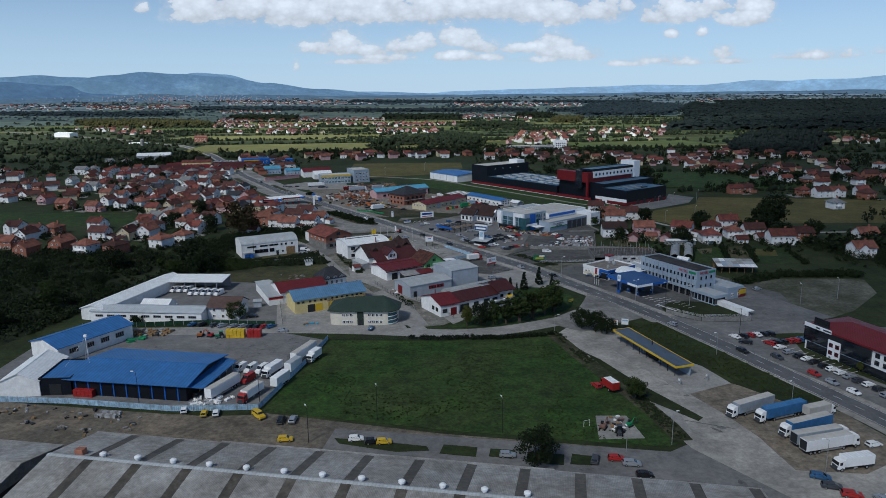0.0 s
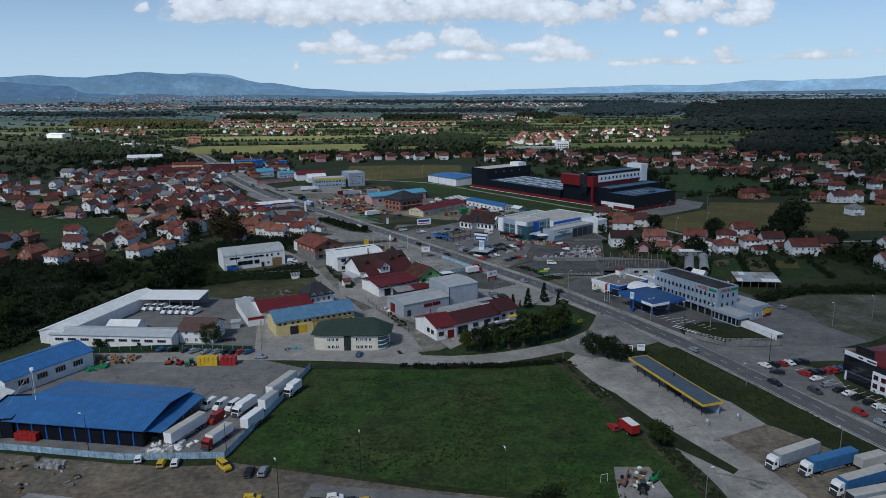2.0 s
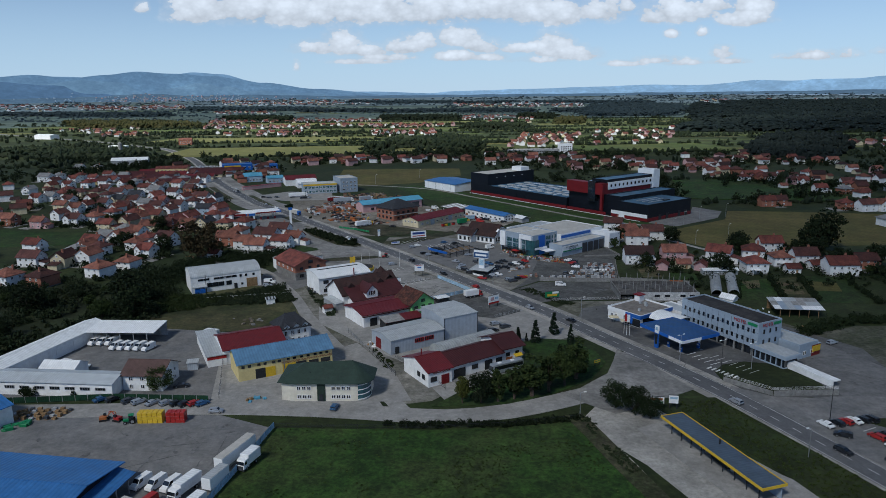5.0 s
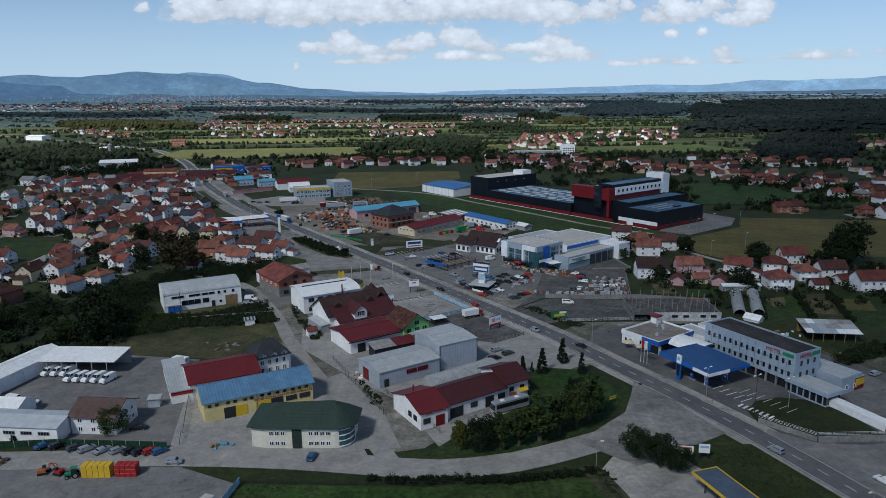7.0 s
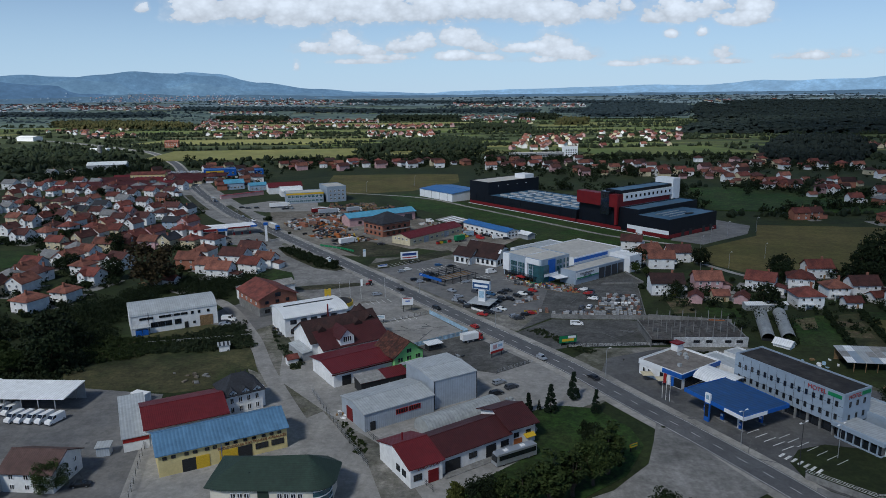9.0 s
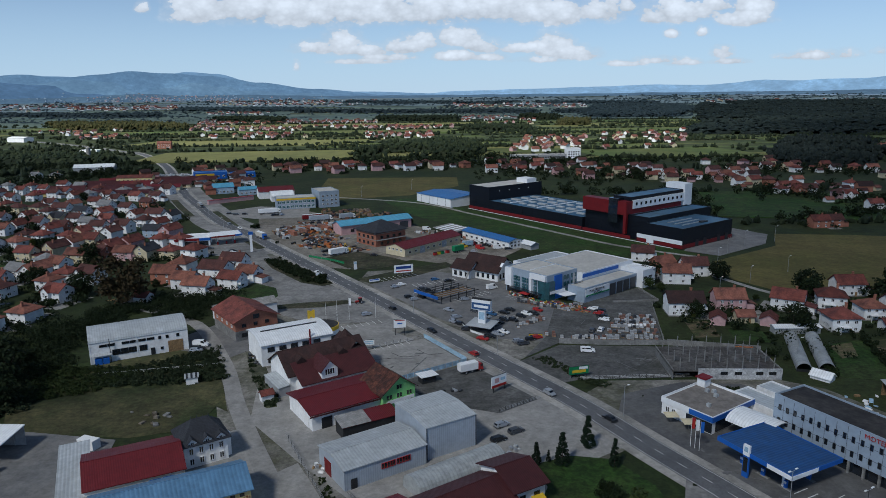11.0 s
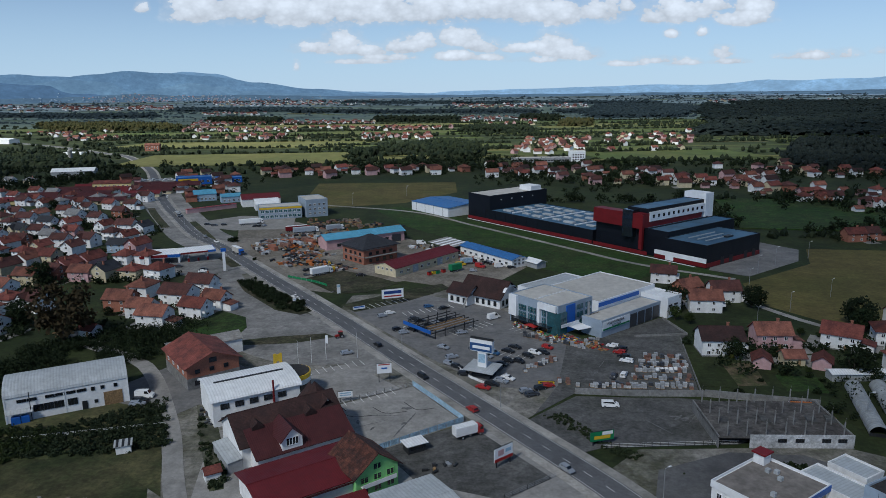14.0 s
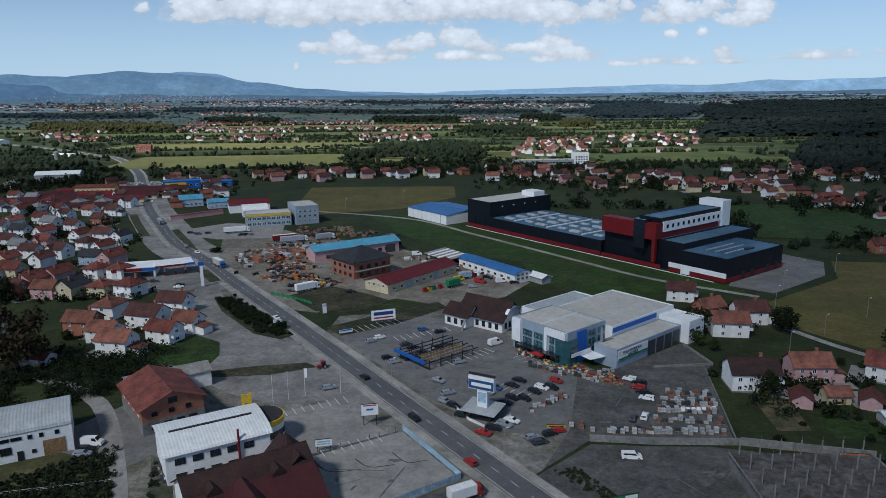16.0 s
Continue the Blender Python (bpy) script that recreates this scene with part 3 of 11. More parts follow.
sheet("hall_yard", [(-86, 391), (-66, 383), (-55, 398), (-50, 412), (-66, 428), (-82, 418), (-92, 402)], 0.09, ASPHALT, "asphalt yard by a white hall", "yard")
sheet("mid_yard", [(-46, 335), (-26, 310), (-8, 290), (4, 262), (20, 276), (33, 284), (34, 304), (54, 318), (42, 345), (20, 376), (0, 360), (-20, 386), (-52, 372)], 0.07, CONCRETE, "pale yard round the red-roofed workshops", "yard")
sheet("round_lawn", [(0, 258), (22, 259), (37, 266), (50, 276), (58, 290), (57, 300), (50, 312), (40, 314), (30, 310), (32, 300), (26, 284), (10, 270)], 0.13, LAWN, "lawn with trees between road and workshop", "lawn")
sheet("customer_lot", [(-36, 400), (-22, 388), (-2.5, 399), (-10.7, 408), (-20, 420), (-34, 413)], 0.12, CONCRETE, "concrete car park with white bays", "car park")
sheet("cracked_lot", [(-21.7, 387), (-2.5, 398), (1, 400), (16, 376), (-4, 362), (-30, 372)], 0.12, CONCRETE, "cracked concrete car park inside a fence", "car park")
sheet("gravel_bay", [(-6, 362), (17, 375), (36, 347), (24, 338), (4, 346)], 0.11, DARKGRAVEL, "dark gravel lot behind a billboard", "yard")
sheet("junction_apron", [(-40, 470), (-24, 446), (-8, 420), (-12, 410), (-22, 420), (-38, 418), (-50, 424), (-72, 440), (-88, 470), (-98, 515), (-104, 545), (-96, 552), (-82, 520), (-66, 490)], 0.08, WORNAPRON, "wide worn apron beside the main road", "paving")
sheet("apron_grass", [(-90, 528), (-82, 529), (-59, 502), (-44, 478), (-48, 473), (-60, 480), (-81, 509)], 0.16, VERGE, "shrubby island between apron and road", "verge")
sheet("apron_strip", [(-66, 438), (-44, 440), (-30, 446), (-34, 450), (-52, 447), (-66, 443)], 0.15, VERGE, "strip of rough grass on the apron", "verge")
sheet("garage_forecourt", [(57, 336), (66, 322), (74, 304), (84, 284), (91, 272), (101, 262), (122, 261), (145, 268), (150, 300), (136, 322), (112, 345), (100, 356), (82, 358), (62, 350)], 0.10, FORECOURT, "asphalt forecourt of the petrol station and motel", "forecourt")
sheet("motel_island", [(91, 273.5), (101, 262.5), (121, 263), (119, 276), (116, 286), (104, 289.5), (96, 287), (91, 281)], 0.16, GRASS, "grass island with kerb in the forecourt", "lawn")
sheet("motel_lot", [(121.7, 260), (142.7, 260.4), (154.9, 265.5), (144, 291.8), (138, 311), (128, 303), (122, 280)], 0.11, ASPHALT, "empty asphalt lot behind the motel", "car park")
sheet("waste_ground", [(138, 311), (142.1, 316), (161.8, 324), (200, 322), (192.2, 298.2), (167.4, 273.1), (154.9, 265.5), (144, 291.8)], 0.07, WASTE, "grey waste ground with thin grass", "ground cover")
sheet("office_lot", [(100, 247), (118, 246), (126, 238), (124, 225), (134, 204), (150, 170), (140, 160), (131, 172), (122, 194), (112, 216)], 0.12, ASPHALT, "car park in front of an office building", "car park")
sheet("east_road", [(112, 254), (140, 246), (200, 240), (260, 245), (260, 252), (200, 249), (142, 256), (118, 262)], 0.115, ASPHALT, "side road past the motel lot", "road")
sheet("store_lot", [(-28, 478), (-12, 452), (6, 424), (24, 400), (46, 396), (52, 404), (64, 434), (53, 445), (37, 474), (16, 492), (-8, 505)], 0.11, ASPHALT, "asphalt car park of the farm store", "car park")
sheet("store_yard", [(36, 380), (50, 394), (87, 391.5), (97, 439), (101, 444), (97, 464), (69, 442), (56, 440), (46, 400)], 0.12, DARKGRAVEL, "dark gravel yard with building blocks", "yard")
sheet("gravel_lot", [(33, 376), (50, 392), (66, 390.5), (80, 390), (110, 382), (114, 374), (86, 362), (51, 361), (44, 358)], 0.09, DARKGRAVEL, "empty dark gravel lot behind a wall", "yard")
sheet("sign_verge", [(-33, 486), (-26, 476), (-6, 489), (14, 510), (10, 518), (-16, 500)], 0.13, VERGE, "rough verge round a roadside sign", "verge")
sheet("machine_yard", [(-130, 676), (-98, 690), (-64, 655), (-24, 640), (4, 604), (22, 582), (54, 548), (40, 525), (20, 508), (-8, 524), (-40, 505), (-58, 512), (-92, 572), (-114, 612)], 0.085, BROWNGRAVEL, "gravel yard full of machines and lorries", "yard")
sheet("yard_grass", [(-38, 503), (-58, 530), (-40, 545), (-22, 532), (-10, 520), (-24, 505)], 0.12, VERGE, "grass corner of the machine yard", "verge")
sheet("north_lot", [(-160, 690), (-138, 712), (-96, 700), (-90, 660), (-128, 656), (-150, 668)], 0.095, CONCRETE, "pale car park north of the machine yard", "car park")
sheet("petrol_lot", [(-158, 580), (-125, 600), (-108, 580), (-98, 548), (-112, 536), (-138, 548), (-160, 560)], 0.1, WORNAPRON, "forecourt of the second petrol station", "forecourt")
sheet("factory_lot", [(144, 538), (150, 549), (184, 572), (196, 602), (210, 580), (197, 554), (159, 525)], 0.1, ASPHALT, "grey asphalt apron of the dark factory", "yard")
sheet("factory_lawn", [(-22, 748), (26, 690), (66, 640), (142, 540), (150, 528), (112, 528), (90, 512), (56, 552), (54, 590), (22, 610), (-14, 664), (-40, 730)], 0.06, LAWN, "mown lawn in front of the dark factory", "lawn")
setting("factory_path", ribbon(smooth_line([(-90, 760), (-11, 720), (33, 662), (84, 590), (112, 552), (150, 520)]), 3.2, 0.10), GRAVEL, "gravel track across the factory lawn", "track")
sheet("hay_meadow", [(-112, 894), (24, 892), (24, 822), (-20, 764), (-84, 742), (-104, 760)], 0.05, STRAW, "yellowish mown meadow", "meadow")
sheet("east_meadow", [(150, 512), (200, 548), (215, 582), (260, 575), (420, 540), (420, 460), (250, 462), (200, 462), (165, 446), (146, 478)], 0.05, STRAW, "dry yellowish meadow behind the gardens", "meadow")
setting("field_track", ribbon(smooth_line([(130, 500), (141, 482), (150, 461), (166, 441), (200, 432), (260, 432)]), 3.0, 0.1), GRAVEL, "pale track between houses and meadow", "track")
for poly, m_ in (([(133, 361), (149, 356.3), (160, 394), (143, 388.4)], LAWN), ([(142.5, 376), (149, 378), (154, 391), (144.5, 388)], SOIL), ([(151, 357), (162, 355), (174, 395), (162.5, 393)], ROUGHHAY), ([(155, 368), (163.5, 366), (169, 384), (160, 386)], SOIL),
                 ([(164, 354), (186, 352), (196, 394), (178, 397)], LAWN), ([(170, 372), (182, 370), (187, 384), (175, 388)], STRAW), ([(101, 398), (110, 398), (113, 416), (103, 417)], SOIL), ([(114, 394), (126, 392), (128, 404), (116, 406)], LAWN), ([(90, 398), (98, 397), (103, 420), (96, 432)], GRASS)):
    sheet("kitchen_garden", poly, 0.06 if m_ in (LAWN, ROUGHHAY) else 0.075, m_, "strip of kitchen garden", "garden")
sheet("village_green", [(-330, 545), (-200, 520), (-205, 490), (-300, 480), (-420, 500), (-420, 560)], 0.05, LAWN, "green meadow between houses", "meadow")


def field(x, y, length, width, rz, material_, label):
    c, s = math.cos(radians(rz)), math.sin(radians(rz))
    poly = [(x + u * length / 2 * c - v * width / 2 * s, y + u * length / 2 * s + v * width / 2 * c) for u, v in ((-1, -1), (1, -1), (1.05, 1), (-0.95, 1))]
    s = Shape()
    zs = [terrain_height(*p) + 0.6 for p in poly]
    s.add([(p[0], p[1], z) for p, z in zip(poly, zs)] + [(p[0], p[1], z - 4) for p, z in zip(poly, zs)],
          [(0, 1, 2, 3), (0, 4, 5, 1), (1, 5, 6, 2), (2, 6, 7, 3), (3, 7, 4, 0)])
    setting("far_field", s, material_, label, "field")


field(-270, 1165, 290, 160, 4, CROP, "ripe yellow crop field")
field(-340, 1430, 420, 130, -8, CROP, "ripe yellow crop field beyond a hedge")
field(-40, 1350, 330, 70, 6, PASTURE, "bright green pasture")
field(320, 1150, 220, 130, 15, PASTURE, "bright green pasture")
field(290, 1270, 120, 70, 10, PASTURE, "bright green pasture")
field(-80, 1750, 500, 130, 3, PASTURE, "sunlit pasture strip")
field(-560, 1780, 420, 120, -4, PASTURE, "sunlit pasture strip")
field(330, 1720, 460, 110, 5, PASTURE, "sunlit pasture strip")
field(-260, 2080, 700, 150, 0, CROP, "sunlit crop strip")
field(420, 2150, 600, 130, 2, PASTURE, "sunlit pasture strip")
field(-1000, 2000, 420, 160, -6, PASTURE, "pasture strip")
field(900, 1900, 380, 90, 8, PASTURE, "pasture strip")
field(290, 690, 150, 130, -12, LAWN, "green field behind the factory")
field(700, 1400, 260, 60, 6, PASTURE, "green strip between woods")
field(-700, 2500, 500, 120, 3, CROP, "far crop strip")
field(300, 2650, 700, 110, -2, PASTURE, "far pasture strip")
field(1300, 3000, 700, 120, 4, CROP, "far crop strip")
field(-60, 1010, 120, 40, 3, LAWN, "green strip behind the village")

# worn ground between the yards
sheet("lane_ground", [(-12, 259), (0, 262), (33, 300), (56, 318), (40, 350), (0, 414), (-40, 470), (-90, 548), (-112, 540), (-95, 500), (-88, 440), (-72, 384), (-54, 332), (-24, 284)], 0.03, DUSTY, "dusty ground with weeds along the lane", "ground cover")
sheet("roadside_ground", [(50, 350), (62, 325), (95, 268), (120, 262), (150, 300), (124, 352), (112, 360), (60, 360)], 0.035, DUSTY, "dusty ground beside the petrol station", "ground cover")
sheet("roadside_ground", [(33, 377), (24, 390), (0, 426), (-33, 476), (-30, 500), (20, 510), (40, 476), (62, 440), (52, 400), (48, 392)], 0.04, DUSTY, "dusty ground beside the store", "ground cover")
sheet("junction_mouth", [(88, 264), (97, 243), (104, 241), (112, 246.5), (130, 248), (148, 247), (150, 258), (128, 262), (112, 261), (101, 262.2), (92, 270)], 0.121, ASPHALT, "wide asphalt mouth of the side road", "road")
sheet("lorry_dirt", [(72.8, 197.8), (88.9, 203), (104, 190), (112, 182), (118, 160), (100, 150), (84, 152), (82.5, 168.6), (79.2, 180.7)], 0.112, DIRT, "brown trodden earth under the lorries", "ground cover")
sheet("slab_track", [(58.1, 195.1), (61.4, 195.0), (66.4, 181.0), (66, 170), (62, 170), (61, 182)], 0.12, CONCRETE, "broken concrete slabs beside the meadow", "paving")
for n_, poly in enumerate(([(-29.4, 170.5), (-23.6, 169.8), (-4.8, 165.7), (-4.1, 163.4), (-12.7, 163.0), (-27.8, 167.7)], [(-0.4, 166.5), (8.3, 164.8), (7.6, 160.0), (-1.5, 161.9)], [(11.6, 164.1), (17.9, 163.1), (16.5, 158.9), (10.9, 160.2)],
                           [(21, 162.4), (30, 160.6), (29, 155.6), (20, 157.4)], [(32, 161), (37, 159.6), (35.8, 155.3), (30.6, 156)])):
    sheet("grass_plot", poly, 0.15, GRASS, "small grass plot behind the warehouse", "lawn")
sheet("fence_grass", [(-125, 199), (-112, 196.5), (-92, 193), (-69, 188.3), (-54, 188.5), (-53, 185), (-69, 184.6), (-92, 189.5), (-114, 193), (-127, 195.6)], 0.075, GRASS, "strip of grass outside the fence", "verge")
# far ground bands, haze put into their colour, stronger in the outer two
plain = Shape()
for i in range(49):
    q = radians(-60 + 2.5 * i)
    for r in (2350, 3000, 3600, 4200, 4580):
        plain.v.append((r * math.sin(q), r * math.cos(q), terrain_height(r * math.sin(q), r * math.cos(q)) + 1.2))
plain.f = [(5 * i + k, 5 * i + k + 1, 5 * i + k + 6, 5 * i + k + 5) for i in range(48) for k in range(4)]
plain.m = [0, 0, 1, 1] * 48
setting("distant_plain", plain, [DISTANTPLAIN, HAZEPLAIN], "distant plain below the hills, tinted bluish for haze", "backdrop")


def worn_patches():
    """Darker mended strips and stains on the paved yards, too many to count."""
    dice = random.Random(52)
    s = Shape()
    spots = ((-105, 300, 22, 20), (-85, 235, 26, 10), (-58, 235, 8, 14), (138, 282, 8, 16), (20, 440, 20, 24), (-60, 470, 22, 40), (-10, 380, 12, 8), (80, 300, 8, 24), (118, 225, 6, 16), (60, 420, 6, 16), (75, 376, 18, 8), (20, 150, 50, 5), (75, 200, 6, 28))
    for x, y, rx, ry in spots:
        for i in range(9):
            px, py = x + dice.uniform(-rx, rx), y + dice.uniform(-ry, ry)
            a, w, d = dice.uniform(0, 3.14), dice.uniform(0.6, 2.6), dice.uniform(0.3, 1.0)
            if i % 3 == 0:
                w, d = dice.uniform(4, 9), dice.uniform(0.12, 0.3)
            c, t = math.cos(a), math.sin(a)
            n = 9
            rim = [(f_ * w * math.cos(6.283 * k / n), f_ * d * math.sin(6.283 * k / n)) for k, f_ in ((k, dice.uniform(0.75, 1.1)) for k in range(n))]
            s.prism([(px + u * c - v * t, py + u * t + v * c) for u, v in rim], 0.1, 0.127 + 0.004 * i)
    tagged(new("tar_patch", s.mesh("tar_patch", DARKTAR)), "dark mended patches and stains on the yards", "stain", "", "stuff")


worn_patches()
# overgrown ground beside the lane, strips along the main road, margins of the meadow
sheet("lane_weed_strip", [(-54, 341), (-62, 362), (-75, 393), (-84, 400), (-110, 376), (-101, 358), (-76, 359), (-60, 346)], 0.085, ROUGHHAY, "overgrown strip beside the lane", "verge")
sheet("lane_weed_strip", [(-62, 389), (-53, 365), (-43.5, 343), (-40.5, 344), (-46, 362), (-56, 386)], 0.105, WASTE, "weedy strip between lane and workshop", "verge")
sheet("apron_green", [(-91.5, 452.5), (-92.4, 466), (-82.5, 480), (-70, 471), (-66, 458), (-67, 447)], 0.125, LAWN, "green corner behind a concrete garden wall", "lawn")
edge_line = [p for p in main_line if 545 < p.y < 960]
setting("roadside_paving", ribbon(edge_line, 34, 0.07), WORNAPRON, "worn pale paving along the main road", "paving")
for run in ([(-126, 612), (-146, 650), (-168, 690)], [(-178, 668), (-204, 716), (-222, 752)], [(-98, 556), (-112, 578)]):
    setting("road_verge", ribbon(smooth_line(run), 5.5, 0.13), VERGE, "weedy island beside the main road", "verge")
setting("meadow_margin", ribbon(smooth_line([(40, 252), (43.5, 240), (47, 226), (52, 209), (57, 192), (61, 176), (62, 167)]), 5.5, 0.137), VERGE, "trodden weedy margin of the meadow", "verge")
sheet("road_mouth", [(66, 306), (61, 292), (56.5, 281), (49, 273.5), (40, 264), (52, 252), (62, 256), (70, 262), (80, 268), (74, 284)], 0.127, WORNAPRON, "wide worn mouth of the side road", "paving")
# ---- builders ----
_shared = {}


def window_mesh(w, h, frame_mat, glass_mat, bars=1):
    key = (round(w, 2), round(h, 2), frame_mat.name, glass_mat.name, bars)
    if key not in _shared:
        s = Shape()
        t = min(0.12, 0.12 * w)
        xs = [-w / 2]
        for i in range(bars + 1):
            a = -w / 2 + w * i / (bars + 1)
            xs += [a + t if i == 0 else a + t / 2, a + w / (bars + 1) - (t if i == bars else t / 2)]
        xs.append(w / 2)
        zs = [0, t, h - t, h]
        nx = len(xs)
        s.v = [(x, -0.10, z) for z in zs for x in xs]
        for r_ in range(3):
            for c_ in range(nx - 1):
                a, b = r_ * nx + c_, r_ * nx + c_ + 1
                quad = (a, b, b + nx, a + nx)
                if r_ == 1 and c_ % 2 == 1:
                    k = len(s.v)
                    s.v += [(s.v[q][0], -0.04, s.v[q][2]) for q in quad]
                    for e in range(4):
                        s.f.append((quad[e], quad[(e + 1) % 4], k + (e + 1) % 4, k + e))
                        s.m.append(0)
                    s.f.append((k, k + 1, k + 2, k + 3))
                    s.m.append(1)
                else:
                    s.f.append(quad)
                    s.m.append(0)
        k = len(s.v)
        rim = (0, nx - 1, 4 * nx - 1, 3 * nx)
        s.v += [(s.v[q][0], 0.05, s.v[q][2]) for q in rim]
        for e in range(4):
            s.f.append((rim[e], k + e, k + (e + 1) % 4, rim[(e + 1) % 4]))
            s.m.append(0)
        _shared[key] = s.mesh("window", [frame_mat, glass_mat])
    return _shared[key]


def face_pose(side, u, z, L, W, out=0.03):
    """A pose on a wall of a box L x W centred at the origin: side f(ront, -y), b, l(eft, -x), r; u along the wall."""
    if side == "f":
        return pose(u, -W / 2 - out, z)
    if side == "b":
        return pose(u, W / 2 + out, z, 0, 0, 180)
    if side == "l":
        return pose(-L / 2 - out, u, z, 0, 0, -90)
    return pose(L / 2 + out, u, z, 0, 0, 90)


def windows(parent, side, L, W, us, z, w=1.2, h=1.3, frame_mat=None, glass_mat=None, bars=1, name="window"):
    for u in us:
        part(name, window_mesh(w, h, frame_mat or WHITEPAINT, glass_mat or GLASS, bars), None, parent, at=face_pose(side, u, z, L, W))


def row(n, span, start=None):
    a = -span / 2 if start is None else start
    return [a + span * (i + 0.5) / n for i in range(n)]


def gable_roof(L, W, eave, ridge, over=0.6, t=0.22):
    """Both slopes and the ridge cap as one folded slab."""
    k = (ridge - eave) / (W / 2)
    lo, x, y = eave - over * k, L / 2 + over, W / 2 + over
    near = ridge + t - 0.16 * k
    return Shape().profile([(-y, lo), (-y, lo + t), (-0.16, near), (-0.16, near + 0.12), (0, ridge + t + 0.1), (0.16, near + 0.12), (0.16, near), (y, lo + t), (y, lo), (0, ridge)], -x, x)


def hip_roof(L, W, eave, ridge, over=0.6, inset=0.5):
    x, y = L / 2 + over, W / 2 + over
    r = max(0.3, x - y * 2 * inset)
    v = [(-x, -y, eave), (x, -y, eave), (x, y, eave), (-x, y, eave), (-r, 0, ridge), (r, 0, ridge)]
    v += [(a, b, eave - 0.25) for a, b in ((-x, -y), (x, -y), (x, y), (-x, y))]
    return Shape().add(v, [(0, 1, 5, 4), (1, 2, 5), (2, 3, 4, 5), (3, 0, 4), (0, 6, 7, 1), (1, 7, 8, 2), (2, 8, 9, 3), (3, 9, 6, 0), (9, 8, 7, 6)])


ROOFWORD = {"red_roof_tiles": "red tiled", "orange_roof_tiles": "orange tiled", "weathered_brown_tiles": "weathered brown tiled", "anthracite_tiles": "black tiled",
            "grey_roof_tiles": "grey tiled", "maroon_sheet_roof": "maroon sheet", "dark_brown_tiles": "dark brown tiled"}
WALLWORD = {"white_render": "white rendered", "cream_render": "cream rendered", "pink_render": "pink rendered", "bare_clay_block": "unplastered clay-block",
            "pale_blue_render": "pale blue rendered"}
SIZES = {"S": (6.5, 5.5, 2.9, 4.6), "M": (9.9, 8.5, 5.2, 8.0), "L": (11.4, 9.2, 5.7, 8.8), "X": (14.0, 10.0, 6.0, 9.2)}
_houses = {}
house_dice = random.Random(5)


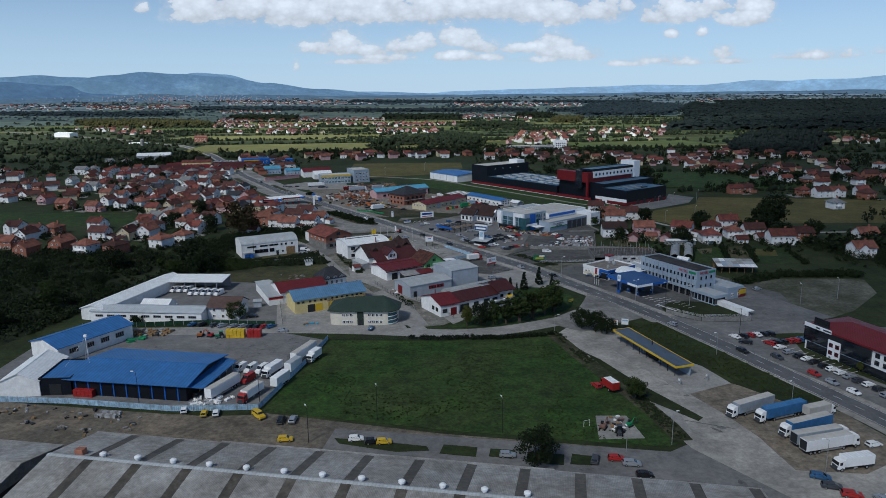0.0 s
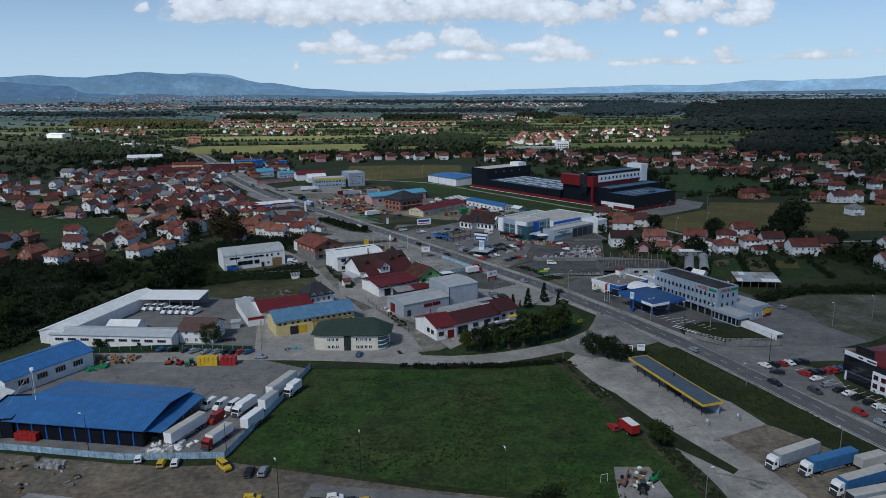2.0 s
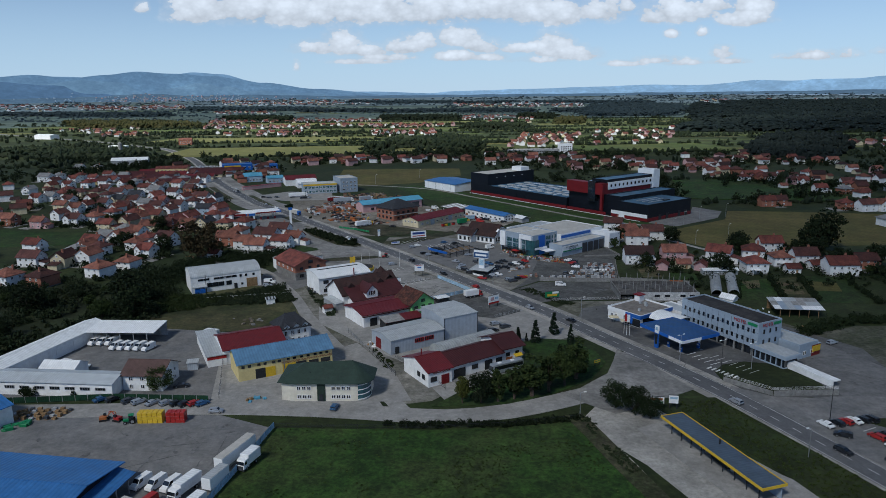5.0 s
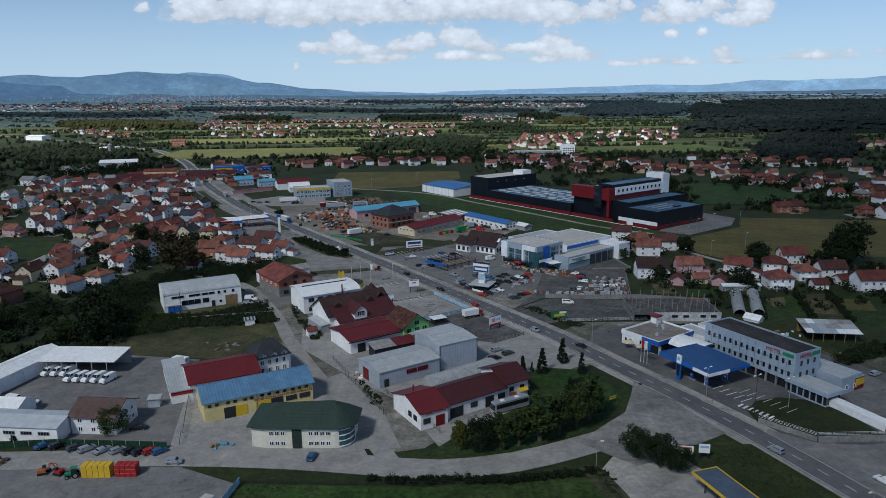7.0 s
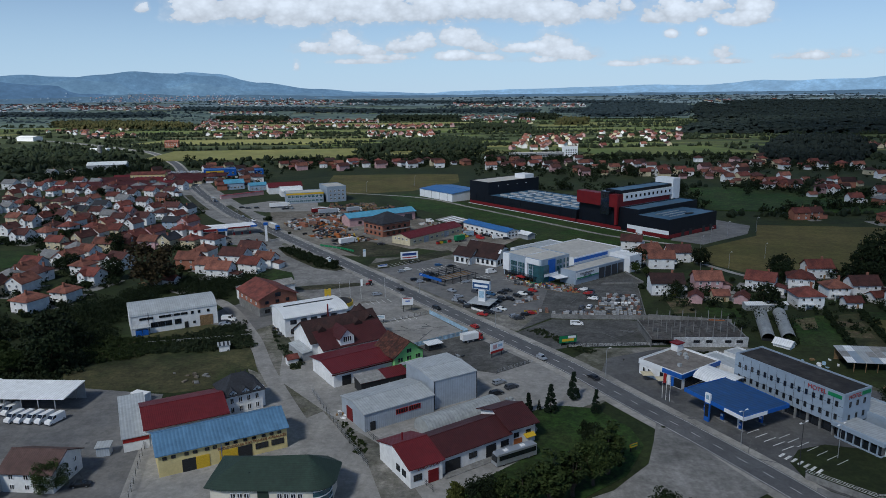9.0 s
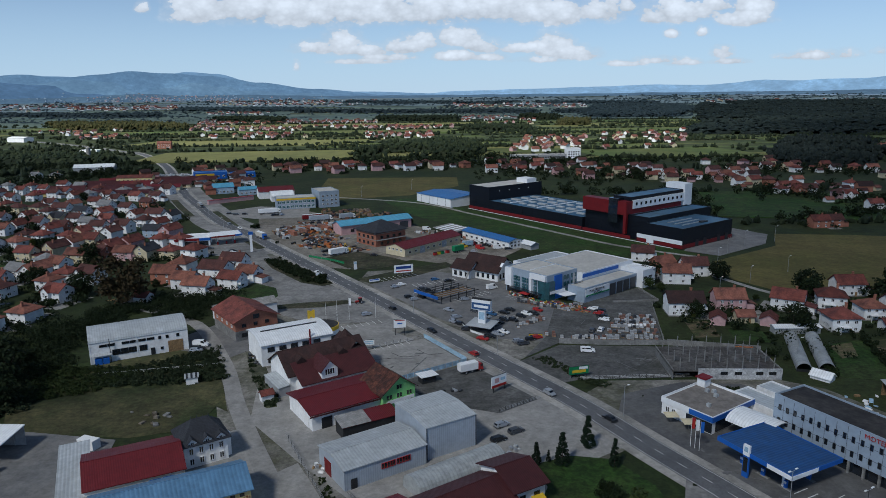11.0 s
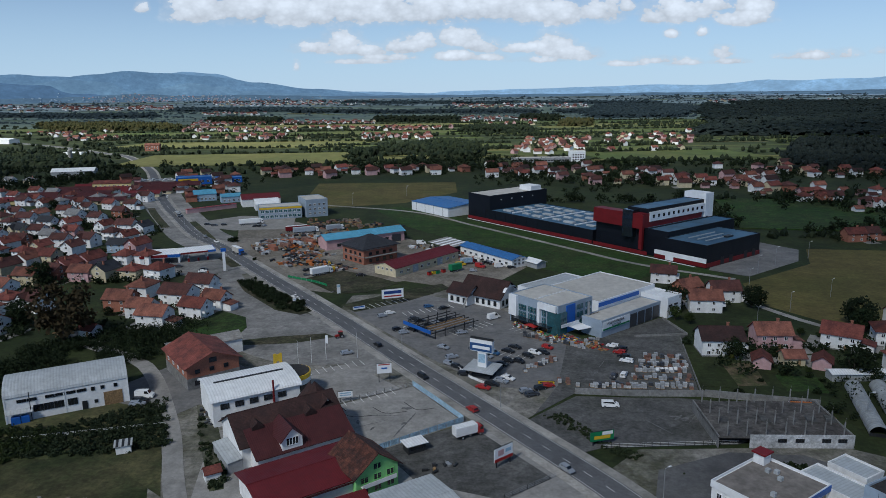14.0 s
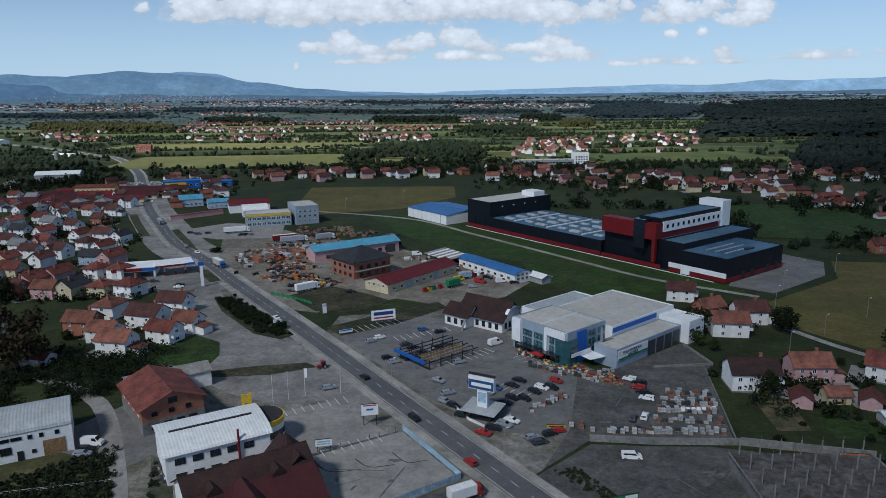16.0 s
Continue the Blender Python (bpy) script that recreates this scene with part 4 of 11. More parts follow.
def house(x, y, rz, roof, wall, size="M", far=False):
    """A family house with a gable roof, its ridge along local x."""
    variant = house_dice.randrange(4) if size in "ML" else 0
    near = y < 455 and not far
    key = (roof.name, wall.name, size, variant, far, near)
    if key in _houses:
        return copy_thing(_houses[key], pose(x, y, 0, 0, 0, rz))
    L, W, eave, ridge = SIZES[size]
    L, W = L + (0, 1.3, -0.8, 0.6)[variant], W + (0, -0.6, 0.8, -0.9)[variant]
    storeys = 1 if size == "S" else 2
    h = thing("house", x, y, rz, f"{'small' if size == 'S' else 'two-storey'} {WALLWORD[wall.name]} house with {ROOFWORD[roof.name]} {'hipped' if variant == 2 else 'gable'} roof", "house", "family houses")
    hipped = variant == 2
    if hipped:
        body, top = Shape().box(-L / 2, L / 2, -W / 2, W / 2, 0, eave - 0.1), hip_roof(L, W, eave, ridge, 0.7)
    else:
        body, top = Shape().gable(-L / 2, L / 2, -W / 2, W / 2, 0, eave, ridge), gable_roof(L, W, eave, ridge, 0.6)
    part("wall", body, wall, h)
    part("roof", top, roof, h)
    winged = variant == 0 and size in "ML" and not far
    if winged:
        # a gabled wing across the front
        wide, peak = L * 0.44, eave + (ridge - eave) * 0.72
        turn = pose(-L * 0.2, -W / 4 - 0.65, 0, 0, 0, 90)
        part("wing_wall", Shape().gable(-W / 4 - 0.65, W / 4 + 0.65, -wide / 2, wide / 2, 0, eave, peak), wall, h, at=turn)
        part("wing_roof", gable_roof(W / 2 + 1.3, wide, eave, peak, 0.45), roof, h, at=turn)
    if size != "S":
        if near:
            part("plinth", Shape().box(-L / 2 - 0.05, L / 2 + 0.05, -W / 2 - 0.05, W / 2 + 0.05, 0, 0.5), CEMENT, h)
        k = (ridge - eave) / (W / 2)
        yc = W * 0.14
        if not far:
            part("chimney", Shape().box(L * 0.18, L * 0.18 + 0.8, yc - 0.35, yc + 0.35, ridge - k * yc - 0.3, ridge + 0.9).box(L * 0.18 - 0.1, L * 0.18 + 0.9, yc - 0.45, yc + 0.45, ridge + 0.9, ridge + 1.05), BRICK, h)
        n = (3 if size != "X" else 4) if near else 2
        if not far:
            for st in range(storeys):
                z = 0.9 + 2.75 * st
                for u in row(n, L * 0.92):
                    in_wing = winged and -L * 0.42 < u < L * 0.02
                    windows(h, "f", L, W + (2.6 if in_wing else 0), [u], z - 0.1 * st)
                windows(h, "r", L, W, row(2 if near else 1, W * 0.8), z, 1.2 if near else 1.7)
            if not hipped:
                windows(h, "r", L, W, [0.0], eave + 0.35, 1.1, 1.2)
        if (variant == 1 or size == "X") and not far:
            z = 2.75
            part("balcony", Shape().box(L / 2, L / 2 + 1.5, -W * 0.42, W * 0.42, z - 0.18, z).box(L / 2 + 1.4, L / 2 + 1.5, -W * 0.42, W * 0.42, z, z + 0.95).box(L / 2, L / 2 + 1.5, -W * 0.42, -W * 0.42 + 0.1, z, z + 0.95).box(L / 2, L / 2 + 1.5, W * 0.42 - 0.1, W * 0.42, z, z + 0.95), wall, h)
        if variant == 2 and not far:
            part("porch", Shape().box(-L * 0.3, L * 0.1, -W / 2 - 2.2, -W / 2, 2.45, 2.6).box(-L * 0.3, -L * 0.3 + 0.25, -W / 2 - 2.2, -W / 2 - 1.95, 0, 2.45).box(L * 0.1 - 0.25, L * 0.1, -W / 2 - 2.2, -W / 2 - 1.95, 0, 2.45), wall, h)
        if variant == 3 and not far:
            part("annex", Shape().profile([(-W * 0.35, 0), (-W * 0.35, 3.0), (W * 0.3, 3.0), (W * 0.3, 0)], L / 2, L / 2 + 4.2), wall, h)
            part("annex_roof", Shape().slab((L / 2 - 0.05, -W * 0.35 - 0.4, 3.9), (L / 2 + 4.7, -W * 0.35 - 0.4, 2.95), (L / 2 + 4.7, W * 0.3 + 0.4, 2.95), (L / 2 - 0.05, W * 0.3 + 0.4, 3.9), 0.15), roof, h)
    if near:
        part("door", Shape().box(L * 0.1 + 0.1, L * 0.1 + 1.1, -W / 2 - 0.08, -W / 2 + 0.02, 0.05, 2.1), WOOD, h)
    _houses[key] = h
    return h


def hall(name, x, y, rz, L, W, eave, ridge, wall, roof, label, over=0.4, kind="gable"):
    """A long shed centred at x, y, ridge along local x."""
    h = thing(name, x, y, rz, label, "building")
    if kind == "gable":
        part("wall", Shape().gable(-L / 2, L / 2, -W / 2, W / 2, 0, eave, ridge), wall, h)
        part("roof", gable_roof(L, W, eave, ridge, over), roof, h)
    elif kind == "flat":
        part("wall", Shape().box(-L / 2, L / 2, -W / 2, W / 2, 0, eave), wall, h)
        part("roof", Shape().box(-L / 2 + 0.3, L / 2 - 0.3, -W / 2 + 0.3, W / 2 - 0.3, eave, eave + 0.1), roof, h)
        part("parapet", Shape().box(-L / 2 - 0.06, L / 2 + 0.06, -W / 2 - 0.06, -W / 2 + 0.28, eave - 0.5, eave + 0.5).box(-L / 2 - 0.06, L / 2 + 0.06, W / 2 - 0.28, W / 2 + 0.06, eave - 0.5, eave + 0.5)
             .box(-L / 2 - 0.06, -L / 2 + 0.28, -W / 2 + 0.28, W / 2 - 0.28, eave - 0.5, eave + 0.5).box(L / 2 - 0.28, L / 2 + 0.06, -W / 2 + 0.28, W / 2 - 0.28, eave - 0.5, eave + 0.5), wall, h)
    elif kind == "hip":
        part("wall", Shape().box(-L / 2, L / 2, -W / 2, W / 2, 0, eave - 0.26), wall, h)
        part("roof", hip_roof(L, W, eave, ridge, over), roof, h)
    elif kind == "shed":
        part("wall", Shape().profile([(-W / 2, 0), (-W / 2, eave), (W / 2, ridge), (W / 2, 0)], -L / 2, L / 2), wall, h)
        part("roof", Shape().slab((-L / 2 - over, -W / 2 - over, eave + 0.2), (L / 2 + over, -W / 2 - over, eave + 0.2), (L / 2 + over, W / 2 + over, ridge + 0.2), (-L / 2 - over, W / 2 + over, ridge + 0.2), 0.18), roof, h)
    elif kind == "arch":
        pts = []
        for i in range(13):
            q = math.pi * i / 12
            pts.append((-math.cos(q) * W / 2, eave + math.sin(q) * (ridge - eave)))
        part("wall", Shape().profile([(-W / 2, 0)] + pts + [(W / 2, 0)], -L / 2, L / 2), wall, h)
        outer = [(-math.cos(math.pi * i / 12) * (W / 2 + over), eave + 0.05 + math.sin(math.pi * i / 12) * (ridge - eave + 0.12)) for i in range(13)]
        inner = [(p[0] * 0.985, p[1] - 0.14) for p in outer]
        part("roof", Shape().profile(outer + inner[::-1], -L / 2 - over, L / 2 + over), roof, h)
    return h


def door_panel(parent, side, L, W, u, w, h_, mat_, name="gate", label=""):
    at = face_pose(side, u, 0.05, L, W)
    s = Shape().box(-w / 2, w / 2, -0.1, 0.04, 0, h_)
    for i in range(1, 4):
        s.box(-w / 2, w / 2, -0.13, -0.1, h_ * i / 4 - 0.03, h_ * i / 4 + 0.03)
    return part(name, s, mat_, parent, label, at)


# ---- vehicles ----
def wheel_mesh(r, w):
    key = ("wheel", r, w)
    if key not in _shared:
        s = Shape().rod((0, -w / 2, 0), (0, w / 2, 0), r, n=12)
        s.rod((0, -w / 2 - 0.01, 0), (0, w / 2 + 0.01, 0), r * 0.6, n=10, slot=1)
        _shared[key] = s.mesh("wheel", [RUBBER, STEEL])
    return _shared[key]


def loft(sections, slot=0):
    """Joins outlines of equal count, section by section along x."""
    s = Shape()
    n = len(sections[0])
    v = [p for sec in sections for p in sec]
    f = [tuple(range(n))[::-1], tuple(range(len(v) - n, len(v)))]
    for k in range(len(sections) - 1):
        f += [(k * n + i, k * n + (i + 1) % n, (k + 1) * n + (i + 1) % n, (k + 1) * n + i) for i in range(n)]
    return s.add(v, f, slot)


def car_body(L, W, hood, roof, kind):
    """Body outline in side view, drawn out with rounded shoulders."""
    if kind == "van":
        side = [(-L / 2, 0.35), (-L / 2, roof - 0.15), (-L / 2 + 0.15, roof), (L / 2 - 1.7, roof), (L / 2 - 1.0, hood + 0.35), (L / 2 - 0.1, hood - 0.05), (L / 2, 0.65), (L / 2, 0.35)]
    elif kind == "estate":
        side = [(-L / 2, 0.35), (-L / 2, 0.9), (-L / 2 + 0.25, roof - 0.1), (-L / 2 + 0.55, roof), (0.35, roof), (L / 2 - 1.05, hood + 0.06), (L / 2 - 0.2, hood - 0.12), (L / 2, 0.6), (L / 2, 0.35)]
    else:
        side = [(-L / 2, 0.35), (-L / 2, 0.85), (-L / 2 + 0.7, hood + 0.02), (-L / 2 + 1.25, roof - 0.02), (0.35, roof), (L / 2 - 1.15, hood + 0.06), (L / 2 - 0.2, hood - 0.12), (L / 2, 0.6), (L / 2, 0.35)]
    s = Shape()
    n = len(side)

    def ring(y, shrink):
        return [(x, y, z if z < hood else hood + (z - hood) * 1.0) for x, z in side]

    outer = [(x, z) for x, z in side]
    v, ys = [], (-W / 2, -W / 2 + 0.16, W / 2 - 0.16, W / 2)
    for k, y in enumerate(ys):
        for x, z in outer:
            yy = y
            zz = z
            if k in (0, 3) and z > hood + 0.06:
                yy = y * 0.82
                zz = z - 0.06
            v.append((x * (0.985 if k in (0, 3) else 1), yy, zz))
    f = [tuple(range(n)), tuple(range(3 * n, 4 * n))[::-1]]
    for k in range(3):
        f += [(k * n + i, (k + 1) * n + i, (k + 1) * n + (i + 1) % n, k * n + (i + 1) % n) for i in range(n)]
    return s.add(v, f)


_cars = {}


def vehicle(x, y, rz, paint, kind="hatch", colour="white"):
    far = y > 395 and kind not in ("van", "mini")
    key = (paint.name, kind, far)
    if key in _cars:
        return copy_thing(_cars[key], pose(x, y, 0.12, 0, 0, rz))
    dims = {"hatch": (4.1, 1.74, 0.92, 1.46), "sedan": (4.6, 1.78, 0.92, 1.42), "estate": (4.55, 1.78, 0.95, 1.48), "van": (5.6, 2.0, 1.25, 2.45), "mini": (5.0, 1.9, 1.1, 1.9)}
    L, W, hood, roof = dims[kind]
    shape = {"hatch": "estate", "mini": "van"}.get(kind, kind)
    word = {"hatch": "hatchback car", "sedan": "saloon car", "estate": "estate car", "van": "tall panel van", "mini": "minibus"}[kind]
    c = thing("van" if kind in ("van", "mini") else "car", x, y, rz, f"parked {colour} {word} on tarmac", "van" if kind in ("van", "mini") else "car", "vehicles", 0.12)
    part("body", car_body(L, W, hood, roof, shape), paint, c)
    g0, g1 = hood + 0.06, roof - 0.1
    back = -L / 2 + (0.3 if shape != "sedan" else 1.0)
    front = 0.36 if shape != "van" else L / 2 - 1.75
    panes = Shape()
    for side in (-1, 1):
        yb, yt = side * (W / 2 * 0.985 if shape == "van" else W / 2 * 0.95), side * (W / 2 * 0.83 + 0.012)
        yb = side * (W / 2 * 0.84 + 0.02)
        b0 = back + 0.25 if shape != "van" else L / 2 - 2.7
        if kind == "mini":
            b0 = -L / 2 + 0.3
        s = Shape().add([(b0, yb, g0), (front + 0.55, yb, g0), (front - 0.02, yb, g1), (b0 + 0.15, yb, g1), (b0, yb * 0.9, g0), (front + 0.55, yb * 0.9, g0), (front - 0.02, yb * 0.9, g1), (b0 + 0.15, yb * 0.9, g1)],
                        [(0, 1, 2, 3), (0, 4, 5, 1), (1, 5, 6, 2), (2, 6, 7, 3), (3, 7, 4, 0)])
        if far:
            panes.add(s.v, s.f)
        else:
            part("side_window", s, GLASS, c)
    xf, xh = (0.37, L / 2 - (1.05 if shape == "estate" else 1.15)) if shape != "van" else (L / 2 - 1.68, L / 2 - 1.02)
    zf, zh = (roof, hood + 0.05) if shape != "van" else (roof, hood + 0.37)
    w = W * 0.38
    d = 0.03
    screen = (Shape().slab((xf + 0.06, -w, zf - 0.03 + d), (xh - 0.02, -w * 1.05, zh + 0.05 + d), (xh - 0.02, w * 1.05, zh + 0.05 + d), (xf + 0.06, w, zf - 0.03 + d), 0.04))
    if far:
        panes.add(screen.v, screen.f)
    else:
        part("windscreen", screen, GLASS, c)
    if shape != "van":
        xr0, xr1 = (-L / 2 + 0.25, -L / 2 + 0.02) if shape == "estate" else (-L / 2 + 1.22, -L / 2 + 0.74)
        rear = (Shape().slab((xr1, -w, hood + 0.08 + d), (xr0, -w, roof - 0.1 + d), (xr0, w, roof - 0.1 + d), (xr1, w, hood + 0.08 + d), 0.04))
        if far:
            panes.add(rear.v, rear.f)
        else:
            part("rear_window", rear, GLASS, c)
    if far:
        part("glazing", panes, GLASS, c)
    r = 0.31 if shape != "van" else 0.35
    for sx in (-L / 2 + 0.85, L / 2 - 0.85):
        for sy in (-1, 1):
            part("wheel", wheel_mesh(r, 0.2), None, c, at=pose(sx, sy * (W / 2 - 0.08), r))
    if not far:
        part("bumper", Shape().soft(L / 2 - 0.05, L / 2 + 0.06, -W * 0.46, W * 0.46, 0.3, 0.52, 0.03).soft(-L / 2 - 0.06, -L / 2 + 0.05, -W * 0.46, W * 0.46, 0.3, 0.55, 0.03), GREYPAINT, c)
    _cars[key] = c
    return c


def cab(parent, x1, paint, tall=3.4, w=2.45):
    s = loft([[(x1 - 1.9, -w / 2, 0.7), (x1 - 1.9, w / 2, 0.7), (x1 - 1.9, w / 2, tall), (x1 - 1.9, -w / 2, tall)],
              [(x1 - 0.7, -w / 2, 0.7), (x1 - 0.7, w / 2, 0.7), (x1 - 0.7, w / 2 - 0.05, tall - 0.1), (x1 - 0.7, -w / 2 + 0.05, tall - 0.1)],
              [(x1, -w / 2 + 0.05, 0.6), (x1, w / 2 - 0.05, 0.6), (x1 - 0.3, w / 2 - 0.1, tall - 0.7), (x1 - 0.3, -w / 2 + 0.1, tall - 0.7)]])
    c = part("cab", s, paint, parent)
    part("windscreen", Shape().slab((x1 - 0.17, -w * 0.42, 1.75), (x1 - 0.17, w * 0.42, 1.75), (x1 - 0.26, w * 0.42, 2.55), (x1 - 0.26, -w * 0.42, 2.55), 0.05).box(x1 - 0.32, x1 - 0.12, -w * 0.42, w * 0.42, 1.75, 2.5), GLASS, c)
    for sy in (-1, 1):
        part("cab_window", Shape().box(x1 - 1.2, x1 - 0.45, sy * w / 2 - 0.02, sy * w / 2 + 0.02, 1.75, 2.45), GLASS, c)
    part("grille", Shape().soft(x1 - 0.1, x1 + 0.04, -w * 0.36, w * 0.36, 0.75, 1.5, 0.03), GREYPAINT, c)
    part("bumper", Shape().soft(x1 - 0.3, x1 + 0.08, -w / 2, w / 2, 0.35, 0.75, 0.05), GREYPAINT, c)
    return c


def lorry(x, y, rz, paint, box_mat, top_mat, label, length=16.5, kind="semi", open_back=False):
    """Articulated lorry, box lorry or a trailer alone; front towards local +x."""
    t = thing("lorry" if kind != "trailer" else "trailer", x, y, rz, label, "lorry" if kind != "trailer" else "trailer", "lorries", 0.1)
    half = length / 2
    nose = half - (2.5 if kind == "semi" else 2.0 if kind == "rigid" else 0)
    h0, h1 = 1.15, 3.95 if kind != "rigid" else 3.5
    if kind != "trailer":
        cab(t, half, paint, 3.5 if kind == "semi" else 2.9)
    s = Shape().soft(-half, nose, -1.26, 1.26, h0, h1, 0.06)
    box = part("cargo_box", s, box_mat, t)
    part("roof_sheet", Shape().soft(-half + 0.05, nose - 0.05, -1.22, 1.22, h1 - 0.02, h1 + 0.05, 0.02), top_mat, box)
    stakes = Shape()
    for i in range(1, 9):
        xr = -half + (nose + half) * i / 9
        stakes.box(xr - 0.05, xr + 0.05, -1.285, 1.285, h0, h1 - 0.1)
    part("side_frame", stakes, box_mat, box)
    # dark panel on the closed box stands in for its shaded inside
    if open_back:
        part("open_back", Shape().box(-half - 0.02, -half + 0.02, -1.15, 1.15, h0 + 0.1, h1 - 0.15), DARKSTEEL, box)
    part("chassis", Shape().box(-half + 0.2, half - 0.3 if kind != "trailer" else half - 0.2, -0.5, 0.5, 0.75, h0), DARKSTEEL, t)
    part("side_guard", Shape().box(-half + 4.5, nose - 2.5 if nose > 2 else nose, -1.2, -1.14, 0.5, 0.95).box(-half + 4.5, nose - 2.5 if nose > 2 else nose, 1.14, 1.2, 0.5, 0.95), STEEL, t)
    axles = [-half + 1.4, -half + 2.7, -half + 4.0] if kind != "rigid" else [-half + 2.0]
    if kind == "semi":
        axles += [half - 1.4, half - 5.0]
    elif kind == "rigid":
        axles += [half - 1.2]
    for ax in axles:
        for sy in (-1, 1):
            part("wheel", wheel_mesh(0.5, 0.35), None, t, at=pose(ax, sy * 1.05, 0.5))
    return t
# ---- big warehouse in front, behind it sheds ----
def warehouse():
    L, W, eave, ridge = 155.0, 32.0, 8.0, 11.0
    h = thing("warehouse", -13.5, 129.8, -10.7, "long grey warehouse roof with brown skylight strips", "building")
    part("wall", Shape().gable(-L / 2, L / 2, -W / 2, W / 2, 0, eave - 0.25, ridge - 0.25), CEMENT, h)
    k = (ridge - eave) / (W / 2)
    pitch, strip = L / 13, 2.3
    for side in (-1, 1):
        for i in range(13):
            x0 = -L / 2 + pitch * i
            a = x0 + pitch - strip
            for name, u0, u1, m, lift in (("roof_panel", x0 + 0.02, a - 0.02, OLDSHEET, 0.0), ("skylight_strip", a, a + strip, SKYLIGHT, -0.06)):
                s = Shape()
                ye, ze = side * (W / 2 + 0.7), eave - 0.7 * k + lift
                s.slab((u0, ye, ze), (u1, ye, ze), (u1, side * 0.2, ridge - 0.04 + lift), (u0, side * 0.2, ridge - 0.04 + lift), 0.16)
                part(name, s, m, h)
    part("ridge_cap", Shape().profile([(-0.7, ridge - 0.06), (0, ridge + 0.16), (0.7, ridge - 0.06), (0, ridge + 0.06)], -L / 2, L / 2), SHEET, h)
    part("gutter", Shape().box(-L / 2 - 0.3, L / 2 + 0.3, W / 2 + 0.6, W / 2 + 1.0, eave - 0.55, eave - 0.15), OLDSHEET, h)
    part("gable_trim", Shape().slab((L / 2, -W / 2 - 0.7, eave), (L / 2 + 0.35, -W / 2 - 0.7, eave), (L / 2 + 0.35, 0, ridge + 0.15), (L / 2, 0, ridge + 0.15), 0.4)
         .slab((L / 2, 0, ridge + 0.15), (L / 2 + 0.35, 0, ridge + 0.15), (L / 2 + 0.35, W / 2 + 0.7, eave), (L / 2, W / 2 + 0.7, eave), 0.4), OLDSHEET, h)
    vent = Shape().rod((0, 0, -0.5), (0, 0, 0.35), 0.5, 0.5, 10).rod((0, 0, 0.35), (0, 0, 0.75), 0.75, 0.75, 12).rod((0, 0, 0.75), (0, 0, 1.05), 0.75, 0.25, 12).mesh("roof_vent", SIGNALWHITE)
    for i in range(12):
        part("roof_vent", vent, None, h, "white round roof ventilator", pose(-L / 2 + 13 + 8.6 * i, 1.3, ridge - 0.1))
    part("roof_hatch", Shape().soft(-L / 2 + 6, -L / 2 + 8, 1.0, 2.6, ridge - 0.5, ridge + 1.0, 0.1), BRICK, h, "small brick-red roof hatch")
    # raised gutter walk along the back eave
    part("eave_walk", Shape().box(-45, 35, W / 2 + 1.0, W / 2 + 2.4, eave - 1.2, eave - 0.6), OLDSHEET, h)


warehouse()
old = hall("old_shed", -117, 148, -10, 42, 26, 6, 8.5, CEMENT, OLDSHEET, "low shed with weathered grey sheet roof")
# dark sheet on the solid end wall, imitating the shade of an open front
part("opening", Shape().box(21.0, 21.1, -8, 8, 0.3, 5.0), DARKSTEEL, old)

# ---- yard with the blue sheds ----
b = hall("blue_shed", -94.3, 209.8, -9.6, 39, 24.5, 5.2, 6.9, NAVY, BLUEROOF, "large shed with blue sheet roof and dark walls", 1.2)
for u in row(9, 38):
    part("wall_pier", Shape().box(u - 0.2, u + 0.2, -12.4, -12.2, 0, 5.0), BLUEPAINT, b)
for u, m in ((17.5, REDPAINT), (14.5, YELLOWPAINT)):
    door_panel(b, "r", 39, 24.5, u - 18, 3.0, 4.0, m)
part("canopy", Shape().slab((19.5, -12.0, 4.6), (24.5, -11.0, 4.0), (24.5, 11.5, 4.0), (19.5, 12.2, 4.6), 0.2), BLUEROOF, b, "sloping blue canopy over the loading side")
for v in row(5, 22):
    part("canopy_post", Shape().box(24.0, 24.2, v - 0.1, v + 0.1, 0, 3.9), STEEL, b)
b = hall("tall_blue_hall", -131.5, 242.5, 60, 29, 16, 5.4, 7.6, WHITE, BLUEROOF, "white hall with blue sheet roof and dark windows", 0.5)
windows(b, "f", 29, 16, row(4, 24), 2.2, 3.4, 1.9, STEEL, GLASS, 3)
b = hall("white_tent_hall", -130.2, 209, 94, 20, 12, 5.0, 7.6, WHITE, WHITESHEET, "white sheet-clad storage tent", 0.3)
b = hall("link_building", -119.5, 208, 3, 9.5, 16, 5.2, 5.2, NAVY, BLUEROOF, "low dark link building with flat blue roof", kind="flat")
door_panel(b, "f", 9.5, 16, 0, 3.4, 3.6, DARKSTEEL)
m = thing("mast", -115.5, 214, 0, "steel tripod mast with guy wires on the blue roof", "mast", z=5.2)
part("tripod", Shape().rod((-0.6, -0.5, 0), (0, 0, 8.8), 0.09, n=5).rod((0.7, -0.4, 0), (0, 0, 8.8), 0.09, n=5).rod((0, 0.7, 0), (0, 0, 8.8), 0.09, n=5), STEEL, m)
part("pole", Shape().rod((0, 0, 0), (0, 0, 9), 0.18, 0.09), STEEL, m)
part("guy_wires", Shape().rod((0, 0, 8.6), (-5, -5, 0.3), 0.04, n=4).rod((0, 0, 8.6), (3, -5, 0.3), 0.04, n=4).rod((0, 0, 8.6), (-3, 4, 0.3), 0.04, n=4), STEEL, m)
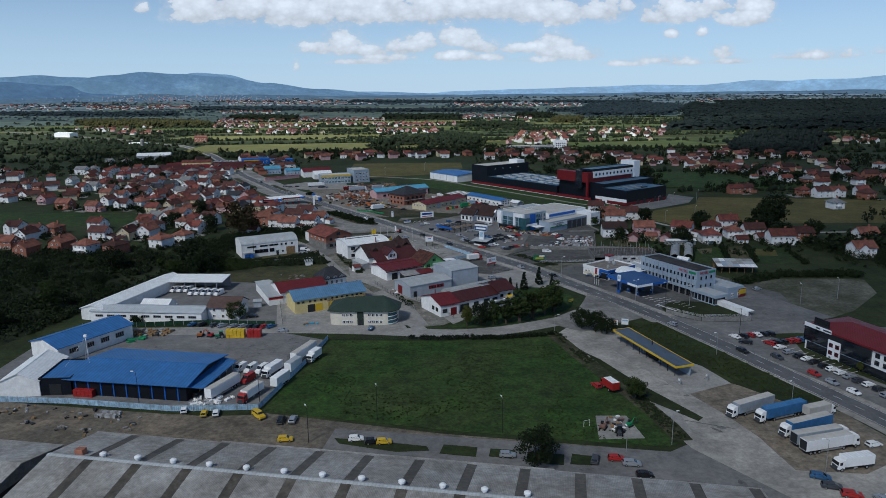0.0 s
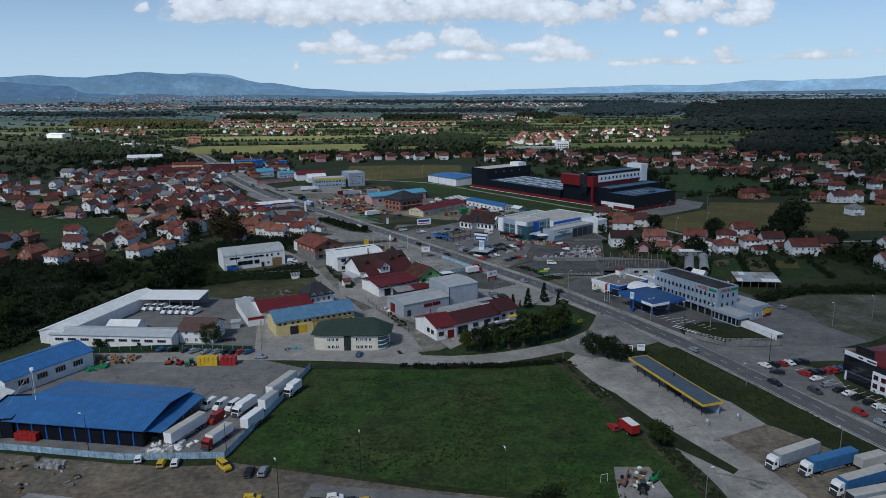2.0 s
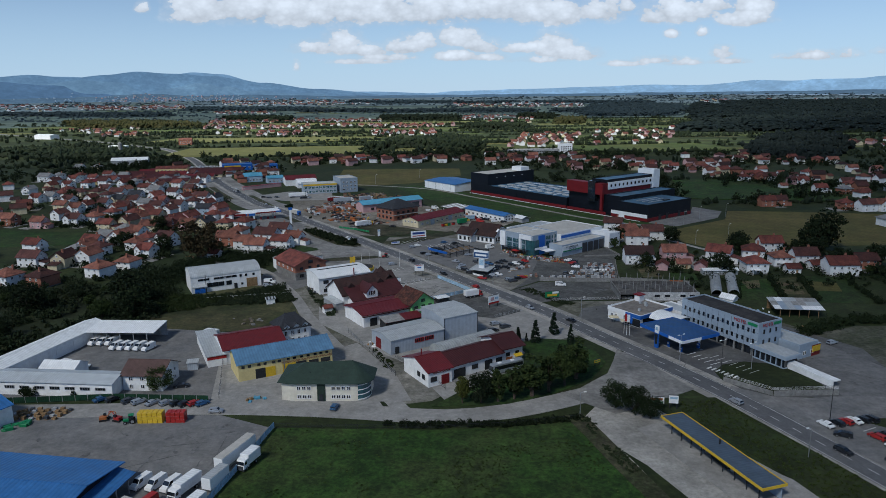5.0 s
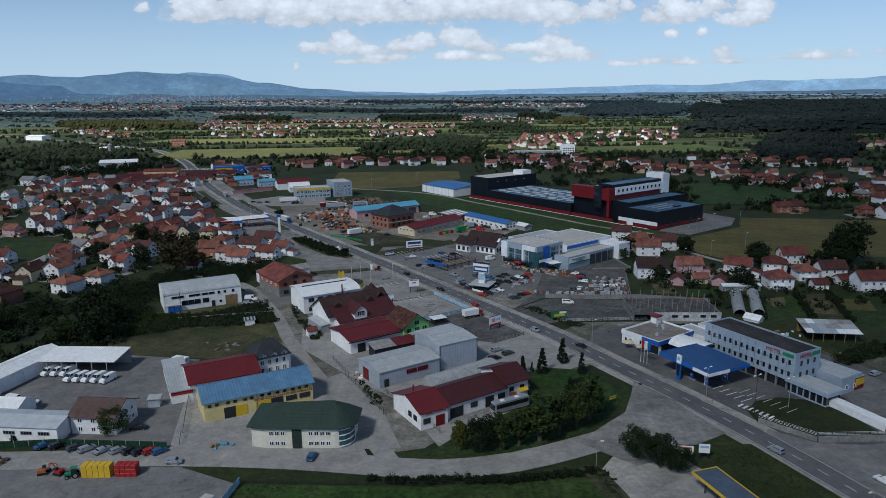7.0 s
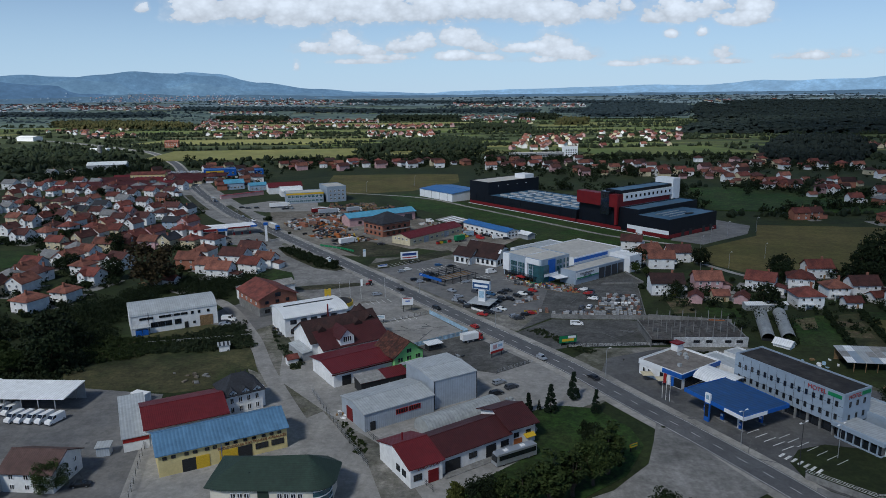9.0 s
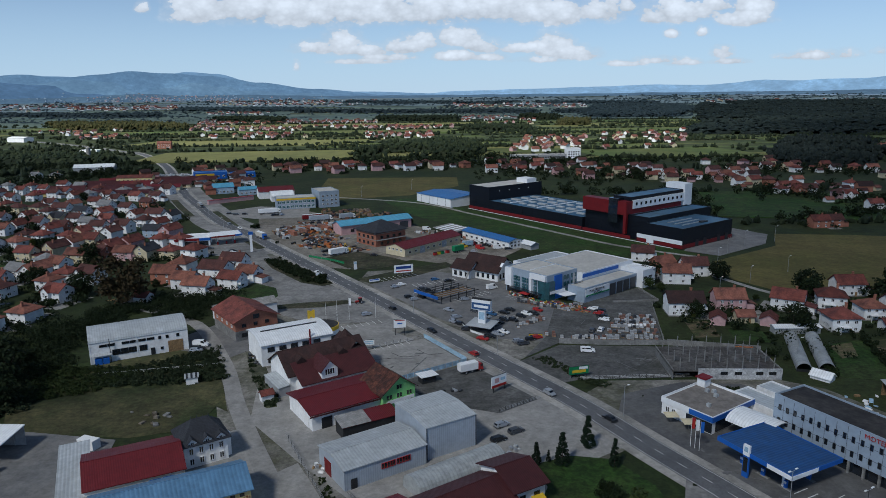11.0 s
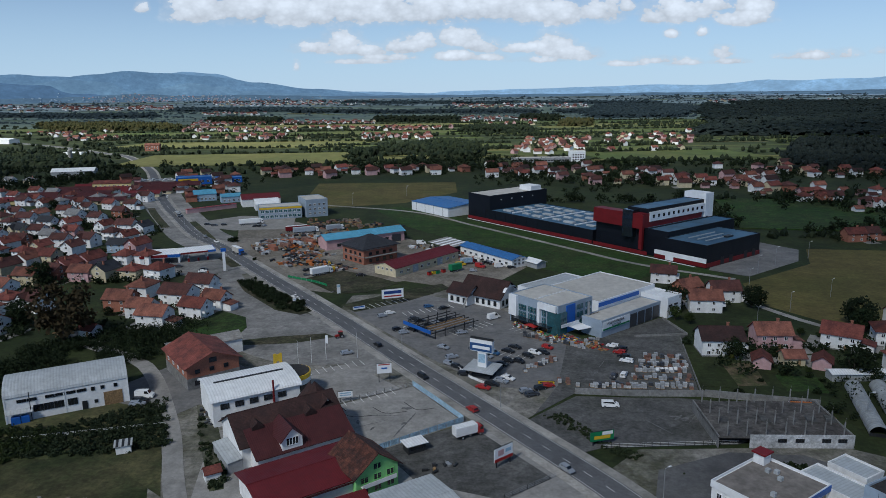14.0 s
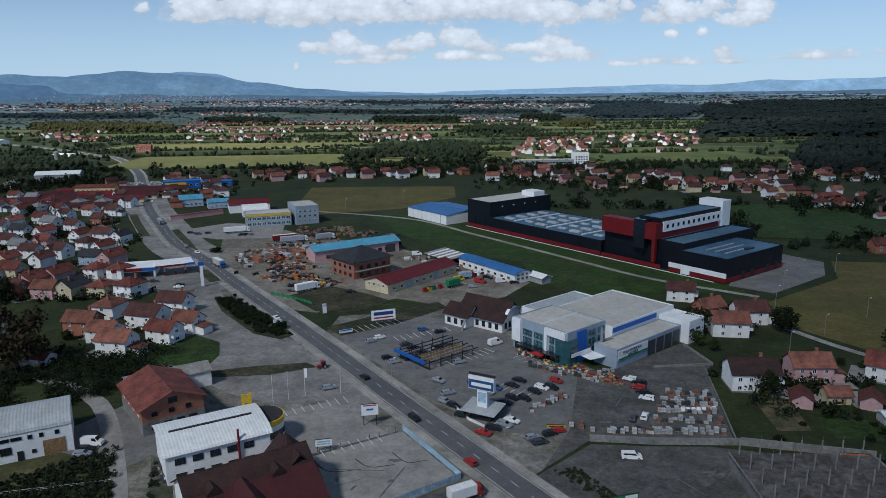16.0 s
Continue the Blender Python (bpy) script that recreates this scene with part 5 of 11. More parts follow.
part("head", Shape().soft(-0.5, 0.5, -0.3, 0.3, 8.6, 9.4, 0.1), WHITEPAINT, m)

# ---- white delivery depot ----
b = hall("depot_building", -119.4, 273.7, -5.6, 46.6, 9.5, 4.4, 5.4, WHITE, PALESHEET, "long low white depot building with pale roof")
windows(b, "f", 46.6, 9.5, row(9, 44), 2.2, 3.2, 1.0, STEEL, GLASS, 3)
b = hall("depot_wing", -136.5, 299, 75, 54, 10, 4.8, 6.2, WHITE, WHITESHEET, "long white depot wing with pale sheet roof")
for u in row(6, 48):
    door_panel(b, "f", 54, 10, u, 4.2, 3.6, WHITEPAINT, "roller_door")
c = thing("vehicle_canopy", -114.5, 318, -3, "open vehicle canopy with pale sheet roof on posts", "canopy")
part("roof", Shape().slab((-13, -5.8, 5.0), (13, -5.8, 5.0), (13, 5.8, 5.8), (-13, 5.8, 5.8), 0.25), WHITESHEET, c)
for u in row(5, 25):
    part("post", Shape().box(u - 0.12, u + 0.12, -5.4, -5.15, 0, 4.9), STEEL, c)
    part("post", Shape().box(u - 0.12, u + 0.12, 5.1, 5.35, 0, 5.6), STEEL, c)
part("back_wall", Shape().box(-12.8, 12.8, 5.4, 5.6, 0, 5.4), GREYWALL, c)
hall("white_tent", -121, 285, -5, 12, 8, 3.2, 5.0, WHITE, WHITESHEET, "white gabled marquee in the depot yard", 0.3)
b = hall("gatehouse", -89, 277.2, -5, 12.5, 11.5, 5.3, 8.0, WHITE, OLDBROWN, "two-storey pale house with brown sheet roof", 0.7)
for z in (0.9, 3.4):
    windows(b, "f", 12.5, 11.5, row(3, 11), z, 1.2, 1.3)
    windows(b, "r", 12.5, 11.5, row(3, 9), z, 1.2, 1.3)
box_ = thing("site_cabin", -80, 289, 10, "small grey metal site cabin", "cabin")
part("body", Shape().soft(-1.6, 1.6, -1.3, 1.3, 0, 2.6, 0.05), SHEETWALL, box_)
part("roof", Shape().slab((-1.9, -1.6, 2.65), (1.9, -1.6, 2.65), (1.9, 1.6, 3.0), (-1.9, 1.6, 3.0), 0.12), SHEET, box_)
box_ = thing("site_cabin", -84, 321, -20, "small white container cabin", "cabin")
part("body", Shape().soft(-2.6, 2.6, -1.3, 1.3, 0, 2.7, 0.05), WHITEPAINT, box_)
part("door", Shape().box(-0.4, 0.5, -1.36, -1.28, 0.1, 2.1), GREYPAINT, box_)

# ---- packaging works and its neighbours ----
L, W = 31.0, 13.0
b = hall("yellow_works", -50.6, 290.2, 27.2, L, W, 5.9, 8.6, YELLOW, SLATEBLUE, "pale yellow works hall with grey-blue sheet roof", 0.6)
windows(b, "f", L, W, [-14, -12, -9, -7, -4.2, -2.4], 4.3, 1.0, 0.8, DARKSTEEL, GLASS, 0)
windows(b, "f", L, W, [0.6, 2.6, 5, 7.2, 9.6, 11.6, 13.6], 4.5, 1.0, 0.7, DARKSTEEL, GLASS, 0)
windows(b, "f", L, W, [9.0, 13.0], 1.6, 3.2, 1.5, DARKSTEEL, GLASS, 2)
for u, mat_, w in ((-8.6, DARKSTEEL, 3.2), (-5.4, YELLOWPAINT, 3.2), (0.8, YELLOWPAINT, 4.4), (4.8, DARKSTEEL, 3.4)):
    door_panel(b, "f", L, W, u, w, 3.3, mat_)
part("downpipe", Shape().rod((-0.9, -W / 2 - 0.15, 0), (-0.9, -W / 2 - 0.15, 5.7), 0.07), BLUEPAINT, b)
b = hall("maroon_hall", -65.2, 304.8, 26.8, 21, 18, 5.0, 7.4, WHITE, MAROON, "white hall with maroon sheet roof")
windows(b, "f", 21, 18, [4, 7], 2.6, 2.6, 1.5, BLUEPAINT, GLASS, 2)
b = hall("sheet_annex", -78.4, 303, 26, 6.2, 27, 3.8, 4.3, WHITE, SHEET, "narrow annex with pale sheet roof", kind="shed")
part("red_band", Shape().box(-3.15, 3.15, -13.6, -13.5, 2.6, 3.6), REDPAINT, b)
v = thing("villa", -53.0, 316.4, 32, "ornate white villa with steep dark hipped roof and bays", "house")
part("wall", Shape().box(-5.2, 5.2, -5, 5, 0, 6.2), WHITE, v)
part("roof", hip_roof(10.4, 10.0, 6.2, 10.6, 0.9, 0.36), BLACK, v)
for u in (-3.3, 0.3, 3.6):
    d = part("dormer", Shape().gable(-0.9, 0.9, -1.1, 1.1, 0, 1.3, 2.1), WHITE, v, "small white dormer", pose(u, -4.6, 5.7, 0, 0, 90))
    part("dormer_roof", Shape().slab((-1.4, -1.3, 1.2), (1.4, -1.3, 1.2), (1.4, 0, 2.35), (-1.4, 0, 2.35), 0.12).slab((-1.4, 0, 2.35), (1.4, 0, 2.35), (1.4, 1.3, 1.2), (-1.4, 1.3, 1.2), 0.12), BLACK, d)
    part("dormer_window", window_mesh(0.9, 1.1, WHITEPAINT, GLASS), None, d, at=pose(-0.93, 0, 0.25, 0, 0, -90))
for z in (0.8, 3.5):
    windows(v, "f", 10.4, 10, row(4, 9.6), z, 1.1, 1.7)
    windows(v, "r", 10.4, 10, row(3, 8.6), z, 1.1, 1.7)
part("bay", Shape().prism([(5.2, -4), (6.4, -3.4), (6.8, -2), (6.4, -0.6), (5.2, 0)], 0, 5.6), WHITE, v, "rounded corner bay")
for k in range(4):
    part("roof_finial", Shape().rod((-2 + 1.4 * k, 0, 10.4), (-2 + 1.4 * k, 0, 11.4), 0.12, 0.02), BLACK, v)
# office with the rounded glass end
o = thing("green_roofed_office", -32.0, 269.2, -1.5, "two-storey cream office with dark green roof and rounded glass end", "building")
PALEWALL = material("pale_cream_render", (0.66, 0.62, 0.52), 0.85, vary=0.08, grain=0.7, patch=0.2, bump=0.08)
outline = [(-12.6, -5.6), (-8.6, -6.6), (9.4, -6.6)] + [(9.4 + 4.2 * math.sin(radians(q)), -2.4 - 4.2 * math.cos(radians(q))) for q in range(15, 91, 15)] + [(13.6, 4.0), (10, 6.5), (-12.6, 6.5)]
part("wall", Shape().prism(outline, 0, 6.0), PALEWALL, o)
s = Shape()
big = [(p[0] * 1.09 + 0.1, p[1] * 1.13) for p in outline]
n = len(big)
s.v = [(*p, 6.0) for p in big] + [(*p, 5.75) for p in big] + [(-6.5, 0.4, 9.6), (8.0, 0.4, 10.2)]
for i in range(n):
    j = (i + 1) % n
    s.f.append((n + i, n + j, j, i))
    top = 2 * n if (big[i][0] + big[j][0]) / 2 < 0 else 2 * n + 1
    if (big[i][0] < 0) != (big[j][0] < 0):
        s.f.append((i, j, 2 * n + 1, 2 * n) if big[i][0] < big[j][0] else (i, j, 2 * n, 2 * n + 1))
    else:
        s.f.append((i, j, top))
s.f.append(tuple(range(n, 2 * n))[::-1])
s.m = [0] * len(s.f)
part("roof", s, GREENROOF, o)
for z in (0.9, 3.6):
    for u in (-7.2, -5.7, -4.2, 3.0, 4.5, 6.0, 7.5):
        part("window", window_mesh(1.2, 1.2, WHITEPAINT, GLASS), None, o, at=pose(u, -6.64, z))
part("glass_bay", Shape().prism([(9.6 + 4.1 * math.sin(radians(q)), -2.4 - 4.35 * math.cos(radians(q))) for q in range(10, 111, 20)] + [(9.6, 0)], 0.6, 5.5), TEALGLASS, o, "curved teal glass stair bay")
for z in (0.5, 2.0, 3.5, 5.0):
    part("glass_band", Shape().prism([(9.6 + 4.2 * math.sin(radians(q)), -2.4 - 4.45 * math.cos(radians(q))) for q in range(10, 111, 20)] + [(9.6, 0)], z, z + 0.25), WHITEPAINT, o)
part("entrance", Shape().box(-1.8, 0.6, -6.8, -6.55, 0, 5.6), GREENROOF, o, "recessed green entrance strip")
part("door", Shape().box(-1.2, 0.0, -6.88, -6.7, 0.1, 2.3), GLASS, o)
for u in (-4, -1, 2, 5):
    part("roof_window", Shape().slab((u - 0.4, -4.6, 7.42), (u + 0.4, -4.6, 7.42), (u + 0.4, -3.4, 8.02), (u - 0.4, -3.4, 8.02), 0.1), GLASS, o)
# white hall with the vaulted roof
L, W = 31.5, 16.6
b = hall("white_vaulted_hall", -101.1, 392.6, 27.3, L, W, 7.4, 10.2, WHITE, SHEET, "white two-storey hall with vaulted grey roof", 0.2, "arch")
windows(b, "f", L, W, [-11.5, -9, -4.5, -2.0, 0.8, 3.5], 5.6, 2.4, 0.9, DARKSTEEL, GLASS, 3)
windows(b, "f", L, W, [-7.6, -5.0, -2.4, 1.0], 2.2, 2.5, 2.0, DARKSTEEL, GLASS, 2)
windows(b, "f", L, W, [6.5, 9.0, 12.5], 5.4, 1.0, 1.1, DARKSTEEL, GLASS, 0)
windows(b, "f", L, W, [7.0], 1.5, 1.0, 1.0, DARKSTEEL, GLASS, 0)
door_panel(b, "f", L, W, 11.6, 5.0, 4.2, WOOD)
door_panel(b, "f", L, W, 4.0, 1.4, 2.6, DARKSTEEL, "door")
part("lean_to", Shape().slab((-15.5, -10.2, 3.2), (-9, -10.2, 3.2), (-9, -8.3, 3.8), (-15.5, -8.3, 3.8), 0.12), SHEET, b)
part("blue_tank", Shape().soft(-14.5, -12.2, -9.9, -8.6, 0, 2.2, 0.2).soft(-12.0, -10.0, -9.9, -8.6, 0, 2.2, 0.2), BLUEPAINT, b, "blue storage tanks")
for u in (-15.7, -1.0, 15.7):
    part("pilaster", Shape().box(u - 0.2, u + 0.2, -W / 2 - 0.12, -W / 2, 0, 7.4), WHITEPAINT, b)
part("flue", Shape().rod((-9.5, -9.2, 0), (-9.5, -9.2, 8.6), 0.12), DARKSTEEL, b)
k = thing("white_cabin", -71.5, 362, 20, "little white cabin with striped roof", "cabin")
part("body", Shape().box(-1.8, 1.8, -1.3, 1.3, 0, 2.3), WHITE, k)
part("roof", Shape().slab((-2.2, -1.6, 2.3), (2.2, -1.6, 2.3), (2.2, 1.6, 2.8), (-2.2, 1.6, 2.8), 0.1), SHEET, k)
for u in (-1.4, 0, 1.4):
    part("roof_strip", Shape().slab((u - 0.3, -1.62, 2.34), (u + 0.3, -1.62, 2.34), (u + 0.3, 1.62, 2.84), (u - 0.3, 1.62, 2.84), 0.03), DARKSTEEL, k)

# ---- workshops along the lane ----
b = hall("grey_workshop", -9.3, 311.0, 33, 22, 14.3, 5.2, 6.4, SHEETWALL, SHEET, "grey metal workshop with red-framed windows", 0.3)
windows(b, "f", 22, 14.3, [0.5, 4.6], 2.6, 3.8, 1.5, REDPAINT, GLASS, 4)
door_panel(b, "f", 22, 14.3, -8.6, 1.6, 2.6, DARKSTEEL, "door")
door_panel(b, "l", 22, 14.3, 2, 3.6, 3.8, SIGNALRED)
b = hall("tall_grey_workshop", 5.8, 323.6, 31, 14.5, 17.0, 8.6, 9.2, SHEETWALL, SHEET, "taller grey metal workshop hall", 0.2)
part("corner_trim", Shape().box(-7.35, -7.15, -8.65, -8.45, 0, 8.6).box(7.15, 7.35, -8.65, -8.45, 0, 8.6), GREYPAINT, b)
b = hall("tunnel_store", 11.0, 305.2, 35, 25, 7.5, 1.2, 4.2, PLASTICFILM, PLASTICFILM, "white film-covered tunnel store", 0.05, "arch")
b = hall("red_roofed_store", -21.5, 342.0, 33, 24.5, 16.5, 5.0, 6.3, WHITE, MAROON, "low white store with wide maroon roof", 0.8)
part("fascia", Shape().box(-13.1, 13.1, -9.15, -9.0, 4.3, 4.7), DARKRED, b)
door_panel(b, "l", 24.5, 16.5, -4, 3.4, 3.6, WHITEPAINT)
door_panel(b, "f", 24.5, 16.5, -8, 3.0, 3.2, DARKSTEEL)
b = hall("lean_to_store", -12.6, 329.8, 29, 16, 5.6, 3.4, 4.2, DARKSTEEL, MAROON, "low lean-to store with half red, half grey roof", 0.3, "shed")
part("grey_roof_half", Shape().slab((-8.4, -3.15, 3.62), (0, -3.15, 3.62), (0, 3.15, 4.5), (-8.4, 3.15, 4.5), 0.06), OLDSHEET, b)
b = hall("green_house", -8.1, 346.4, 126, 12, 11, 6.2, 10.2, LIME, RUSTBROWN, "lime green house with patchy brown tile roof", 0.9)
for z in (1.0, 3.7, 6.2):
    windows(b, "l", 12, 11, [-3.4, 0, 3.4] if z < 6 else [0], z, 2.0, 1.6, LIME, GLASS, 1)
windows(b, "b", 12, 11, row(3, 10), 1.2, 1.2, 1.3)
part("balcony", Shape().box(-7.2, -6, -4.4, 4.4, 3.1, 3.25).box(-7.2, -7.1, -4.4, 4.4, 3.25, 4.1), WHITEPAINT, b)
# thermal chamber workshop
b = hall("workshop_gable", -1.6, 280.4, 31, 8.6, 16.0, 5.0, 7.4, WHITE, MAROON, "white workshop end with bright maroon roof", 0.5)
windows(b, "f", 8.6, 16, [-2.4], 1.6, 2.2, 1.6, DARKSTEEL, GLASS, 1)
windows(b, "l", 8.6, 16, [-5, -2], 1.8, 1.8, 1.6, DARKSTEEL, GLASS, 1)
door_panel(b, "f", 8.6, 16, 1.8, 2.8, 3.2, SIGNALRED)
part("chimney_pipe", Shape().rod((-1, 2, 6.5), (-1, 2, 9.0), 0.2), SIGNALRED, b)
b = hall("workshop_wing", 11.0, 288.0, 34, 21.5, 12.5, 4.6, 7.0, WHITE, DARKRED, "white workshop wing with dark maroon roof", 0.5)
windows(b, "f", 21.5, 12.5, [-1.0], 1.7, 2.4, 1.5, DARKSTEEL, GLASS, 1)
windows(b, "f", 21.5, 12.5, [9.0], 1.7, 2.6, 1.6, DARKSTEEL, GLASS, 1)
door_panel(b, "f", 21.5, 12.5, -7.0, 4.4, 3.2, DARKSTEEL)
door_panel(b, "f", 21.5, 12.5, 4.6, 3.0, 3.4, DARKSTEEL)
part("step", Shape().box(-10.5, 10.5, -8.4, -6.3, 0, 0.25), CEMENT, b)
b = hall("workshop_end", 23.5, 297.4, 30, 8.0, 13.5, 5.6, 8.0, WHITE, DARKRED, "white end house with dark maroon roof", 0.9)
windows(b, "f", 8, 13.5, [-2, 1.8], 2.6, 1.5, 1.3, DARKSTEEL, GLASS, 1)
part("notice", Shape().box(-2.8, -0.2, -6.86, -6.76, 0.8, 2.2), ORANGEPAINT, b)
part("awning", Shape().slab((0.2, -8.2, 2.4), (3.4, -8.2, 2.4), (3.4, -6.8, 3.0), (0.2, -6.8, 3.0), 0.08), YELLOWPAINT, b)
# restaurant-like house with the big dark roof
b = hall("dark_roofed_house", -31.5, 367.0, 33, 27, 16.5, 6.0, 11.0, WHITE, DARKBROWN, "large white house with steep dark brown roof", 0.8)
part("front_wing", Shape().box(-11.5, 13.4, -13.5, -8.2, 0, 4.2), WHITE, b)
part("front_roof", Shape().slab((-12, -14.1, 4.3), (13.9, -14.1, 4.3), (13.9, -5.0, 8.6), (-12, -5.0, 8.6), 0.2), DARKRED, b, "dark maroon front roof slope")
cr = part("cross_gable", Shape().gable(-3.2, 3.2, -2.6, 2.6, 0, 3.4, 6.0), WHITE, b, "white cross gable with large window", pose(-2.6, -10.2, 4.0, 0, 0, 90))
part("cross_gable_roof", Shape().slab((-3.8, -3.2, 2.95), (5.5, -3.2, 2.95), (5.5, 0, 6.25), (-3.8, 0, 6.25), 0.2).slab((-3.8, 0, 6.25), (5.5, 0, 6.25), (5.5, 3.2, 2.95), (-3.8, 3.2, 2.95), 0.2), DARKRED, cr)
part("gable_window", window_mesh(3.2, 2.0, WHITEPAINT, GLASS, 3), None, cr, at=pose(-3.24, 0, 1.6, 0, 0, -90))
windows(b, "r", 27, 16.5, [-3, 3], 6.2, 1.6, 2.0)
part("turret", Shape().rod((10.5, 3, 0), (10.5, 3, 9.0), 3.2, n=10), WHITE, b)
part("turret_roof", Shape().rod((10.5, 3, 9.0), (10.5, 3, 13.0), 3.9, 0.1, n=10), DARKBROWN, b)
part("rear_gable", Shape().gable(-5, 5, -4.2, 4.2, 0, 6.4, 10.4), WHITE, b, "rear cross wing", pose(11, 2, 0, 0, 0, 90))
part("rear_gable_roof", gable_roof(11, 8.4, 6.4, 10.4, 0.9), DARKBROWN, b, at=pose(11, 2, 0.05, 0, 0, 90))
for u in (-8.5, 5.5):
    part("dormer", Shape().gable(-1.8, 1.8, -1.5, 1.5, 0, 1.6, 2.9), DARKBROWN, b, "dark hooded dormer", pose(u, -4.2, 7.2, 0, 0, 90))
windows(b, "f", 24.9, 27.06, [-10, -6, -2, 2, 6, 10], 1.4, 1.6, 1.4)
part("annex_roof", Shape().slab((-17.5, -9, 3.0), (-13.6, -9, 3.4), (-13.6, 4, 3.4), (-17.5, 4, 3.0), 0.15), SHEET, b, "pale sheet roof of a side annex")
part("annex_wall", Shape().box(-17.3, -13.6, -8.8, 3.8, 0, 2.9), GREYWALL, b)
kiosk = hall("red_hut", -44.5, 348.5, 30, 3.6, 3.0, 2.3, 3.3, WHITE, RED, "tiny white hut with red roof", 0.3)
# white showroom with the curved roof
L, W = 24.5, 17.5
b = hall("white_roofed_showroom", -45.8, 388.0, 29, L, W, 7.4, 9.2, WHITE, WHITESHEET, "white two-storey showroom with curved white roof", 0.6, "arch")
part("ridge_vent", Shape().box(-10, 10, -0.35, 0.35, 9.25, 9.6), DARKSTEEL, b)
for z in (1.0, 4.8):
    windows(b, "f", L, W, [-9, -5, -1, 3, 7], z, 2.4, 1.6, DARKSTEEL, GLASS, 2)
part("round_front", Shape().rod((13.2, 1.5, 0), (13.2, 1.5, 7.0), 5.4, n=20), WHITE, b)
part("yellow_band", Shape().rod((13.2, 1.5, 6.2), (13.2, 1.5, 7.6), 5.55, n=20), YELLOWPAINT, b, "yellow band round the drum")
part("drum_roof", Shape().rod((13.2, 1.5, 7.55), (13.2, 1.5, 7.75), 5.2, n=20), BITUMEN, b)
part("drum_glass", Shape().rod((13.2, 1.5, 2.8), (13.2, 1.5, 4.6), 5.5, n=20), GLASS, b)
part("stair_pipe", Shape().rod((4.5, -9.2, 0), (4.5, -9.2, 10.5), 0.28), SIGNALRED, b)
part("yellow_pylon", Shape().box(9.5, 10.3, 7.6, 8.2, 0, 11.5).box(11.3, 12.1, 7.6, 8.2, 0, 11.5).box(9.5, 12.1, 7.7, 8.1, 9.0, 11.2), YELLOWPAINT, b)
# brick shell with red roof
b = hall("brick_shell_house", -68.0, 412.6, 127, 22, 16.5, 7.6, 11.0, BRICK, RED, "unfinished clay-block house with red sheet roof", 1.0)
part("lower_wall", Shape().box(-11.06, 11.06, -8.31, 8.31, 0, 3.8), CEMENT, b, "grey rendered lower storey")
windows(b, "l", 22, 16.5, [-5, -1.7, 1.7, 5], 1.3, 2.2, 1.6, DARKSTEEL, GLASS, 1)
windows(b, "l", 22, 16.5, [-4, 0.5, 5], 5.0, 1.5, 1.3, DARKSTEEL, GLASS, 0)
windows(b, "l", 22, 16.5, [0.0], 7.6, 2.4, 1.6, DARKSTEEL, GLASS, 0)
windows(b, "b", 22, 16.5, row(4, 20), 4.6, 1.4, 1.2)
b = hall("grey_barn", -73, 430, 32, 24, 9, 5.0, 6.5, WHITE, OLDSHEET, "plain barn with grey sheet roof", 0.4)
# ---- dark factory across the lawn: local x runs back from the front, y along the front ----
f = thing("dark_factory", 143.5, 540.7, 36.87, "long navy factory with red base band and blue-grey flat roofs", "building")


def block(parent, x0, x1, y0, y1, h, wall, roof, name="block", z0=0.0):
    b = part(name, Shape().box(x0, x1, y0, y1, z0, h), wall, parent)
    part("roof", Shape().box(x0 + 0.4, x1 - 0.4, y0 + 0.4, y1 - 0.4, h, h + 0.12), roof, b)
    s = Shape()
    for a in ((x0, x1, y0, y0 + 0.4), (x0, x1, y1 - 0.4, y1), (x0, x0 + 0.4, y0 + 0.4, y1 - 0.4), (x1 - 0.4, x1, y0 + 0.4, y1 - 0.4)):
        s.box(*a, h, h + 0.45)
    part("parapet", s, wall, b)
    return b


block(f, 0, 50, 0, 25, 11.5, NAVY, ROOFBLUE, "south_block")
block(f, 2.8, 66, 25, 38, 14.2, NAVY, ROOFBLUE, "middle_block")
block(f, 2.8, 60, 38, 74.5, 14.4, NAVY, ROOFBLUE, "office_block")
block(f, 0, 49, 74.5, 167, 8.2, NAVY, ROOFBLUE, "long_hall")
block(f, 0, 55, 167, 190, 18.0, NAVY, MEMBRANE, "north_tower")
part("red_box", Shape().box(-0.6, 6, 40, 74, 14.4, 22.5), SIGNALRED, f, "red cladded upper box")
part("glass_corner", Shape().box(-0.75, 5.5, 46, 53, 9, 24), GLASS, f)
block(f, 5, 58, 40.5, 54, 24.5, NAVY, ROOFBLUE, "upper_floor", 19.0)
part("white_band", Shape().box(6, 58, 39.6, 40.4, 17.8, 23.0), SIGNALWHITE, f, "white cladded window band")
for u in row(11, 50, 7):
    part("window", Shape().box(u - 0.8, u + 0.8, 39.48, 39.62, 19.6, 21.4), GLASS, f)
part("red_band", Shape().box(6, 56, 40.2, 41, 14.5, 17.4), SIGNALRED, f)
part("white_tower", Shape().box(58, 66, 39.4, 54, 14.2, 28.5), SIGNALWHITE, f, "white stair tower")
part("red_column", Shape().box(-0.5, 1.2, 39.5, 41.5, 3, 22), SIGNALRED, f)
for y0, y1 in ((-0.2, 31), (36, 74), (75, 190)):
    part("base_band", Shape().box(-0.25, 0, y0, y1, 0.4, 2.4), SIGNALRED, f, "red base band")
part("base_band", Shape().box(0.2, 50.2, -0.25, 0, 0.4, 2.6), SIGNALRED, f)
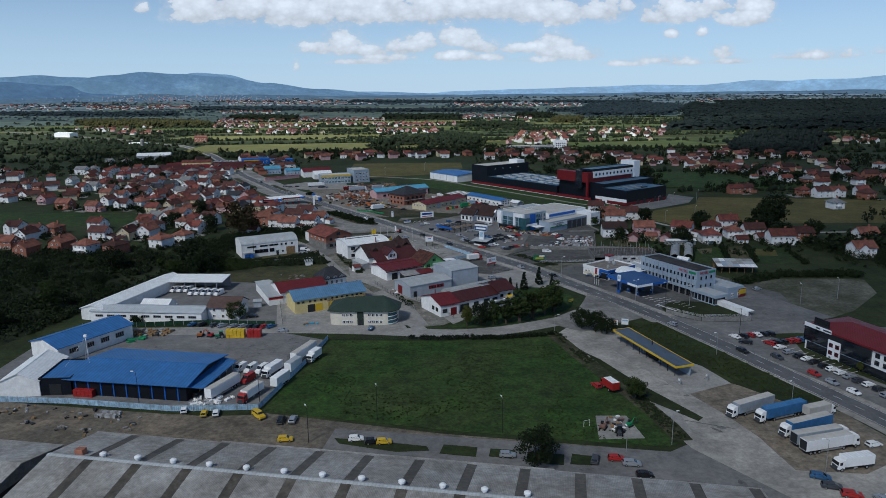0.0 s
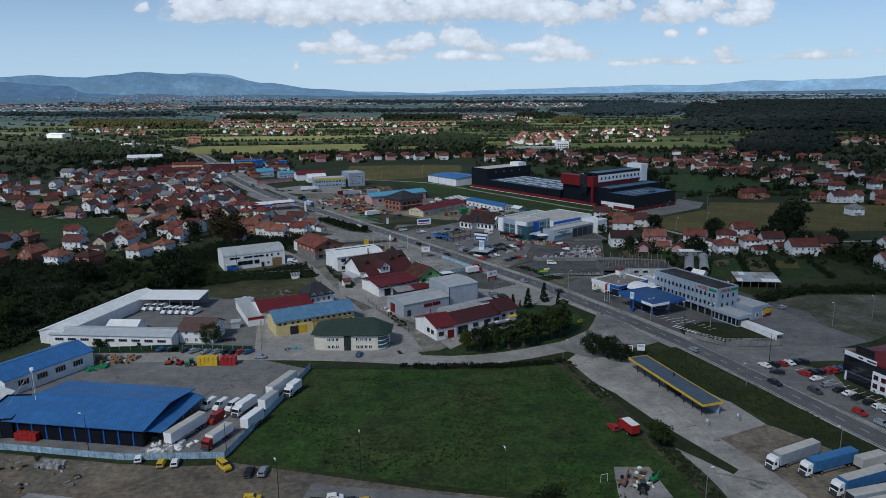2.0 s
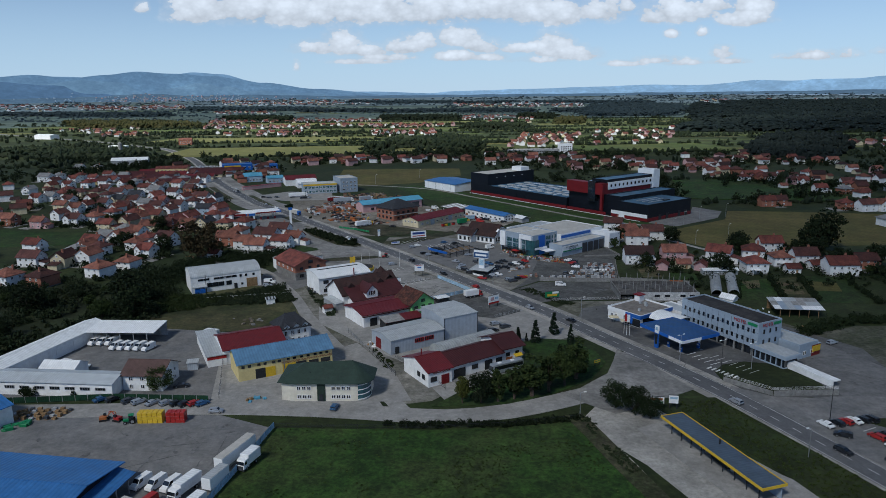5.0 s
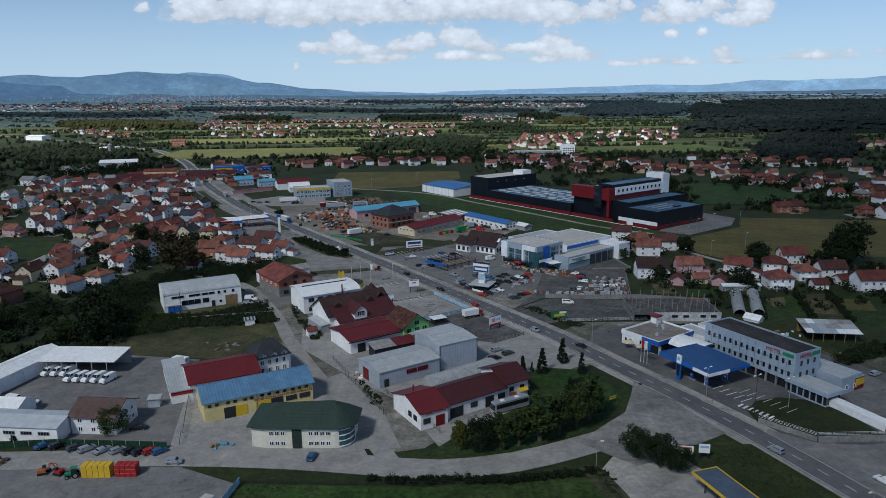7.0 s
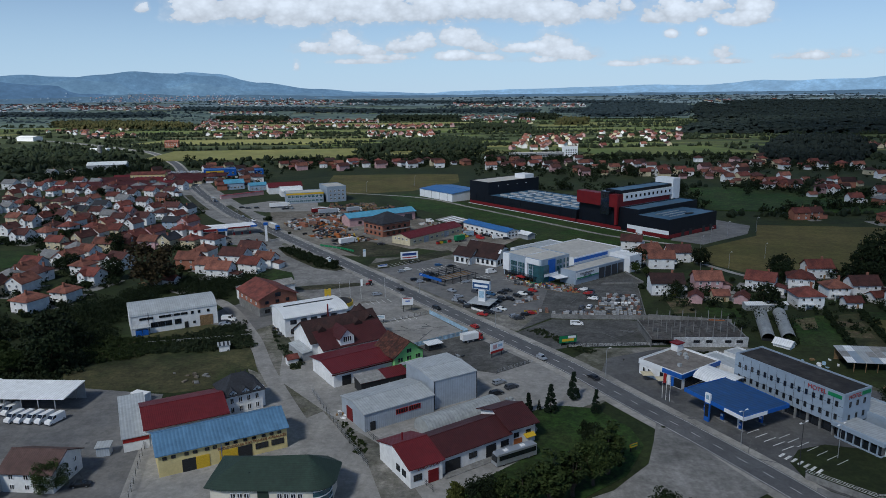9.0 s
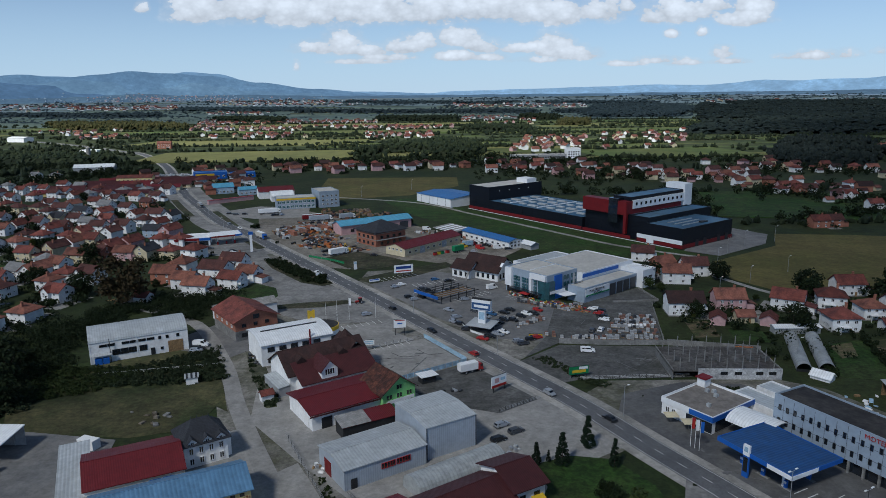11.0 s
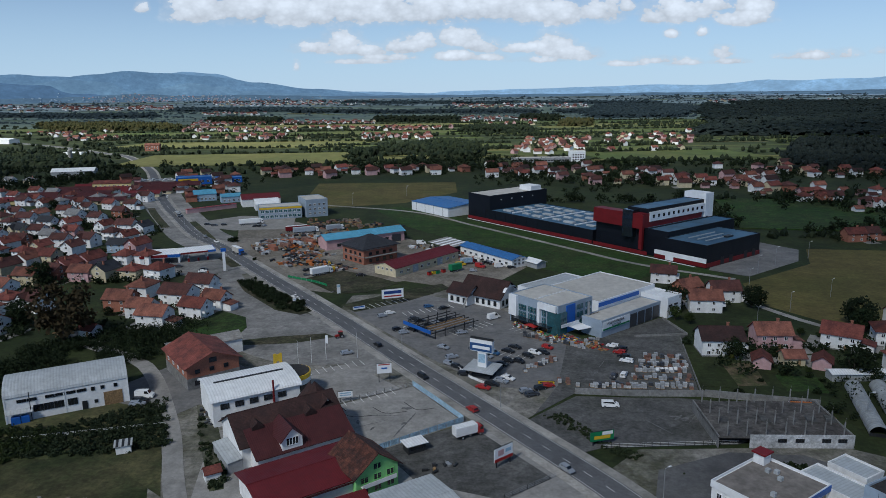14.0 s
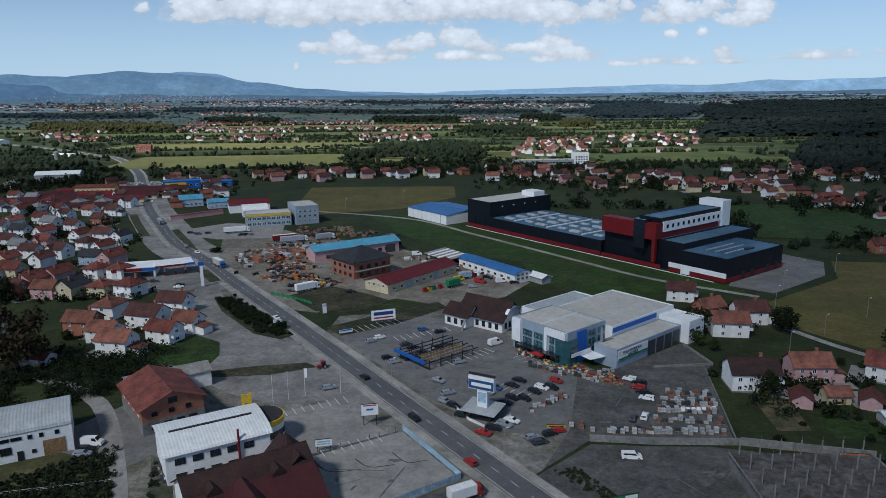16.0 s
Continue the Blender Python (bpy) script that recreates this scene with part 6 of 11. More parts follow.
part("white_panel", Shape().box(-0.4, -0.26, -0.3, 31, 2.6, 5.0).box(-0.4, -0.26, 19, 24, 0.4, 2.6), SIGNALWHITE, f, "white facade panel")
for u in (14, 22, 36, 44):
    part("gate", Shape().box(u - 1.6, u + 1.6, -0.32, -0.2, 0.2, 4.2), DARKSTEEL, f)
part("kerb", Shape().box(-1.6, -1.3, 5, 190, 0.0, 0.3), SIGNALWHITE, f)
for k in range(3):
    yk = 92 + 28 * k
    part("roof_duct", Shape().box(4, 44, yk - 0.5, yk + 0.5, 8.4, 9.0), SIGNALWHITE, f, "pale duct across the roof")
    for j in range(4):
        part("roof_unit", Shape().soft(6 + 10 * j, 9 + 10 * j, yk + 4, yk + 12, 8.35, 9.4, 0.15), SHEET, f, "grey roof ventilation unit")
        part("roof_unit", Shape().soft(8 + 10 * j, 10.5 + 10 * j, yk - 11, yk - 5, 8.35, 9.2, 0.15), SHEET, f)
for k in range(3):
    part("roof_duct", Shape().box(10, 34, 7 + 5 * k, 7.6 + 5 * k, 11.6, 12.1), SHEET, f)
part("roof_unit", Shape().soft(26, 32, 5, 8, 11.6, 12.4, 0.1), DARKSTEEL, f)
part("stair_head", Shape().box(40, 50, 168, 180, 18, 21.5), SIGNALWHITE, f, "white stair head on the roof")
for k in range(4):
    part("wall_lamp", Shape().soft(10 + 10 * k, 10.8 + 10 * k, 166.7, 167, 14.6, 15.2, 0.05), SIGNALWHITE, f)
for u in row(18, 185, 2):
    part("drain_pipe", Shape().box(-0.12, 0, u - 0.1, u + 0.1, 2.4, 8), NAVY, f)
b = hall("factory_store", 15.5, 724.5, -53.1, 46, 36, 6.6, 8.0, SIGNALWHITE, BLUEROOF, "white store with blue roof beside the factory", 0.4)
for u in row(4, 44):
    part("wall_joint", Shape().box(u - 0.12, u + 0.12, -18.06, -18.0, 0, 6.4), GREYPAINT, b)

# ---- farm store: local x along its long side, y back from the low wing ----
fs = thing("farm_store", 53.0, 444.5, 40, "white and grey farm store with glass front and flat roofs", "building")
block(fs, 0, 20, 0, 24.5, 11.0, PANELGREY, MEMBRANE, "front_block")
block(fs, 20, 57.5, -3, 25, 9.4, SIGNALWHITE, MEMBRANE, "main_hall")
block(fs, 15, 46, 24.8, 35, 9.0, SIGNALWHITE, SHEET, "rear_hall")
block(fs, 10, 47.5, -12.4, -3.2, 6.2, PANELGREY, MEMBRANE, "side_wing")
block(fs, 47.7, 57.5, -15.6, -3.2, 8.0, SIGNALWHITE, WHITESHEET, "corner_hall")
part("corner_glass", Shape().prism([(-0.8, 0.2), (0.4, -1.0), (4.5, -0.7), (4.5, 0.6), (0.6, 0.6), (0.6, 4.5), (-0.8, 4.5)], 0.3, 8.6), TEALGLASS, fs, "glazed corner")
part("navy_panel", Shape().box(4.6, 9.5, -0.35, 0, 0.3, 10.8), BLUEPAINT, fs, "navy facade panel")
part("white_frame", Shape().box(-0.9, 0, 0.5, 9.5, 8.8, 11.2).box(-0.9, 0, 8.3, 9.5, 3.0, 8.8), SIGNALWHITE, fs)
part("white_frame", Shape().box(-0.9, 0, 20.5, 24.6, 3.0, 11.2), SIGNALWHITE, fs)
for z in (3.4, 6.2):
    for u in (6.5, 11.6, 13.6, 16.6, 18.6, 21.5, 23.4):
        part("window", Shape().box(-0.5, -0.38, u - 0.85, u + 0.85, z, z + 2.1), TEALGLASS, fs)
        part("mullion", Shape().box(-0.56, -0.46, u - 0.06, u + 0.06, z, z + 2.1).box(-0.56, -0.46, u - 0.85, u + 0.85, z + 1.0, z + 1.1), STEEL, fs)
part("shop_glass", Shape().box(-0.45, 0, 1, 23.5, 0.2, 2.8), GLASS, fs)
part("canopy", Shape().box(-3.2, 0, 2, 20, 2.9, 3.15), GLASS, fs, "glass entrance canopy")
for u in row(6, 17, 2.5):
    part("canopy_post", Shape().box(-3.1, -2.95, u - 0.08, u + 0.08, 0, 2.9), DARKSTEEL, fs)
for u in (11.5, 13.5, 16.5, 18.5):
    for z in (2.0, 5.0, 8.0):
        part("side_window", Shape().box(u - 0.7, u + 0.7, -0.25, -0.1, z, z + 1.9), TEALGLASS, fs)
part("blue_fascia", Shape().box(20, 46, -3.25, -3.05, 7.6, 9.2), BLUEPAINT, fs, "blue fascia along the roof")
part("banner", Shape().box(10.4, 27, -12.6, -12.45, 2.6, 5.9), SIGNALWHITE, fs, "long white banner on the side wing")
part("banner_green", Shape().box(10.6, 26.8, -12.68, -12.6, 2.7, 3.3), GREENPAINT, fs)
for u in (29.5, 34.5, 39.5, 44.5):
    part("roller_gate", Shape().box(u - 2.1, u + 2.1, -12.55, -12.42, 0.1, 5.4), GREYPAINT, fs, "dark grey roller gate")
for u in (49.5, 53.5):
    part("high_window", Shape().box(u - 1.2, u + 1.2, -15.75, -15.58, 4.6, 5.4), DARKSTEEL, fs)
part("flue", Shape().rod((12.5, -4.2, 6.0), (12.5, -4.2, 11.5), 0.45, n=10), STEEL, fs)
part("rust_streak", Shape().box(13, 19, -4.6, -3.9, 6.33, 6.35), DIRT, fs, "rusty stain below the flue")
part("roof_rib", Shape().box(0.4, 20, 12.2, 12.5, 11.1, 11.5), WHITEPAINT, fs)
part("side_canopy", Shape().slab((4, -6.5, 3.2), (10, -8, 3.2), (10, -2, 3.6), (4, -1, 3.6), 0.2), SIGNALWHITE, fs)
part("forecourt_sign", Shape().box(-1.2, 8.5, -3.0, -2.8, 4.0, 5.2), SIGNALWHITE, fs, "white strip sign")

# ---- motel ----
L, W, Hh = 34.0, 11.5, 11.8
m = thing("motel", 106.9, 310.4, -62.6, "three-storey blue-grey panelled motel with flat dark roof", "building")
part("body", Shape().box(-L / 2, L / 2, -W / 2, W / 2, 3.3, Hh), PANELGREY, m)
part("ground_floor", Shape().box(-L / 2 + 0.6, L / 2 - 0.6, -W / 2 + 1.2, W / 2 - 0.3, 0, 3.3), GLASS, m, "recessed dark glazed ground floor")
for u in row(9, L - 1):
    part("pier", Shape().box(u - 0.25, u + 0.25, -W / 2 + 0.1, -W / 2 + 0.6, 0, 3.3), CEMENT, m)
part("roof", Shape().box(-L / 2 + 0.4, L / 2 - 0.4, -W / 2 + 0.4, W / 2 - 0.4, Hh, Hh + 0.1), BITUMEN, m)
s = Shape()
for a in ((-L / 2, L / 2, -W / 2, -W / 2 + 0.35), (-L / 2, L / 2, W / 2 - 0.35, W / 2), (-L / 2, -L / 2 + 0.35, -W / 2 + 0.35, W / 2 - 0.35), (L / 2 - 0.35, L / 2, -W / 2 + 0.35, W / 2 - 0.35)):
    s.box(*a, Hh, Hh + 0.5)
part("parapet", s, PANELGREY, m)
for z in (4.6, 8.2):
    for i, u in enumerate(row(15, L - 1.5)):
        part("window", window_mesh(0.8, 1.5, DARKSTEEL, GLASS, 0), None, m, at=face_pose("f", u, z + (0.0 if i % 2 else 0.15), L, W))
    for u in (-3, 0, 3):
        part("window", window_mesh(0.8, 1.5, DARKSTEEL, GLASS, 0), None, m, at=face_pose("r", u, z, L, W))
for k in range(1, 12):
    part("panel_joint", Shape().box(-L / 2 + L * k / 12 - 0.04, -L / 2 + L * k / 12 + 0.04, -W / 2 - 0.03, -W / 2, 3.3, Hh), GREYPAINT, m)
for z in (5.9, 8.7):
    part("panel_joint", Shape().box(-L / 2, L / 2, -W / 2 - 0.03, -W / 2, z - 0.04, z + 0.04), GREYPAINT, m)
w = thing("restaurant_wing", 114.2, 289.3, -64, "low glazed restaurant wing with flat grey roof", "building")
part("glazing", Shape().box(-6, 6, -3, 3, 0.4, 3.4), GLASS, w)
part("plinth", Shape().box(-6.2, 6.2, -3.2, 3.2, 0, 0.5), PANELGREY, w)
part("roof", Shape().soft(-7, 7, -3.9, 3.9, 3.4, 4.6, 0.1), PANELGREY, w)
part("roof_deck", Shape().box(-6.5, 6.5, -3.4, 3.4, 4.6, 4.68), SHEET, w)
for u in row(6, 12.4):
    part("column", Shape().box(u - 0.15, u + 0.15, -3.4, -3.1, 0, 3.4), PANELGREY, w)
b = hall("motel_rear_wing", 121.5, 303.5, -62, 24, 9.5, 4.8, 4.8, PANELGREY, SHEET, "low rear wing of the motel with flat roof", kind="flat")
windows(b, "r", 24, 9.5, [-2, 2], 1.2, 1.6, 1.4, WHITEPAINT, GLASS)
k = thing("red_kiosk", 129.5, 297.0, -62, "small red building with yellow sign", "building")
part("wall", Shape().box(-2.6, 2.6, -2.2, 2.2, 0, 4.0), SIGNALRED, k)
part("sign", Shape().box(2.6, 2.8, -2.0, 2.0, 1.6, 3.6), YELLOWPAINT, k)
part("roof", Shape().box(-2.7, 2.7, -2.3, 2.3, 4.0, 4.2), PANELGREY, k)
# petrol station
c = thing("petrol_canopy", 87.4, 305.8, -64, "blue petrol station canopy with white edge on columns", "canopy")
part("roof", Shape().soft(-10.2, 10.2, -8.4, 8.4, 5.6, 6.3, 0.1), CANOPYBLUE, c)
part("fascia", Shape().box(-10.4, 10.4, -8.6, -8.4, 5.3, 6.4).box(-10.4, 10.4, 8.4, 8.6, 5.3, 6.4).box(10.2, 10.4, -8.4, 8.4, 5.3, 6.4).box(-10.4, -10.2, -8.4, 8.4, 5.3, 6.4), BLUEPAINT, c)
part("white_corner", Shape().box(4, 10.5, -8.7, -8.6, 5.3, 6.35).box(10.4, 10.5, -8.7, 0, 5.3, 6.35), SIGNALWHITE, c)
for u in (-5.5, 5.5):
    for v in (-4.5, 4.5):
        part("column", Shape().box(u - 0.25, u + 0.25, v - 0.25, v + 0.25, 0, 5.6), WHITEPAINT, c)
for u in (-6, 0, 6):
    for v in (-4.5, 3.5):
        p = thing("fuel_pump", 87.4 + u * math.cos(radians(-64)) - v * math.sin(radians(-64)), 305.8 + u * math.sin(radians(-64)) + v * math.cos(radians(-64)), -64, "blue and white fuel pump on island", "fuel pump", "fuel pumps", 0.1)
        part("island", Shape().soft(-1.6, 1.6, -0.5, 0.5, 0, 0.18, 0.05), CEMENT, p)
        part("cabinet", Shape().soft(-0.5, 0.5, -0.25, 0.25, 0.18, 2.0, 0.05), BLUEPAINT, p)
        part("screen", Shape().box(-0.4, 0.4, -0.29, -0.25, 1.2, 1.8), SIGNALWHITE, p)
sp = thing("petrol_shop", 82.0, 336.0, -55, "white petrol station shop with blue fascia and flat roof", "building")
part("wall", Shape().box(-8, 8, -9.5, 9.5, 0, 4.6), WHITE, sp)
part("roof", Shape().box(-7.7, 7.7, -9.2, 9.2, 4.6, 4.7), BROWNFELT, sp)
for u, v in ((-3, 4), (-1.5, 5), (0.5, 3), (3, -4)):
    part("roof_unit", Shape().soft(u - 0.5, u + 0.5, v - 0.5, v + 0.5, 4.7, 5.6, 0.05), SHEET, sp)
part("sign_tower", Shape().box(-7.6, -5.0, 5.6, 8.4, 4.6, 7.2), WHITE, sp)
part("sign_tower_roof", Shape().soft(-8.0, -4.6, 5.2, 8.8, 7.2, 7.6, 0.1), SIGNALRED, sp)
part("fascia", Shape().box(-8.2, 8.2, -9.75, -9.5, 3.6, 5.2).box(8.0, 8.25, -9.5, 9.5, 3.6, 5.2).box(-8.2, -8.0, -9.5, 9.5, 3.8, 5.2).box(-8.2, 8.2, 9.5, 9.7, 3.8, 5.2), SIGNALWHITE, sp)
part("blue_fascia", Shape().box(1.0, 8.4, -9.9, -9.75, 3.6, 5.0).box(8.25, 8.4, -9.9, 9.5, 3.6, 5.0), BLUEPAINT, sp)
part("glazing", Shape().box(8.0, 8.1, -8, 8, 0.3, 3.4).box(0, 8, -9.6, -9.5, 0.3, 3.2), GLASS, sp)
windows(sp, "f", 16, 19, [-6, -4], 1.2, 1.2, 1.6)
part("vault", Shape().arch(-3, 9, -5, 5, 4.3, 2.2, 10, 0.15), WHITESHEET, sp, "white vaulted link roof", pose(13, -2, 0, 0, 0, 0))
for i in range(2):
    u = thing("parasol", 70.5 + 3.4 * i, 331.5 - 4.2 * i, 0, "square cream parasol on a pole", "parasol", "parasols", 0.1)
    part("pole", Shape().rod((0, 0, 0), (0, 0, 2.4), 0.05), STEEL, u)
    part("canopy", Shape().add([(-1.8, -1.8, 2.2), (1.8, -1.8, 2.2), (1.8, 1.8, 2.2), (-1.8, 1.8, 2.2), (0, 0, 2.8), (0, 0, 2.55)], [(0, 1, 4), (1, 2, 4), (2, 3, 4), (3, 0, 4), (1, 0, 5), (2, 1, 5), (3, 2, 5), (0, 3, 5)]), CREAM, u)
# bus shelter
b = thing("long_shelter", 70.3, 225.0, -72.5, "long dark roofed shelter with yellow edge on posts", "shelter", z=0.1)
part("roof", Shape().soft(-18.5, 18.5, -3.2, 3.2, 3.9, 4.3, 0.08), material("dark_slate_roof", (0.07, 0.095, 0.13), 0.5, vary=0.15, grain=0.6, patch=0.2, ribs=(0.9, "X")), b)
part("yellow_edge", Shape().box(-18.7, 18.7, -3.4, -3.2, 3.75, 4.4).box(18.5, 18.7, -3.2, 3.2, 3.75, 4.4).box(-18.7, -18.5, -3.2, 3.2, 3.75, 4.4).box(-18.7, 18.7, 3.2, 3.4, 3.75, 4.4), YELLOWPAINT, b)
for u in row(9, 36):
    part("post", Shape().rod((u, -1.6, 0), (u, -1.6, 3.9), 0.12), DARKSTEEL, b)
part("back_panel", Shape().box(11, 18, 2.6, 2.75, 0.2, 3.2), PANELGREY, b)
part("booth", Shape().box(-2.5, 3.5, 0.2, 2.8, 0, 2.8), DARKSTEEL, b)
for u in (-6.5, -4.6, 4.8):
    part("machine", Shape().soft(u - 0.5, u + 0.5, 0.4, 1.4, 0, 1.9, 0.06), PALLETGREY, b)
part("booth_window", Shape().box(-2, 0.4, 0.12, 0.2, 1.0, 2.2).box(0.9, 3.2, 0.12, 0.2, 1.0, 2.2), GLASS, b)
part("roof_flue", Shape().rod((-1, 1.2, 4.2), (-1, 1.2, 5.6), 0.22, n=8), DARKSTEEL, b)
for u in row(9, 36):
    part("cross_beam", Shape().box(u - 0.1, u + 0.1, -3.1, 3.1, 3.6, 3.9), DARKSTEEL, b)
# office with red roof
b = hall("red_roofed_office", 142.4, 217.0, -71.5, 40, 19, 9.0, 11.4, WHITE, MAROON, "office building with black glass front and red roof", 0.8, "hip")
part("black_front", Shape().box(-20.3, 6, -9.9, -9.5, 3.4, 8.7).box(-20.5, -20.05, -9.9, 4, 3.4, 8.7), GLASS, b, "black glass facade")
part("red_band", Shape().box(-20.8, 20, -10.2, -9.9, 8.6, 9.3), SIGNALRED, b)
part("ground_floor", Shape().box(-19, 19, -9.8, -9.5, 0.2, 3.0), GLASS, b)
for u in (8, 11, 14, 17):
    for z in (4.0, 6.4):
        part("window", window_mesh(1.6, 1.5, DARKSTEEL, GLASS, 1), None, b, at=face_pose("f", u, z, 40, 19, 0.06))
part("sign_box", Shape().box(-17, -11, -9.6, -9.2, 10.0, 12.4), BLACKPAINT, b)
part("sign_strip", Shape().box(-20, -9, -10.6, -10.3, 8.6, 9.9), SIGNALWHITE, b)
for u0, u1 in ((-12, -9), (-15, -13.5)):
    part("lettering_bar", Shape().box(u0, u1, -10.66, -10.6, 9.0, 9.5), DARKSTEEL, b)
part("white_panel", Shape().box(-10.2, -5.2, -10.05, -9.9, 0.2, 6.6), SIGNALWHITE, b, "white facade panel with four windows")
for u in (-8.9, -6.4):
    for z in (1.6, 4.2):
        part("window", window_mesh(1.5, 1.4, SIGNALRED, GLASS, 1), None, b, at=face_pose("f", u, z, 40, 19, 0.56))

# ---- machine yard buildings ----
b = hall("cream_hall", -2.2, 553.7, 49.8, 49, 14.5, 4.6, 6.8, CREAM, MAROON, "long cream hall with maroon sheet roof", 0.6)
windows(b, "f", 49, 14.5, row(9, 46), 1.4, 2.0, 1.4, WHITEPAINT, GLASS, 1)
windows(b, "l", 49, 14.5, row(4, 12), 2.9, 1.4, 1.2, WHITEPAINT, GLASS, 1)
for u in (-10, 9):
    door_panel(b, "f", 49, 14.5, u, 4.0, 3.8, SHEETWALL)
b = hall("blue_roofed_hall", 37.3, 566.0, -54.7, 44, 9.5, 4.6, 6.0, WHITE, BLUEROOF, "white hall with blue sheet roof", 0.6)
windows(b, "f", 44, 9.5, row(8, 40), 1.5, 1.8, 1.2, STEEL, GLASS, 1)
windows(b, "r", 44, 9.5, row(3, 8), 1.5, 1.4, 1.2, STEEL, GLASS, 1)
windows(b, "r", 44, 9.5, row(3, 8), 3.4, 1.4, 1.0, STEEL, GLASS, 1)
b = hall("pink_workshop", -37.6, 610.2, 31.9, 51, 12.5, 6.2, 8.4, PINK, CYANROOF, "pink workshop with light blue sheet roof", 0.8)
windows(b, "f", 51, 12.5, row(9, 40), 1.6, 2.4, 1.8, GREYPAINT, GLASS, 1)
door_panel(b, "f", 51, 12.5, 20, 6, 4.5, GREYPAINT)
b = hall("brick_house", -29.0, 571.0, 41, 22, 20, 8.6, 14.0, BRICK, BLACK, "large unfinished clay-block house with black hipped roof", 1.4, "hip")
for z in (1.0, 4.6):
    for side in "flr":
        windows(b, side, 22, 20, row(4, 18), z, 1.9, 1.7, DARKSTEEL, GLASS, 0)
    part("floor_slab", Shape().box(-11.12, 11.12, -10.12, 10.12, z + 2.9, z + 3.2), CEMENT, b, "grey concrete floor edge")
part("balcony", Shape().box(-11, 11, -12, -10, 3.9, 4.1), CEMENT, b)
b = thing("open_shed", 14.0, 590.0, -55, "open-sided shed with patched pale roof", "shed")
part("roof", Shape().slab((-11, -7, 4.0), (11, -7, 4.0), (11, 7, 5.2), (-11, 7, 5.2), 0.15), OLDSHEET, b)
for u in row(5, 21):
    part("post", Shape().box(u - 0.12, u + 0.12, -6.7, -6.45, 0, 3.9), DARKSTEEL, b)
for u in row(4, 18):
    part("light_sheet", Shape().slab((u - 1, -7.05, 4.05), (u + 1, -7.05, 4.05), (u + 1, 7.05, 5.26), (u - 1, 7.05, 5.26), 0.03), WHITESHEET, b)
part("back_wall", Shape().box(-11, 11, 6.6, 6.8, 0, 5), GREYWALL, b)
b = hall("small_canopy", 58.5, 549, -55, 9, 6, 3.0, 4.2, GREYWALL, WHITESHEET, "small shelter with pale sheet roof", 0.6)
b = hall("grey_dealer", -108.5, 706, 18, 30, 16, 8.5, 8.5, PANELGREY, MEMBRANE, "grey dealership with yellow stripe and glass front", kind="flat")
part("yellow_stripe", Shape().box(-15.2, 15.2, -8.3, -8.1, 7.2, 8.6), YELLOWPAINT, b)
for z in (1.0, 4.6):
    windows(b, "f", 30, 16, row(9, 29), z, 2.6, 2.0, WHITEPAINT, TEALGLASS, 1)
b = hall("grey_tower", -86, 716, 25, 16, 24, 12.5, 12.5, PANELGREY, MEMBRANE, "grey panel office block with flat roof", kind="flat")
for z in (2, 5.2, 8.4):
    windows(b, "f", 16, 24, row(4, 14), z, 1.6, 1.5, WHITEPAINT, GLASS, 1)
    windows(b, "r", 16, 24, row(5, 22), z, 1.6, 1.5, WHITEPAINT, GLASS, 1)
market_dice = random.Random(2)
for i in range(6):
    for j in range(3):
        length = market_dice.uniform(26, 36)
        b = hall("market_hall", -345 + 37 * j + 6 * i + market_dice.uniform(-3, 3), 786 + 19 * i - 3 * j, 6 + market_dice.uniform(-3, 3), length, 11.5, 3.4, market_dice.uniform(5.2, 6.4), CREAM if (i + j) % 3 else YELLOW, DARKRED if (i + j) % 4 else MAROON,
                 "market hall with dull maroon roof", 0.8)
        b["label"] = "low market hall with dull maroon roof"
        windows(b, "f", length, 11.5, row(4, length * 0.9), 0.9, 3.0, 1.8, WOOD, GLASS, 2)
b = hall("yellow_market_house", -296, 850, 6, 34, 10, 8.6, 11, YELLOW, RED, "yellow market house with red roof")
windows(b, "f", 34, 10, row(8, 32), 5.4, 1.6, 1.6, WHITEPAINT, GLASS)
# second petrol station
c = thing("white_petrol_canopy", -124.5, 574, 26, "white and red petrol canopy with blue corner", "canopy")
part("roof", Shape().soft(-9, 9, -7, 7, 5.2, 6.0, 0.1), WHITESHEET, c)
part("red_fascia", Shape().box(-9.15, 5, -7.2, -7.0, 5.1, 6.0), SIGNALRED, c)
part("blue_fascia", Shape().box(5, 9.15, -7.2, -7.0, 5.1, 6.2).box(9.0, 9.2, -7, 7, 5.1, 6.2), BLUEPAINT, c)
for u in (-5, 5):
    for v in (-3.5, 3.5):
        part("column", Shape().box(u - 0.2, u + 0.2, v - 0.2, v + 0.2, 0, 5.2), WHITEPAINT, c)
for u in (-5, 0, 5):
    part("pump", Shape().soft(u - 0.5, u + 0.5, -3.8, -3.3, 0, 1.9, 0.05), REDPAINT, c)
b = hall("petrol_kiosk", -143, 571.5, 14, 20, 15, 4.6, 4.6, WHITE, WHITESHEET, "white petrol kiosk with red and blue fascia", kind="flat")
part("red_fascia", Shape().box(-10.2, 4, -7.8, -7.6, 3.4, 4.9), SIGNALRED, b)
part("blue_fascia", Shape().box(4, 10.3, -7.8, -7.6, 3.4, 4.9).box(10.1, 10.3, -7.6, 7.5, 3.4, 4.9), BLUEPAINT, b)
part("glazing", Shape().box(-8, 9, -7.72, -7.55, 0.3, 3.0), GLASS, b)
